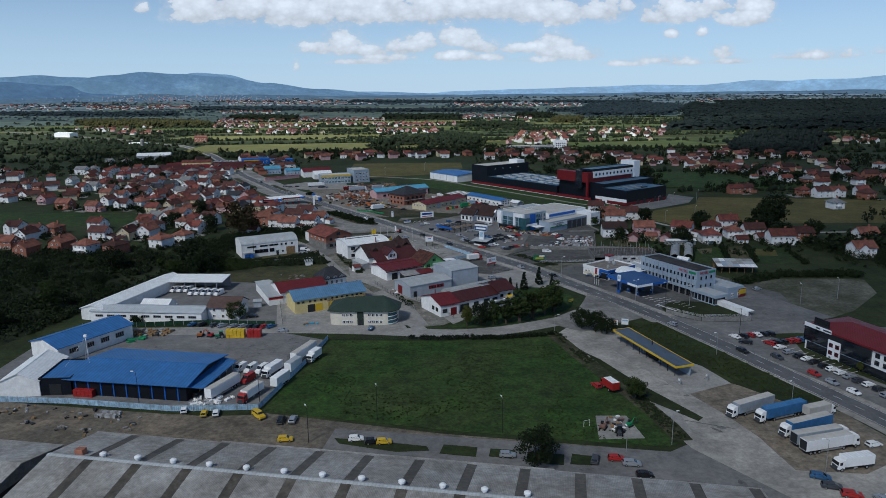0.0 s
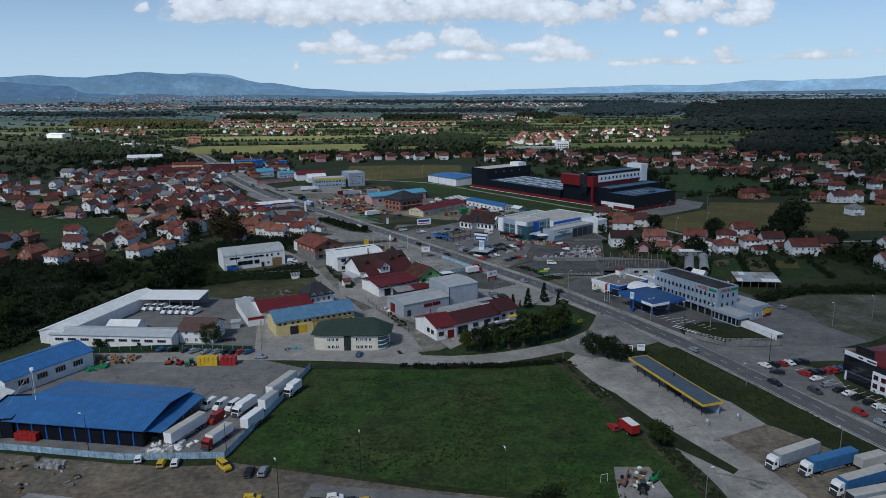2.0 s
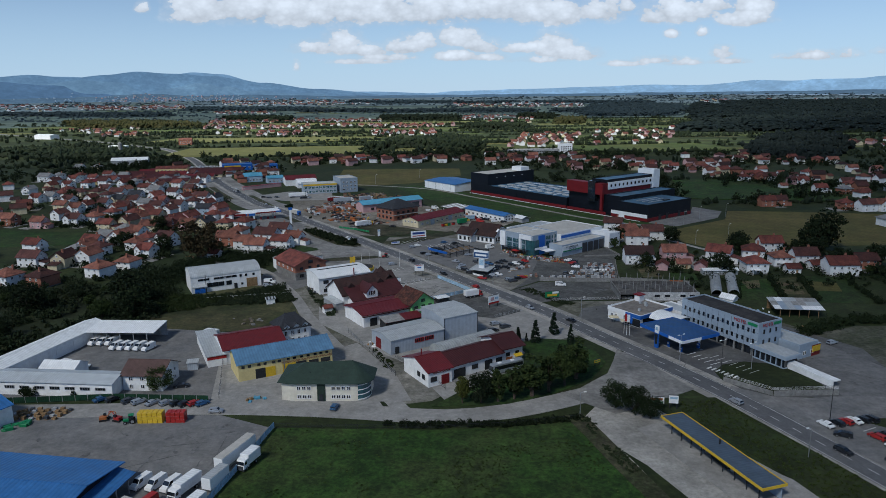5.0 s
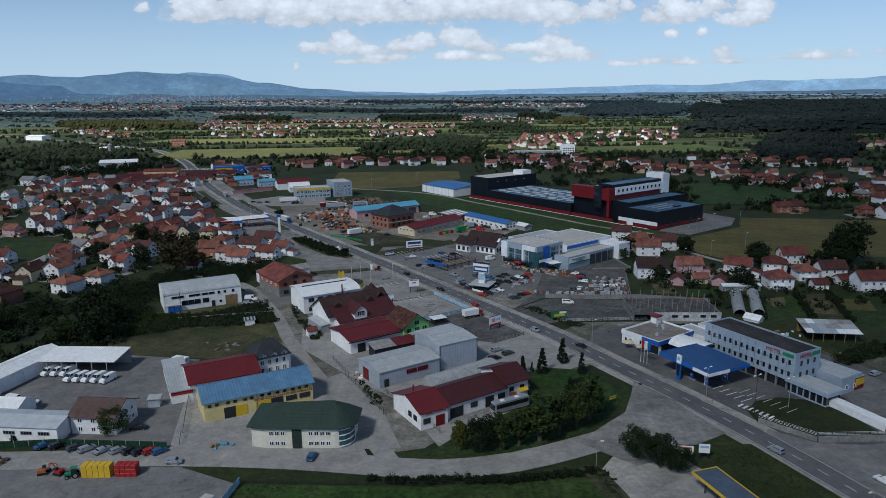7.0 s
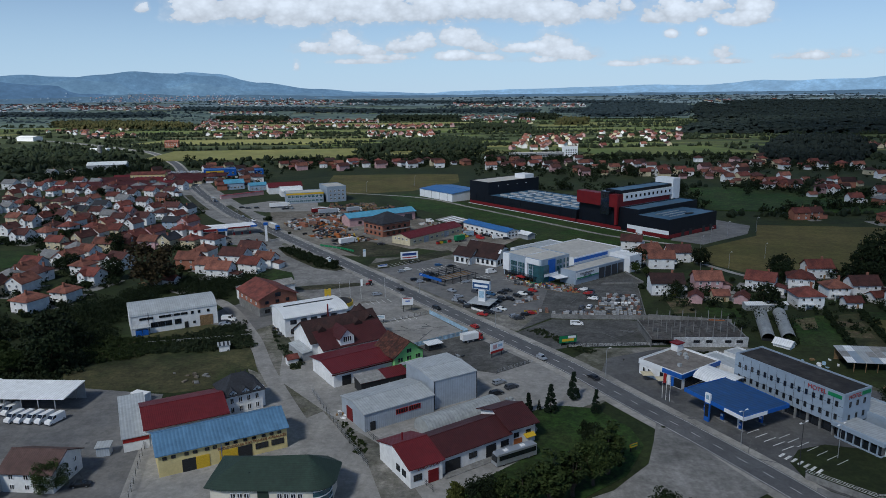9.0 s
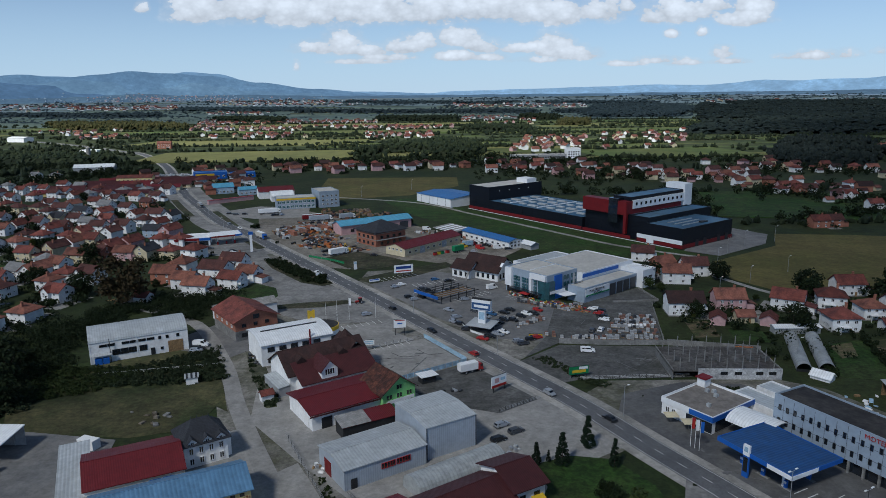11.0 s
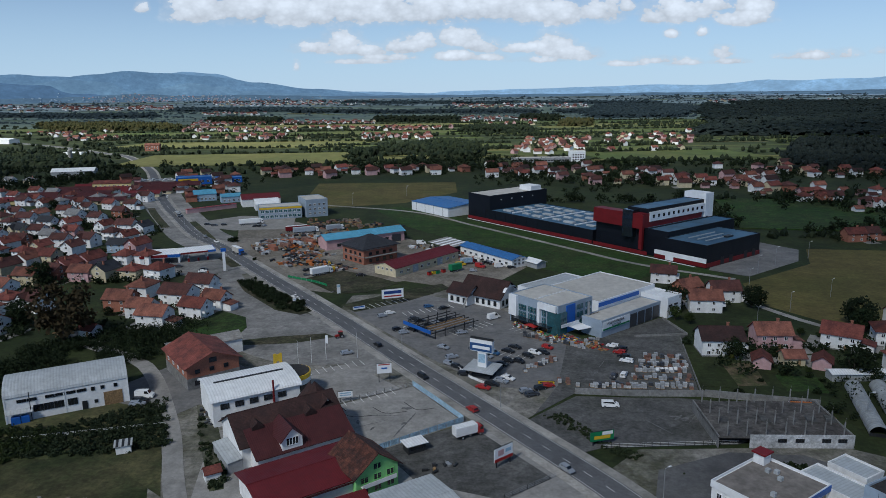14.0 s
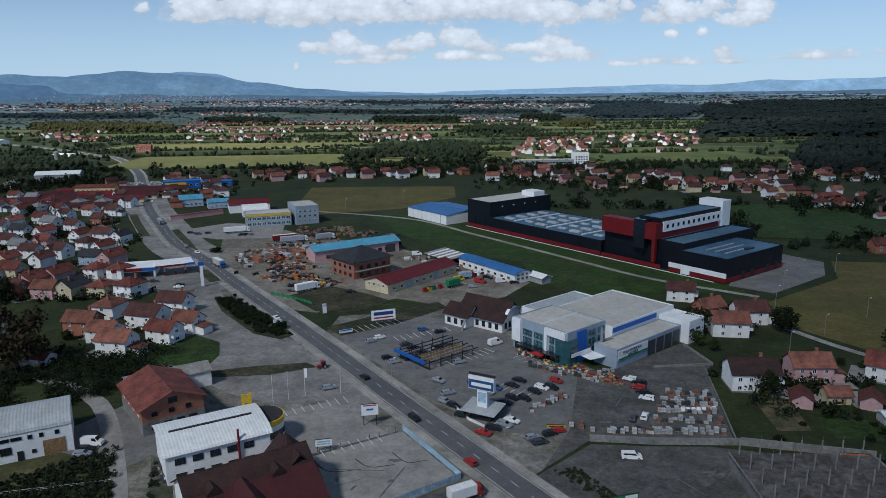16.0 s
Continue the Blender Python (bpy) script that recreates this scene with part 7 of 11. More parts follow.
# round-arched restaurant beside the store
b = hall("arched_restaurant", 30.5, 488.5, -38, 20, 13, 5.2, 10.6, WHITE, DARKBROWN, "white restaurant with steep dark brown roof and arched gable", 1.2)
windows(b, "f", 20, 13, row(6, 18), 1.0, 1.4, 2.2, DARKSTEEL, GLASS, 1)
windows(b, "r", 20, 13, row(4, 11), 1.0, 1.4, 2.4, DARKSTEEL, GLASS, 1)
part("arch_trim", Shape().arch(9.9, 11.2, -5.2, 5.2, 5.2, 4.0, 12, 0.5), SIGNALWHITE, b, "white arch over the gable")
b = hall("black_roofed_house", 20.0, 489.5, -40, 11, 9, 4.8, 8.0, WHITE, DARKBROWN, "smaller white wing with dark brown roof", 0.8)
windows(b, "f", 11, 9, row(3, 10), 1.0, 1.6, 2.2, DARKSTEEL, GLASS, 1)
part("arch_ramp", Shape().arch(5.0, 6.0, -7.5, 2.5, 0.0, 5.0, 12, 0.6), CEMENT, b, "concrete entrance arch")
# concrete ruin
r = thing("concrete_ruin", 97.5, 370.0, -2, "unfinished concrete slab with bare columns", "ruin")
part("slab", Shape().box(-17, 17, -10, 11, 2.6, 3.0), DARKSLAB, r)
part("front_wall", Shape().box(-9, 17, -10.2, -9.9, 0, 3.6), PALLETWHITE, r, "pale block front wall")
part("side_wall", Shape().box(16.8, 17.1, -10, 11, 0, 3.4), CEMENT, r)
part("side_wall", Shape().box(-17, -16.7, -10, 11, 0, 3.4), CEMENT, r)
for u in row(7, 34):
    for v in (-9.4, -3, 3.6, 10.3):
        part("column", Shape().box(u - 0.13, u + 0.13, v - 0.13, v + 0.13, 3.0, 6.9).rod((u, v, 6.8), (u + 0.1, v, 7.9), 0.03, n=4), CEMENT, r)
for k, u in enumerate((-14, -3, 9, 14)):
    part("rubble", Shape().prism([(u, -2), (u + 2.4, -2.6), (u + 3.1, 0.4), (u + 0.8, 1.6)], 3.0, 3.3 + 0.1 * k), DARKGRAVEL, r)
windows(r, "f", 34, 20.4, [-1, 3.4, 10, 14], 1.6, 2.2, 1.0, DARKSTEEL, GLASS, 2)
# polytunnels, sheds
for x in (129.3, 136.8):
    g = thing("polytunnel", x, 380.2, 71, "white film-covered greenhouse tunnel", "greenhouse", "greenhouse tunnels")
    part("cover", Shape().arch(-16, 16, -2.4, 2.4, 0.5, 2.4, 12, 0.06), PLASTICFILM, g)
    for u in row(12, 32):
        part("hoop", Shape().arch(u - 0.06, u + 0.06, -2.45, 2.45, 0.5, 2.48, 12, 0.1), STEEL, g)
    part("end_wall", Shape().prism([(-2.3, 0), (2.3, 0), (2.3, 0.2), (-2.3, 0.2)], 0.0, 0.9), DARKSTEEL, g, at=pose(-15.9, 0, 0, 0, 0, 90))
b = hall("little_tunnel", 127.0, 359.5, -50, 6, 4, 1.2, 2.6, WHITESHEET, WHITESHEET, "small white gabled shelter")
b = hall("long_greenhouse", 139.5, 402.5, 0, 17, 4, 2.4, 3.0, PLASTICFILM, WHITESHEET, "low white film-covered greenhouse")
b = thing("patched_shed", 146.0, 340.5, -8, "open shed with patchwork sheet roof", "shed")
part("roof", Shape().slab((-9.5, -6, 3.4), (9.5, -6, 3.4), (9.5, 6, 4.8), (-9.5, 6, 4.8), 0.12), SHEET, b)
shed_dice = random.Random(4)
for i in range(7):
    for j in range(3):
        u, v = -9.4 + 2.7 * i, -5.9 + 4 * j
        z = 3.43 + (v + 6) * 1.4 / 12
        part("roof_sheet", Shape().slab((u, v, z), (u + 2.6, v, z), (u + 2.6, v + 3.9, z + 0.455), (u, v + 3.9, z + 0.455), 0.02), shed_dice.choice([SHEET, WHITESHEET, OLDSHEET, PANELGREY]), b)
for u in row(5, 18):
    part("post", Shape().box(u - 0.1, u + 0.1, -5.6, -5.4, 0, 3.3), WOOD, b)
part("back_wall", Shape().box(-9, 9, 5.5, 5.7, 0, 4.5), WOOD, b)
b = hall("service_block", 97.5, 337.5, -60, 14, 8, 3.6, 3.6, WHITE, PALESHEET, "low white service block with flat white roof", kind="flat")
b = hall("service_block", 106, 345, -60, 9, 7, 3.0, 3.0, WHITE, PALESHEET, "small white service block behind the motel", kind="flat")
for x, y in ((73.0, 202.9), (82.7, 206.0)):
    p = thing("fuel_pump", x, y, -72, "old grey pump on the concrete platform", "fuel pump", "fuel pumps", 0.17)
    part("island", Shape().soft(-0.9, 0.9, -0.45, 0.45, 0, 0.16, 0.04), CEMENT, p)
    part("cabinet", Shape().soft(-0.45, 0.45, -0.28, 0.28, 0.16, 1.9, 0.06), PALLETGREY, p)
    part("panel", Shape().box(-0.35, 0.35, -0.32, -0.28, 1.1, 1.7), WHITEPAINT, p)
# ---- family houses ----
# houses west of the main road
house(-169, 412, -112, ORANGE, WHITE, 'L')
house(-161, 426, -107, ORANGE, WHITE, 'M')
house(-163, 455, -20, RED, WHITE, 'M')
house(-203, 467, -106, ORANGE, WHITE, 'M')
house(-194, 492, -106, ORANGE, WHITE, 'L')
house(-191, 509, -25, ORANGE, WHITE, 'M')
house(-204, 495, -26, GREY, WHITE, 'M')
house(-255, 555, -13, BROWN, WHITE, 'L')
house(-244, 562, -22, ORANGE, WHITE, 'L')
house(-212, 545, -112, BROWN, CREAM, 'L')
house(-191, 528, -10, ORANGE, CREAM, 'M')
house(-203, 568, -18, RED, CREAM, 'L')
house(-181, 546, -103, RED, PINK, 'L')
house(-175, 558, -108, RED, PINK, 'L')
house(-156, 534, -106, BLACK, CREAM, 'L')
house(-183, 536, -24, BROWN, BRICK, 'M')
house(-223, 535, -16, RED, CREAM, 'M')
house(-241, 583, -12, RED, WHITE, 'M')
house(-298, 620, -18, ORANGE, CREAM, 'M')
house(-277, 619, -104, RED, WHITE, 'M')
house(-269, 627, -15, BROWN, WHITE, 'L')
house(-263, 645, -25, BLACK, CREAM, 'L')
house(-246, 615, -14, BROWN, BRICK, 'M')
house(-251, 644, -17, BROWN, WHITE, 'M')
house(-234, 627, -21, GREY, WHITE, 'M')
house(-243, 669, -116, RED, WHITE, 'M')
house(-227, 640, -12, RED, PINK, 'M')
house(-203, 612, -18, BROWN, WHITE, 'L')
house(-199, 656, -12, BROWN, WHITE, 'L')
house(-186, 651, -105, BLACK, WHITE, 'M')
house(-177, 596, -11, BLACK, BLUEISH, 'M')
house(-165, 593, -110, RED, PINK, 'L')
house(-319, 690, -13, BROWN, CREAM, 'L')
house(-304, 692, -19, BROWN, CREAM, 'L')
house(-284, 688, -11, BROWN, WHITE, 'L')
house(-262, 675, -12, BLACK, WHITE, 'M')
house(-255, 699, -24, GREY, WHITE, 'L')
house(-235, 690, -24, BROWN, WHITE, 'M')
house(-229, 714, -23, BROWN, BRICK, 'M')
house(-333, 687, -11, RED, WHITE, 'M')
house(-361, 752, -19, RED, WHITE, 'M')
house(-387, 827, -16, RED, WHITE, 'M')
house(-362, 805, -21, RED, WHITE, 'M')
house(-360, 835, -18, RED, WHITE, 'M')
house(-310, 759, -110, RED, WHITE, 'M')
house(-302, 767, -20, GREY, WHITE, 'M')
house(-283, 762, -17, RED, WHITE, 'M')
house(-281, 789, -107, GREY, WHITE, 'M')
house(-262, 791, -102, GREY, WHITE, 'M')
house(-242, 790, -15, BROWN, WHITE, 'L')
house(-411, 829, -11, GREY, WHITE, 'M')
house(-415, 810, -12, GREY, WHITE, 'X')
house(-432, 915, -10, GREY, WHITE, 'M')
house(-410, 913, -15, GREY, CREAM, 'M')
house(-130, 535, -23, RED, WHITE, 'L')
house(-125, 504, -102, ORANGE, WHITE, 'L')
house(-126, 484, -11, ORANGE, BRICK, 'L')
house(-143, 535, -102, RED, CREAM, 'M')
house(-104, 491, -17, BROWN, WHITE, 'X')
house(-100, 509, -15, BROWN, WHITE, 'L')
house(-86, 485, -23, ORANGE, WHITE, 'M')
house(-103, 462, -13, ORANGE, WHITE, 'L')
house(-91, 474, -21, RED, WHITE, 'M')
house(-163, 485, -25, BROWN, WHITE, 'L')
house(-223, 580, -25, RED, WHITE, 'M')
house(-280, 607, -13, ORANGE, WHITE, 'M')
house(-252, 586, -109, BROWN, WHITE, 'M')
house(-247, 605, -114, RED, WHITE, 'M')
house(-221, 593, -104, RED, CREAM, 'M')
house(-220, 613, -12, BROWN, WHITE, 'M')
house(-198, 633, -16, BROWN, WHITE, 'M')
house(-183, 621, -115, RED, WHITE, 'M')
house(-308, 651, -21, BROWN, WHITE, 'M')
house(-292, 656, -102, RED, WHITE, 'M')
house(-309, 717, -10, BROWN, WHITE, 'M')
house(-286, 708, -108, ORANGE, WHITE, 'M')
house(-274, 722, -10, RED, WHITE, 'M')
house(-264, 736, -21, BROWN, WHITE, 'M')
house(-254, 752, -25, RED, WHITE, 'M')
house(-236, 750, -16, BROWN, WHITE, 'M')
house(-353, 706, -25, BROWN, WHITE, 'M')
house(-341, 712, -113, RED, CREAM, 'M')
house(-346, 759, -19, RED, WHITE, 'M')
house(-337, 775, -16, BROWN, WHITE, 'M')
house(-331, 784, -24, RED, WHITE, 'M')
house(-310, 801, -25, RED, WHITE, 'M')
house(-287, 828, -12, RED, WHITE, 'M')
house(-269, 837, -21, BROWN, WHITE, 'M')
house(-337, 822, -11, GREY, WHITE, 'M')
house(-379, 797, -12, RED, WHITE, 'M')
house(-390, 780, -110, BROWN, WHITE, 'M')
house(-161, 568, -19, RED, WHITE, 'M')
house(-149, 567, -108, RED, WHITE, 'M')
house(-113, 474, -16, ORANGE, WHITE, 'M')
house(-203, 455, -17, GREY, WHITE, 'M')
house(-193, 462, -16, BROWN, WHITE, 'M')
house(-189, 441, -101, ORANGE, WHITE, 'L')
house(-177, 474, -109, ORANGE, WHITE, 'M')
house(-176, 488, -104, RED, WHITE, 'M')
house(-202, 517, -22, GREY, WHITE, 'M')
house(-167, 533, -10, ORANGE, PINK, 'M')
house(-124, 452, -18, RED, WHITE, 'S')
house(-278, 579, -109, BROWN, WHITE, 'M')
house(-206, 481, -17, RED, WHITE, 'M')
house(-287, 674, -16, BROWN, WHITE, 'M')
house(-374, 745, -106, RED, CREAM, 'M')
house(-214, 657, -106, RED, WHITE, 'M')
house(-202, 592, -109, BROWN, WHITE, 'M')
house(-211, 562, -105, ORANGE, WHITE, 'M')
house(-334, 671, -20, GREY, WHITE, 'M')
# houses at the edge of the thicket and along the green meadow
house(-239, 393, -102, ORANGE, BRICK, 'L')
house(-226, 407, -101, ORANGE, BRICK, 'L')
house(-207, 398, -23, ORANGE, WHITE, 'L')
house(-189, 396, -112, BROWN, BRICK, 'L')
house(-217, 436, -12, BROWN, WHITE, 'L')
house(-199, 435, -98, BROWN, CREAM, 'L')
house(-236, 472, -19, RED, WHITE, 'M')
house(-265, 449, -16, BROWN, WHITE, 'M')
house(-284, 459, -14, BROWN, WHITE, 'L')
house(-261, 413, -18, ORANGE, BRICK, 'M')
house(-257, 456, -17, ORANGE, BRICK, 'M')
house(-263, 436, -108, BROWN, WHITE, 'M')
house(-303, 558, -17, ORANGE, BRICK, 'L')
house(-335, 589, -103, RED, PINK, 'L')
house(-275, 547, -18, ORANGE, PINK, 'M')
house(-368, 617, -107, RED, WHITE, 'M')
house(-408, 665, -11, BROWN, BRICK, 'M')
house(-387, 670, -23, BROWN, BRICK, 'M')
house(-409, 687, -14, ORANGE, WHITE, 'M')
house(-378, 715, -101, GREY, WHITE, 'M')
house(-342, 664, -18, RED, WHITE, 'M')
house(-506, 814, -100, ORANGE, WHITE, 'M')
house(-374, 600, -109, RED, WHITE, 'M')
# houses east of the main road
house(115, 518, -20, BROWN, WHITE, 'M')
house(131, 487, 0, BROWN, WHITE, 'L')
house(118, 474, -8, ORANGE, WHITE, 'L')
house(106, 427, -4, DARKBROWN, WHITE, 'X')
house(115, 414, 70, RED, PINK, 'S')
house(126, 432, -3, ORANGE, PINK, 'L')
house(126, 416, -3, ORANGE, CREAM, 'S')
house(134, 412, 60, RED, PINK, 'S')
house(150, 430, -35, RED, WHITE, 'L')
house(169, 433, -20, RED, WHITE, 'L')
house(186, 451, 0, RED, WHITE, 'L')
house(177, 419, -3, ORANGE, WHITE, 'M')
house(158, 406, -2, RED, WHITE, 'L')
house(190, 421, 0, BROWN, WHITE, 'L')
house(176, 404, 0, RED, WHITE, 'S')
house(118, 494, 25, ORANGE, BRICK, 'M')
house(191, 411, 10, RED, WHITE, 'S')
house(197, 400, -2, RED, WHITE, 'X')
house(215, 411, 1, BROWN, BRICK, 'M')
house(225, 367, 4, ORANGE, WHITE, 'L')
house(249, 404, 7, ORANGE, WHITE, 'L')
house(253, 602, 3, RED, BRICK, 'M')
house(263, 604, 3, BROWN, BRICK, 'M')
house(304, 586, 4, RED, BRICK, 'M')
house(314, 576, 9, BROWN, WHITE, 'L')
house(327, 577, 1, ORANGE, WHITE, 'L')
house(328, 667, 3, RED, WHITE, 'M')
house(344, 658, 10, GREY, BRICK, 'M')
house(366, 688, 4, RED, WHITE, 'M')
house(337, 716, 2, RED, WHITE, 'M')
house(374, 779, 0, RED, WHITE, 'M')
house(312, 699, 5, ORANGE, WHITE, 'S')
house(312, 746, 1, RED, BRICK, 'M')
house(297, 747, 9, RED, WHITE, 'M')
house(346, 636, 9, RED, WHITE, 'M')
house(386, 647, 1, BROWN, WHITE, 'M')
house(352, 584, 2, RED, WHITE, 'M')
house(344, 563, 9, BROWN, BRICK, 'L')
house(295, 520, 7, GREY, WHITE, 'M')

# ---- unseen clouds before the sun, added to shade the ground ----
def ball(cx, cy, cz, rx, ry, rz_, rough, seed, sub=3):
    bm = bmesh.new()
    bmesh.ops.create_icosphere(bm, subdivisions=sub, radius=1)
    v = []
    for p in bm.verts:
        k = 1 + rough * noise.noise(p.co * 2.3 + Vector((seed, seed * 0.7, 0)))
        v.append((cx + p.co.x * rx * k, cy + p.co.y * ry * k, cz + p.co.z * rz_ * k))
    f = [[q.index for q in face.verts] for face in bm.faces]
    bm.free()
    return v, f


def shading_cloud(gx, gy, rx, ry, clear, seed):
    """A thin cloud added out of view so that its shade falls round gx, gy."""
    height = 1500
    cx, cy = gx - 1449 * 0.574, gy - 1449 * 0.819
    s = Shape()
    s.add(*ball(cx, cy, height, rx, ry, 150, 0.35, seed, 5))
    m = bpy.data.materials.new("thin_cloud")
    m.use_nodes = True
    t = m.node_tree
    body = t.nodes["Principled BSDF"]
    body.inputs["Base Color"].default_value, body.inputs["Roughness"].default_value = (0.85, 0.86, 0.88, 1), 1.0
    thin = t.nodes.new("ShaderNodeBsdfTransparent")
    mix = t.nodes.new("ShaderNodeMixShader")
    mix.inputs[0].default_value = clear
    t.links.new(body.outputs[0], mix.inputs[1])
    t.links.new(thin.outputs[0], mix.inputs[2])
    t.links.new(mix.outputs[0], t.nodes["Material Output"].inputs[0])
    tagged(new("cloud", s.mesh("cloud", m)), "broad thin cloud out of view, added to shade the plain", "cloud", "", "structure")


shading_cloud(0, 330, 1250, 760, 0.66, 3)
shading_cloud(200, 3650, 4200, 1350, 0.74, 8)
# two more unseen ones, put in to darken the eastern side
shading_cloud(1150, 1350, 520, 620, 0.55, 5)
shading_cloud(560, 480, 420, 420, 0.78, 6)


# ---- hills on the horizon ----
def hills(name, radius, peaks, base, material_, label, rough=6.0, floor=40.0, seed=0.0):
    s = Shape()
    n, rows = 420, 12
    for i in range(n + 1):
        az = -62 + 124 * i / n
        h = base
        for (a0, h0), (a1, h1) in zip(peaks, peaks[1:]):
            if a0 <= az <= a1:
                u = (az - a0) / (a1 - a0)
                h = h0 + (h1 - h0) * u * u * (3 - 2 * u)
        h += rough * (noise.fractal(Vector((az * 0.35, seed, 0)), 1.0, 2.0, 5))
        for k in range(rows):
            t = k / (rows - 1)
            r = radius + (160 - 160 * t) * -1
            q = radians(az)
            wob = 5 * (1 - t) * noise.noise(Vector((az * 0.7, t * 4, seed + 3)))
            z = floor + (h - floor) * (t ** 0.8) + wob * t
            s.v.append((r * math.sin(q), r * math.cos(q), z))
    for i in range(n):
        for k in range(rows - 1):
            a = i * rows + k
            s.f.append((a, a + rows, a + rows + 1, a + 1))
    s.m = [0] * len(s.f)
    ob = setting(name, s, material_, label, "hills")
    for p in ob.data.polygons:
        p.use_smooth = True
    return ob


# Air haze painted on: bluish base colour plus emission, though hills give no light.
def painted_haze_material(name, colour, glow, strength):
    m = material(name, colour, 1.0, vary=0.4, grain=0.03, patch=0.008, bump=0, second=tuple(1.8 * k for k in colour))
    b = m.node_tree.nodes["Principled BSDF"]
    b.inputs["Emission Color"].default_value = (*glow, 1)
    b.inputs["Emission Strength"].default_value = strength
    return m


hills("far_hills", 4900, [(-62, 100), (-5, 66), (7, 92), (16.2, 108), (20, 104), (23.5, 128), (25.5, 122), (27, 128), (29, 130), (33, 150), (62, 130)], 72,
      painted_haze_material("hazy_far_hills", (0.06, 0.1, 0.14), (0.3, 0.47, 0.66), 0.62), "pale blue hills on the far horizon", 5)
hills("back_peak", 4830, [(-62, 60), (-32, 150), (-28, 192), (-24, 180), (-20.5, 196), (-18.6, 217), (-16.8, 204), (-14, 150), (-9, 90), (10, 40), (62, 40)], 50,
      painted_haze_material("hazy_back_peak", (0.05, 0.08, 0.11), (0.19, 0.32, 0.48), 0.66), "pale peak behind the mountain", 3, seed=31.0)
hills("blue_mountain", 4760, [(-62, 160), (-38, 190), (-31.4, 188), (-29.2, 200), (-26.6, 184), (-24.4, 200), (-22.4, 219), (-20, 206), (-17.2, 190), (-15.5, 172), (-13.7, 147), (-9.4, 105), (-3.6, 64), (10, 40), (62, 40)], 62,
      painted_haze_material("hazy_forest_mountain", (0.04, 0.065, 0.085), (0.135, 0.24, 0.375), 0.68), "hazy blue forested mountain", 4, seed=4.0)
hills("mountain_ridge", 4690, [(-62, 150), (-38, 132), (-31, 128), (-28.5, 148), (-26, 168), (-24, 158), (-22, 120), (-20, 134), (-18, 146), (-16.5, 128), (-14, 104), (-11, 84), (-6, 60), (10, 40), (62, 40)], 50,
      painted_haze_material("hazy_green_ridge", (0.045, 0.07, 0.085), (0.165, 0.29, 0.44), 0.6), "greenish ridge before the mountain", 7, seed=14.0)
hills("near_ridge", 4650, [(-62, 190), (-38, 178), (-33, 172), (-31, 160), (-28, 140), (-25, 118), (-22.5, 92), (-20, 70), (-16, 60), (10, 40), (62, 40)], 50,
      painted_haze_material("hazy_blue_ridge", (0.03, 0.05, 0.075), (0.1, 0.19, 0.32), 0.6), "dark blue wooded ridge", 5, seed=21.0)
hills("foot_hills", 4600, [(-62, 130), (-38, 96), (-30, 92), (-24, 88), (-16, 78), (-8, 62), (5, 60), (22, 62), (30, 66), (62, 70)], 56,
      painted_haze_material("hazy_foot_hills", (0.03, 0.05, 0.06), (0.13, 0.22, 0.34), 0.42), "low dark blue foothills", 4, seed=9.0)


# ---- far woods, hedges and villages ----
def leaf_cloud(centres, radius, per, size, seed, flat=0.8):
    """Many small leaf quads round each centre: arrays of corners and faces."""
    dice = np.random.RandomState(seed)
    n = len(centres) * per
    c = np.repeat(np.array(centres), per, 0)
    d = dice.normal(size=(n, 3))
    d /= np.linalg.norm(d, axis=1)[:, None]
    p = c + d * (radius * dice.uniform(0.35, 1.0, n) ** 0.6)[:, None] * [1, 1, flat]
    u = dice.normal(size=(n, 3))
    u /= np.linalg.norm(u, axis=1)[:, None]
    w = np.cross(u, dice.normal(size=(n, 3)))
    w /= np.linalg.norm(w, axis=1)[:, None]
    s = (size * dice.uniform(0.6, 1.3, n))[:, None]
    v = np.stack([p - u * s - w * s * 0.6, p + u * s - w * s * 0.6, p + u * s * 0.8 + w * s * 0.6, p - u * s * 0.8 + w * s * 0.6], 1).reshape(-1, 3)
    return v, np.arange(n * 4).reshape(-1, 4)


def raw_mesh(name, v, f, material_):
    me = bpy.data.meshes.new(name)
    me.from_pydata(np.asarray(v).tolist(), [], np.asarray(f).tolist())
    me.materials.append(material_)
    return me


def blob_template(seed, sub):
    v, f = ball(0, 0, 0.55, 0.5, 0.5, 0.5, 0.9, seed, sub)
    return np.array(v), np.array(f)


BLOBS = [blob_template(i * 3.1, 1) for i in range(6)]


def scatter_mesh(name, places, material_, label, category, each=2):
    """One mesh of many small crowns; places: rows of x, y, z, width, height."""
    dice = np.random.RandomState(3)
    vs, fs, k = [], [], 0
    for x, y, z, w, h in places:
        for part_ in range(each):
            v, f = BLOBS[dice.randint(6)]
            a = dice.uniform(0, 6.28)
            c, s_ = math.cos(a), math.sin(a)
            q = v * [w * dice.uniform(0.6, 1.0), w * dice.uniform(0.6, 1.0), h * dice.uniform(0.6, 1.05)]
            q = np.stack([q[:, 0] * c - q[:, 1] * s_, q[:, 0] * s_ + q[:, 1] * c, q[:, 2]], 1)
            vs.append(q + [x + dice.uniform(-0.5, 0.5) * w, y + dice.uniform(-0.5, 0.5) * w, z])
            fs.append(f + k)
            k += len(v)
    me = bpy.data.meshes.new(name)
    me.from_pydata(np.concatenate(vs).tolist(), [], np.concatenate(fs).tolist())
    me.materials.append(material_)
    return tagged(new(name, me), label, category, "", "stuff")


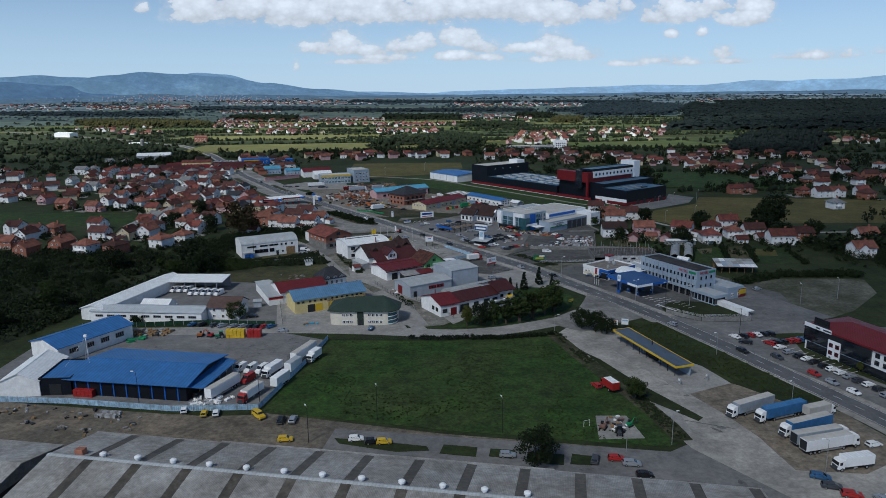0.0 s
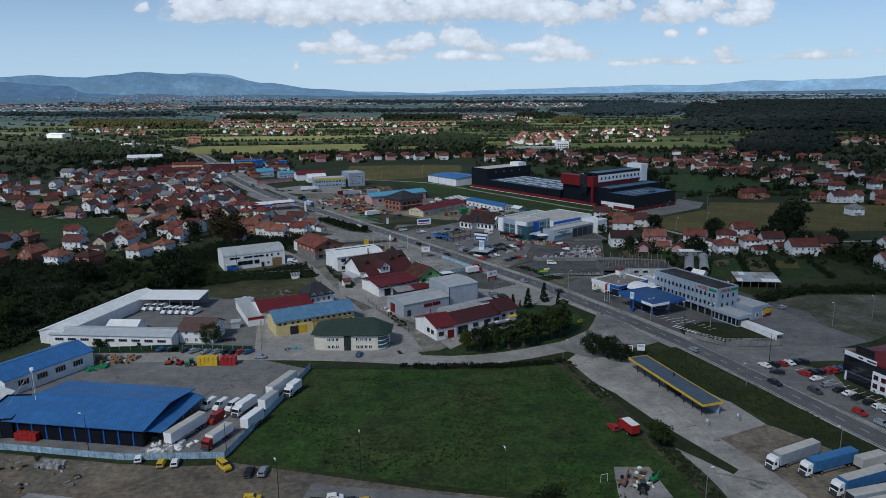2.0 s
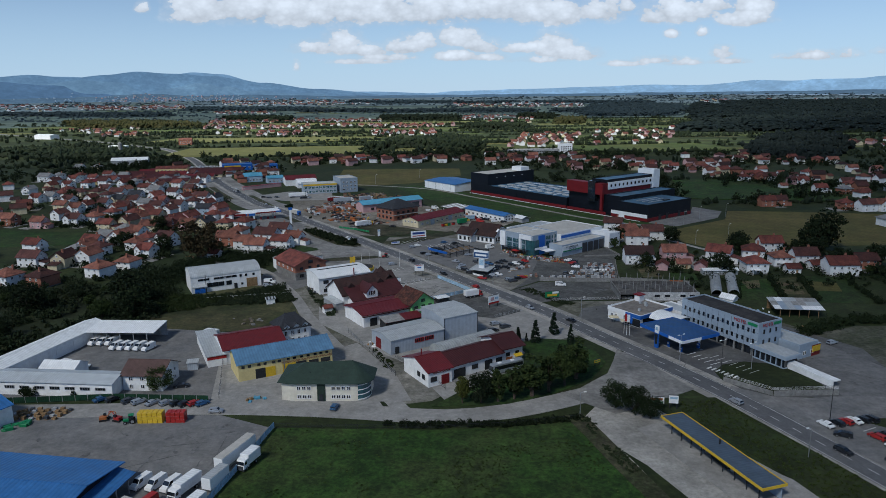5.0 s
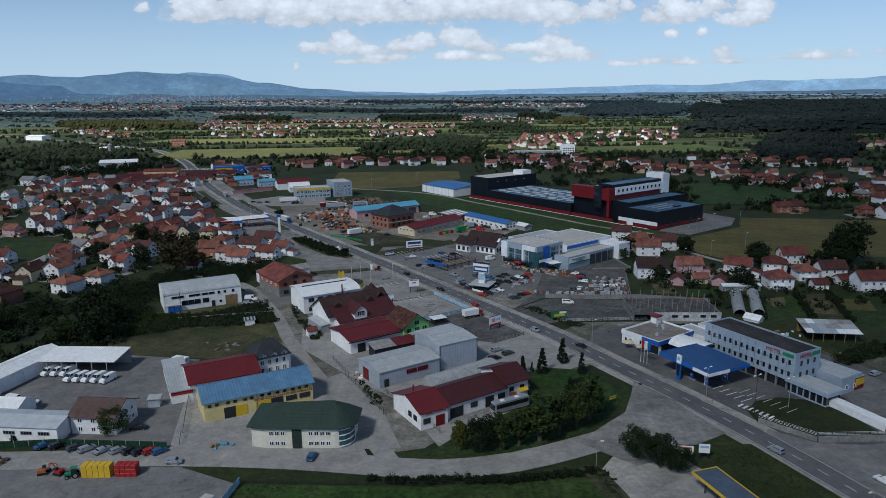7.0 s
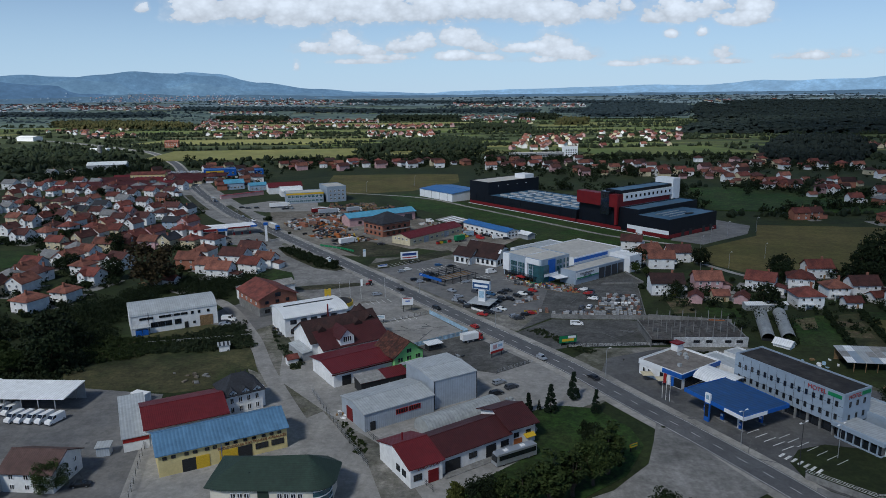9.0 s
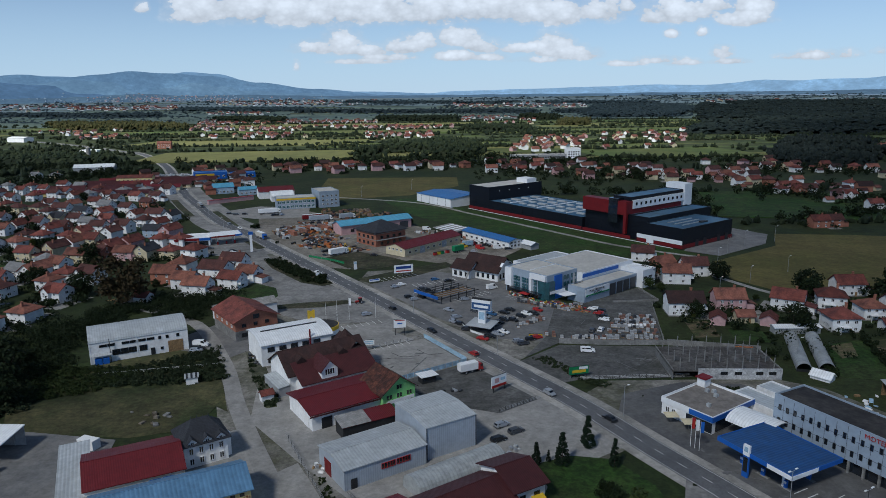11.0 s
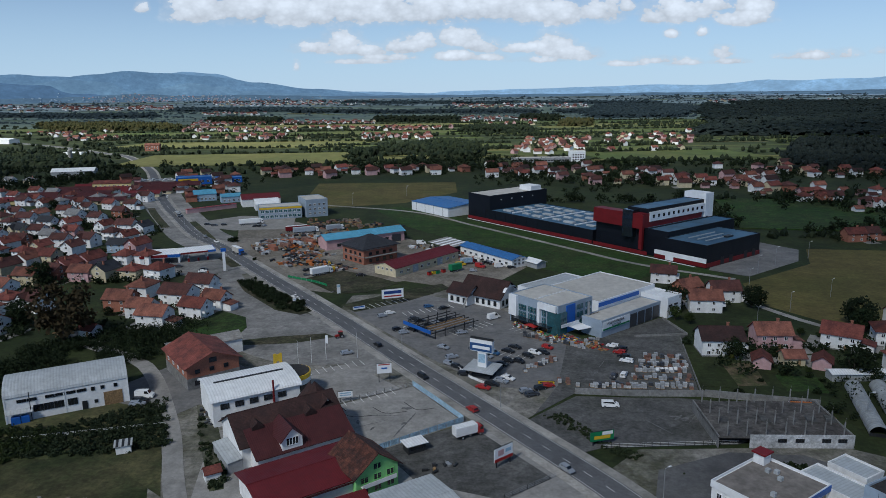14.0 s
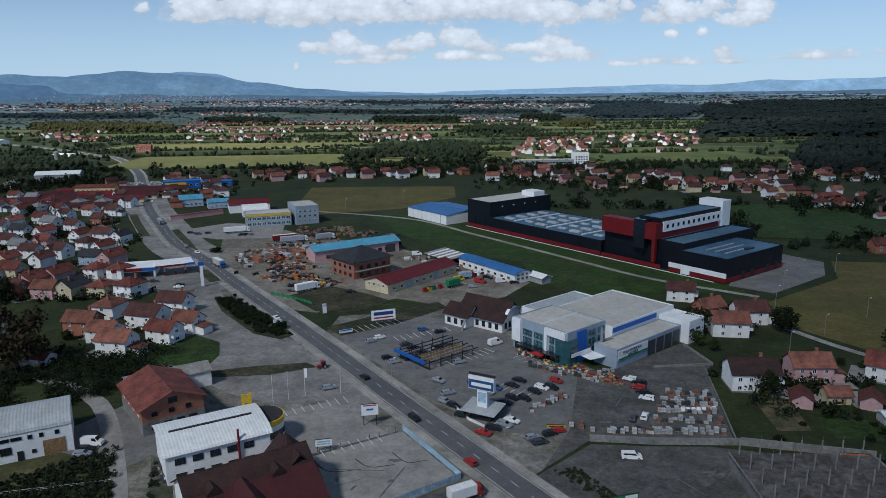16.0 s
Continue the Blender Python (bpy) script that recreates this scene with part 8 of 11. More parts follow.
def leafy_mesh(name, places, material_, label, category):
    """One mesh of loose leafy crowns; places: rows of x, y, height."""
    dice = random.Random(41)
    vs, fs, k = [], [], 0
    for i, (x, y, h) in enumerate(places):
        pts = [(x + dice.gauss(0, h * 0.22), y + dice.gauss(0, h * 0.22), h * dice.uniform(0.2, 0.85)) for j in range(5)]
        v, f = leaf_cloud(pts, h * 0.3, 11, 0.16 + 0.08 * h, i)
        vs.append(v), fs.append(f + k)
        k += len(v)
    return tagged(new(name, raw_mesh(name, np.concatenate(vs), np.concatenate(fs), material_)), label, category, "", "stuff")


def inside(poly, x, y):
    hit = False
    for (x0, y0), (x1, y1) in zip(poly, poly[1:] + poly[:1]):
        if (y0 > y) != (y1 > y) and x < (x1 - x0) * (y - y0) / (y1 - y0) + x0:
            hit = not hit
    return hit


WOODS = []


def canopy(name, poly, step, height, material_, label, seed, gaps=-0.6):
    """The closed crown surface of a wood, ragged on top and at its rim."""
    dice = random.Random(seed)
    WOODS.append(poly)
    xs, ys = [p[0] for p in poly], [p[1] for p in poly]
    nx, ny = int((max(xs) - min(xs)) / step) + 1, int((max(ys) - min(ys)) / step) + 1
    grown, index, v, crowns = set(), {}, [], []
    for i in range(nx):
        for j in range(ny):
            x, y = min(xs) + i * step, min(ys) + j * step
            n = noise.noise(Vector((x * 0.006, y * 0.009, seed)))
            e = 0.35 * step * noise.noise(Vector((x * 0.05, y * 0.05, seed + 2)))
            if n > gaps and inside(poly, x + 6 * e, y + 6 * e):
                grown.add((i, j))
    for i, j in sorted(grown):
        x, y = min(xs) + i * step + dice.uniform(-0.4, 0.4) * step, min(ys) + j * step + dice.uniform(-0.4, 0.4) * step
        full = all((i + a, j + b) in grown for a, b in ((1, 0), (-1, 0), (0, 1), (0, -1)))
        h = height * (0.62 + 0.2 * noise.noise(Vector((x * 0.02, y * 0.02, seed)))) if full else 1.0
        if full or dice.random() < 0.8:
            crowns.append((x, y, terrain_height(x, y) + (h - 0.25 * height if full else -1.0), step * dice.uniform(0.9, 1.7), height * dice.uniform(0.45, 0.75)))
        index[i, j] = len(v)
        v.append((x, y, terrain_height(x, y) + h))
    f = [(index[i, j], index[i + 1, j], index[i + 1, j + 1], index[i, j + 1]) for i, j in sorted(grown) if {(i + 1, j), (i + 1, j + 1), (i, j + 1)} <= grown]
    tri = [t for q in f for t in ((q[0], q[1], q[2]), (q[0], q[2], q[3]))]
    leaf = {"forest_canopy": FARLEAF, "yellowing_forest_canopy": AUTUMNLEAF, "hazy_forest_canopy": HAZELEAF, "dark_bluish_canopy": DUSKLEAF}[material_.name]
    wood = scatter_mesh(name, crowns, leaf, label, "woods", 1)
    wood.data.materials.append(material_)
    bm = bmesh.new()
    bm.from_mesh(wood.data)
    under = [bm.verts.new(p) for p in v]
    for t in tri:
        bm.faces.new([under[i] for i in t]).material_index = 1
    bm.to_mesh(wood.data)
    bm.free()


FIELD_BOXES = [(-270, 1165, 150, 85), (-340, 1430, 215, 70), (-40, 1350, 170, 40), (320, 1150, 115, 70), (290, 1270, 65, 40), (-80, 1750, 255, 70), (-560, 1780, 215, 65), (330, 1720, 235, 60),
               (-260, 2080, 355, 80), (420, 2150, 305, 70), (-1000, 2000, 215, 85), (900, 1900, 195, 50), (290, 690, 80, 70), (700, 1400, 135, 35), (-700, 2500, 255, 65), (300, 2650, 355, 60), (1300, 3000, 355, 65)]


def in_field(x, y):
    return any(abs(x - a) < w and abs(y - b) < h for a, b, w, h in FIELD_BOXES)


def in_wood(x, y):
    return any(inside(w, x, y) for w in WOODS)


def road_x(y):
    pts = MAIN
    for (x0, y0), (x1, y1) in zip(pts, pts[1:]):
        if y0 <= y <= y1:
            return x0 + (x1 - x0) * (y - y0) / (y1 - y0)
    return 1e9


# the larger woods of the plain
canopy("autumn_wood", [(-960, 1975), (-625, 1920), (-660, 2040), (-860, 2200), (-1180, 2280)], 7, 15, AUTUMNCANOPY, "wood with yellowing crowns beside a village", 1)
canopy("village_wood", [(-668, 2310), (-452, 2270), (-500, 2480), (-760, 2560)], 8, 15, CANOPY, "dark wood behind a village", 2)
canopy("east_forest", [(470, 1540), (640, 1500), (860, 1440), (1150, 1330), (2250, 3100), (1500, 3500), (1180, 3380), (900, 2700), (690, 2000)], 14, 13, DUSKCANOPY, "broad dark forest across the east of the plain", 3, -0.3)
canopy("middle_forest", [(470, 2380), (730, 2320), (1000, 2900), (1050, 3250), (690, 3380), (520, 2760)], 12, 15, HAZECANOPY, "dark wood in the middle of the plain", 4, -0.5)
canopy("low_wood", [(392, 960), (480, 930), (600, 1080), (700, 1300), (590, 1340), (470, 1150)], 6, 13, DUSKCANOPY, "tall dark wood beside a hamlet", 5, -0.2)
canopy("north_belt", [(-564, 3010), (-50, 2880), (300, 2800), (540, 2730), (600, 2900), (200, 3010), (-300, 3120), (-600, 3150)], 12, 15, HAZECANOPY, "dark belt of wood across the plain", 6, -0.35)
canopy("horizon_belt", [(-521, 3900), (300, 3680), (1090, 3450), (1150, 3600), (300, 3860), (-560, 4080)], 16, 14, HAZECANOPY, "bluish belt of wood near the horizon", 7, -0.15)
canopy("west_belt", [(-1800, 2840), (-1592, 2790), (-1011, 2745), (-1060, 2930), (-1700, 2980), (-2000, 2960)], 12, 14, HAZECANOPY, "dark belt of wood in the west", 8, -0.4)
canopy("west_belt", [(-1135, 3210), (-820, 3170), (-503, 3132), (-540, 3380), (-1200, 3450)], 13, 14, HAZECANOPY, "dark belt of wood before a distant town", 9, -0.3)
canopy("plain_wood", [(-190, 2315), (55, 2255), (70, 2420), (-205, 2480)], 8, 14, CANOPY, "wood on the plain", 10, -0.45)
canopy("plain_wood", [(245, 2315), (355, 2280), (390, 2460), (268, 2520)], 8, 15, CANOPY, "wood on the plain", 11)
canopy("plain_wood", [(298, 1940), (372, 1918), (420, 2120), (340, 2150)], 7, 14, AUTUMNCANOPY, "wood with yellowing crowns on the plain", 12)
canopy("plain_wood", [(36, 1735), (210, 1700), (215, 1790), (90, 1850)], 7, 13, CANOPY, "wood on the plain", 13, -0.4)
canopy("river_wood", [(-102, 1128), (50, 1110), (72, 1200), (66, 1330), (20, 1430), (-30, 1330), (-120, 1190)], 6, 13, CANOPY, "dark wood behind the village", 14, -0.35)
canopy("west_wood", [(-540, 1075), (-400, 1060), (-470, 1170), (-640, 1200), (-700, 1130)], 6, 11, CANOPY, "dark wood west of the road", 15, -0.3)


def patchwork():
    """Strips of meadow, hay and crop between the villages, too many to count."""
    dice = random.Random(63)
    s = Shape()
    y = 1075.0
    while y < 2330:
        deep = dice.uniform(26, 75) * (y / 1300)
        x = -0.78 * y - dice.uniform(0, 200)
        while x < 0.72 * y:
            wide = dice.uniform(90, 380)
            if math.hypot(x + wide / 2, y + deep) < 2330 and dice.random() < 0.86:
                lean, k = dice.uniform(-12, 12), dice.uniform(2, 5)
                s.add([(x + k, y + k, 0.05), (x + wide - k, y + k + lean * 0.3, 0.05), (x + wide - k + lean, y + deep - k, 0.05), (x + k + lean, y + deep - k, 0.05)], [(0, 1, 2, 3)],
                      dice.choice((0, 0, 0, 0, 1, 1, 2, 3)) if x > -420 or y > 1500 else dice.choice((0, 0, 4, 4)))
            x += wide
        y += deep
    tagged(new("field_strips", s.mesh("field_strips", [FARMEADOW, PASTURE, FARHAY, CROP, GRASS])), "patchwork of meadow, hay and crop strips", "fields", "", "stuff")
    # thin bright clearings on the farther plain
    s = Shape()
    for i in range(70):
        y = dice.uniform(2450, 4300)
        x, wide, deep = dice.uniform(-0.62, 0.62) * y, dice.uniform(120, 420), dice.uniform(14, 46)
        if in_wood(x, y):
            continue
        s.add([(u, w, terrain_height(u, w) + 2.2) for u, w in ((x - wide / 2, y), (x + wide / 2, y + 8), (x + wide / 2 + 20, y + deep), (x - wide / 2, y + deep))], [(0, 1, 2, 3)], dice.choice((0, 1, 1, 2)))
    tagged(new("field_strips", s.mesh("field_strips", [PASTURE, FARMEADOW, FARHAY])), "thin bright field strips on the distant plain", "fields", "", "stuff")
    lake = [(1600, 4060), (1795, 3960), (2200, 3690), (2260, 3760), (1840, 4060), (1640, 4130)]
    setting("far_lake", Shape().add([(a, b, terrain_height(a, b) + 3) for a, b in lake], [tuple(range(6))]), material("far_water", (0.3, 0.36, 0.4), 0.25, vary=0.05, grain=0.01, bump=0), "pale far stretch of water on the plain", "water")


patchwork()


def far_woods():
    dice = random.Random(12)
    places = []
    # copses by a broad pattern
    while len(places) < 5200:
        y = dice.uniform(930, 4400)
        x = dice.uniform(-0.8, 0.8) * (y + 150)
        n = noise.fractal(Vector((x * 0.0042, y * 0.011, 1.7)) if y < 2300 else Vector((x * 0.0014, y * 0.011, 4.1)), 1.0, 2.0, 3)
        east = 0.25 if x > 620 + 0.1 * (y - 1000) else 0.0
        west = 0.30 if (x < -420 and y < 1500) else 0.0
        bright = 0.16 if 1100 < y < 2300 and -600 < x < 500 else 0.0
        if (n + east + west < 0.16 + bright and dice.random() > 0.035) or in_field(x, y) or abs(x - road_x(y)) < 16 or in_wood(x, y):
            continue
        k = 1.0 + max(0, y - 1500) / 2500
        places.append((x, y, terrain_height(x, y) - 0.8, dice.uniform(5, 9) * k, dice.uniform(5, 10)))
    # hedges along field edges
    for a, b, w, h in FIELD_BOXES:
        for side in (-1, 1):
            for i in range(int(2 * w / 5)):
                x, y = a - w + 5 * i + dice.uniform(-3, 3), b + side * (h + 6) + dice.uniform(-3, 3)
                if dice.random() < 0.75 and abs(x - road_x(y)) > 14:
                    places.append((x, y, terrain_height(x, y) - 0.8, dice.uniform(4, 8), dice.uniform(3, 8)))
    # hedgerows between the strips
    for i in range(90):
        y = dice.uniform(1080, 2250)
        x, n = dice.uniform(-0.55, 0.55) * y, dice.randrange(10, 46)
        for j in range(n):
            u, w = x + 5 * j + dice.uniform(-2, 2), y + 0.4 * j + dice.uniform(-3, 3)
            if dice.random() < 0.8 and abs(u - road_x(w)) > 14 and not in_field(u, w):
                places.append((u, w, -0.8, dice.uniform(4, 8), dice.uniform(3, 9)))
    scatter_mesh("distant_woods", [p for p in places if p[1] > 2300], HAZEWOOD, "distant woods near the horizon, tinted bluish for haze", "woods")
    scatter_mesh("far_woods", [p for p in places if p[1] <= 2300], FARLEAF, "dark woods and hedges across the plain", "woods")
    # rows of trees behind the factory and belts round the village
    belts = []
    for (x0, y0), (x1, y1), n, r in (((190, 640), (215, 780), 80, 14), ((60, 770), (180, 745), 40, 5), ((-210, 1040), (60, 1045), 150, 16), ((70, 1040), (420, 1010), 150, 18), ((240, 620), (330, 650), 40, 8),
                                     ((-520, 1010), (-330, 1060), 110, 30), ((-420, 880), (-330, 960), 100, 35), ((-560, 700), (-420, 900), 120, 50), ((430, 560), (520, 900), 150, 50), ((-40, 1085), (200, 1100), 110, 20),
                                     ((300, 470), (420, 500), 60, 14), ((210, 385), (330, 420), 110, 26), ((260, 330), (300, 400), 60, 30), ((185, 445), (215, 455), 10, 5), ((-190, 1012), (240, 985), 120, 8), ((60, 900), (330, 830), 90, 22),
                                     ((270, 760), (420, 650), 90, 24), ((330, 940), (460, 880), 60, 20)):
        for i in range(n):
            t = dice.random()
            x, y = x0 + (x1 - x0) * t + dice.gauss(0, r * 0.6), y0 + (y1 - y0) * t + dice.gauss(0, r * 0.6)
            if abs(x - road_x(y)) > 14:
                belts.append((x, y, dice.uniform(4, 9)))
    for i in range(620):
        x, y = dice.uniform(40, 560), dice.uniform(600, 1060)
        if noise.noise(Vector((x * 0.012, y * 0.02, 7))) > -0.05 and not in_field(x, y) and not (x < 270 and y < 800):
            belts.append((x, y, dice.uniform(3, 7)))
    for i in range(420):
        x, y = dice.uniform(-620, -170), dice.uniform(560, 1080)
        if noise.noise(Vector((x * 0.012, y * 0.02, 3))) > 0.0 and abs(x - road_x(y)) > 16:
            belts.append((x, y, dice.uniform(3, 6.5)))
    leafy_mesh("tree_belt", belts, DARKLEAF, "belts of dark trees round houses and factory", "trees")


far_woods()


def far_village(name, quads, label, grow=1.0):
    """Distant houses, too many to count, in one mesh of walls and roofs."""
    dice = random.Random(len(quads))
    s = Shape()
    for quad, n in quads:
        taken = []
        for i in range(n):
            u, w = dice.random(), dice.random()
            a, b, c, d = (Vector(q) for q in quad)
            at = (a * (1 - u) + b * u) * (1 - w) + (d * (1 - u) + c * u) * w
            px, py = at
            if abs(px - road_x(py)) < 18 or in_field(px, py) or in_wood(px, py) or any(abs(px - q[0]) < 13 and abs(py - q[1]) < 16 for q in taken):
                continue
            taken.append((px, py))
            z = terrain_height(px, py)
            L, wd, e = dice.uniform(8, 12) * grow, dice.uniform(7, 9.5) * grow, dice.uniform(3, 5.6) * grow
            r = e + dice.uniform(2.6, 3.4) * grow
            q = radians(dice.choice((10, 35, 100, 125)) + dice.uniform(-12, 12))
            c, t = math.cos(q), math.sin(q)

            def to(p):
                return (px + p[0] * c - p[1] * t, py + p[0] * t + p[1] * c, z + p[2])

            one = Shape().gable(-L / 2, L / 2, -wd / 2, wd / 2, -1, e, r)
            s.add([to(p) for p in one.v], one.f, dice.choice((0, 0, 1, 5)))
            one = gable_roof(L, wd, e, r, 0.6)
            s.add([to(p) for p in one.v], one.f, dice.choice((2, 2, 3, 4)))
    me = s.mesh(name, [WHITE, CREAM, ORANGE, RED, BROWN, PINK])
    tagged(new(name, me), label, "houses", "", "stuff")


far_village("far_village", [([(-590, 1840), (-315, 1790), (-430, 2400), (-760, 2480)], 300), ([(-350, 1975), (-156, 1935), (-190, 2330), (-420, 2400)], 130), ([(-136, 1500), (-11, 1480), (-21, 1980), (-180, 2010)], 75),
                            ([(108, 1195), (214, 1180), (280, 1480), (147, 1500)], 75), ([(235, 1195), (362, 1180), (500, 1560), (340, 1590)], 60), ([(60, 2045), (266, 2000), (340, 2500), (80, 2580)], 60),
                            ([(-750, 1600), (-606, 1580), (-800, 1950), (-980, 1980)], 55), ([(-969, 1815), (-827, 1790), (-931, 1990), (-1090, 2020)], 22), ([(-480, 1560), (-260, 1560), (-300, 1700), (-520, 1720)], 30),
                            ([(560, 1120), (760, 1080), (800, 1240), (600, 1280)], 26), ([(400, 1640), (620, 1600), (640, 1760), (420, 1800)], 24), ([(-250, 1880), (60, 1850), (40, 1960), (-260, 1990)], 30)],
            "distant villages of white houses with red roofs")
far_village("hazy_town", [([(-1620, 3280), (-1364, 3275), (-1500, 3600), (-1790, 3610)], 110), ([(-1379, 3365), (-1164, 3355), (-1300, 3700), (-1530, 3700)], 80), ([(58, 3365), (638, 3200), (700, 3560), (65, 3760)], 90),
                          ([(-2300, 3200), (-1700, 3100), (-1800, 3700), (-2400, 3700)], 90), ([(-1100, 3700), (-300, 3700), (-350, 4200), (-1300, 4200)], 160), ([(700, 2500), (1300, 2350), (1500, 2800), (800, 3000)], 40),
                          ([(-900, 2900), (-650, 2880), (-680, 3050), (-950, 3080)], 30), ([(1200, 3300), (1900, 3000), (2000, 3400), (1300, 3700)], 50)], "pale distant town on the plain", 1.3)


def hill_town():
    """Pale specks of a town that climbs the foot of the mountain."""
    dice = random.Random(90)
    s = Shape()
    for i in range(330):
        az = radians(dice.gauss(-20.5, 3.2) if i % 3 else dice.gauss(-16.0, 3.4))
        t = min(0.97, abs(dice.gauss(0.0, 0.3)))
        r = 4437 + 160 * t
        z = 40 + (64 - 2.5 * (math.degrees(az) + 24)) * t ** 0.8
        w, h = dice.uniform(1.5, 4), dice.uniform(1.5, 3)
        if i % 23 == 0:
            w, h = dice.uniform(6, 12), dice.uniform(3, 5)
        x, y = r * math.sin(az), r * math.cos(az)
        s.box(x - w, x + w, y - 4, y + 4, z - 3, z + h, dice.choice((0, 1, 1, 2)) if i % 23 else 0)
    tagged(new("hill_town", s.mesh("hill_town", [GREYWALL, BLUEISH, PINK])), "pale town at the foot of the mountain", "houses", "", "stuff")


hill_town()


def village_rows():
    dice = random.Random(21)
    taken = []

    def put(x, y, rz):
        if any(abs(x - a) < 12 and abs(y - b) < 11 for a, b in taken) or abs(x - road_x(y)) < 17:
            return
        taken.append((x, y))
        house(x, y, rz + dice.uniform(-14, 14), dice.choice((RED, BROWN, BROWN, ORANGE, DARKBROWN)), dice.choice((WHITE, WHITE, WHITE, CREAM, BRICK, PINK)), dice.choice("MMMLSS"), True)

    for (x0, y0), (x1, y1), n, spread, rz in (((-190, 985), (30, 990), 74, 16, 20), ((55, 985), (240, 930), 44, 26, 12), ((215, 900), (330, 850), 34, 26, 8), ((265, 800), (380, 770), 24, 18, 5),
                                              ((-330, 960), (-200, 890), 40, 24, 30), ((-250, 850), (-165, 810), 16, 16, 25), ((330, 700), (430, 660), 12, 16, 4), ((-520, 760), (-400, 720), 14, 24, 20),
                                              ((-420, 660), (-330, 620), 14, 26, 20), ((330, 960), (460, 900), 30, 30, 10), ((430, 800), (520, 740), 16, 22, 10), ((100, 935), (330, 800), 46, 18, 10), ((280, 830), (430, 720), 34, 22, 8), ((60, 1010), (200, 975), 16, 10, 14)):
        for i in range(n):
            t = dice.random()
            put(x0 + (x1 - x0) * t + dice.gauss(0, 6), y0 + (y1 - y0) * t + dice.gauss(0, spread), rz)


village_rows()
b = hall("blue_shop", -240, 905, 20, 34, 16, 7, 7, BLUEPAINT, BLUEROOF, "blue-walled shop with flat blue roof", kind="flat")
part("yellow_panel", Shape().box(-15, 4, -8.3, -8.1, 1, 6), YELLOWPAINT, b)
windows(b, "f", 34, 16, row(6, 32), 2, 2.4, 2.2, WHITEPAINT, GLASS, 1)
b = hall("blue_shop", -208, 915, 18, 26, 14, 5, 5, BLUEPAINT, BLUEROOF, "low blue shop with flat roof", kind="flat")
windows(b, "f", 26, 14, row(6, 24), 1.2, 2.4, 2.2, WHITEPAINT, GLASS, 1)
b = hall("blue_house", -192, 792, 25, 18, 11, 6, 9, BLUEISH, CYANROOF, "pale blue house with light blue roof")
windows(b, "f", 18, 11, row(5, 16), 1.2, 1.6, 1.6)
b = hall("blue_house", -167, 782, 25, 16, 10, 5, 7, BLUEISH, CYANROOF, "pale blue workshop with light blue roof")
windows(b, "f", 16, 10, row(4, 15), 1.2, 1.6, 1.6)
b = hall("maroon_shed", -138, 766, 20, 30, 20, 6, 9, WHITE, MAROON, "white hall with maroon roof beside the tanks")
b = hall("white_dome_hall", -128, 745, 20, 18, 16, 4, 8, WHITE, WHITESHEET, "white store with vaulted roof", kind="arch")
w = thing("pink_wall", -169, 738, 41.5, "long low pink wall with flat roof", "wall")
part("wall", Shape().box(-20, 20, -1.4, 1.4, 0, 3.2), PINK, w)
part("coping", Shape().box(-20.2, 20.2, -1.6, 1.6, 3.2, 3.4), REDPAINT, w)
b = hall("school", 135, 1082, 5, 72, 16, 5.5, 5.5, GREYWALL, MEMBRANE, "long grey flat-roofed school", kind="flat")
windows(b, "f", 72, 16, row(20, 70), 1.8, 2.4, 1.6, GREYPAINT, GLASS, 1)
b = hall("white_block", 181, 1085, 5, 18, 14, 13, 13, SIGNALWHITE, MEMBRANE, "taller white flat-roofed block", kind="flat")
for z in (2, 5, 8):
    windows(b, "f", 18, 14, row(5, 16), z, 1.8, 1.6, GREYPAINT, GLASS, 1)
b = hall("far_depot", -815, 1540, -20, 44, 22, 8, 10, WHITE, WHITESHEET, "far white warehouse with pale roof")
b = hall("far_depot", -537, 1252, -12, 30, 12, 5, 5, WHITE, WHITESHEET, "far white industrial block", kind="flat")
b = hall("brick_house_far", -452, 1330, 10, 22, 14, 9, 12, BRICK, ORANGE, "tall clay-block house by the road")
windows(b, "f", 22, 14, row(5, 20), 2, 1.6, 1.8)
windows(b, "f", 22, 14, row(5, 20), 5.4, 1.6, 1.8)
b = hall("pale_hall", -402, 986, 15, 44, 20, 6, 9, GREYWALL, WHITESHEET, "grey hall with white sheet roof")
s = thing("silo_tower", -470, 1110, 0, "pale round concrete silo tower", "silo")
part("shaft", Shape().rod((0, 0, 0), (0, 0, 19), 3, 2.8, 12), CEMENT, s)
part("cap", Shape().rod((0, 0, 19), (0, 0, 21), 3.1, 0.4, 12), OLDSHEET, s)
# ---- trees and shrubs ----
TREEWORD = {"broad": "leafy broad-crowned tree", "poplar": "slender upright tree", "spruce": "dark pointed spruce", "rust": "large tree with brownish autumn leaves", "olive": "tree with yellowing leaves",
            "willow": "low willow with drooping crown", "dark": "dense dark tree", "bush": "low round bush"}
_trees = {}
tree_dice = random.Random(17)


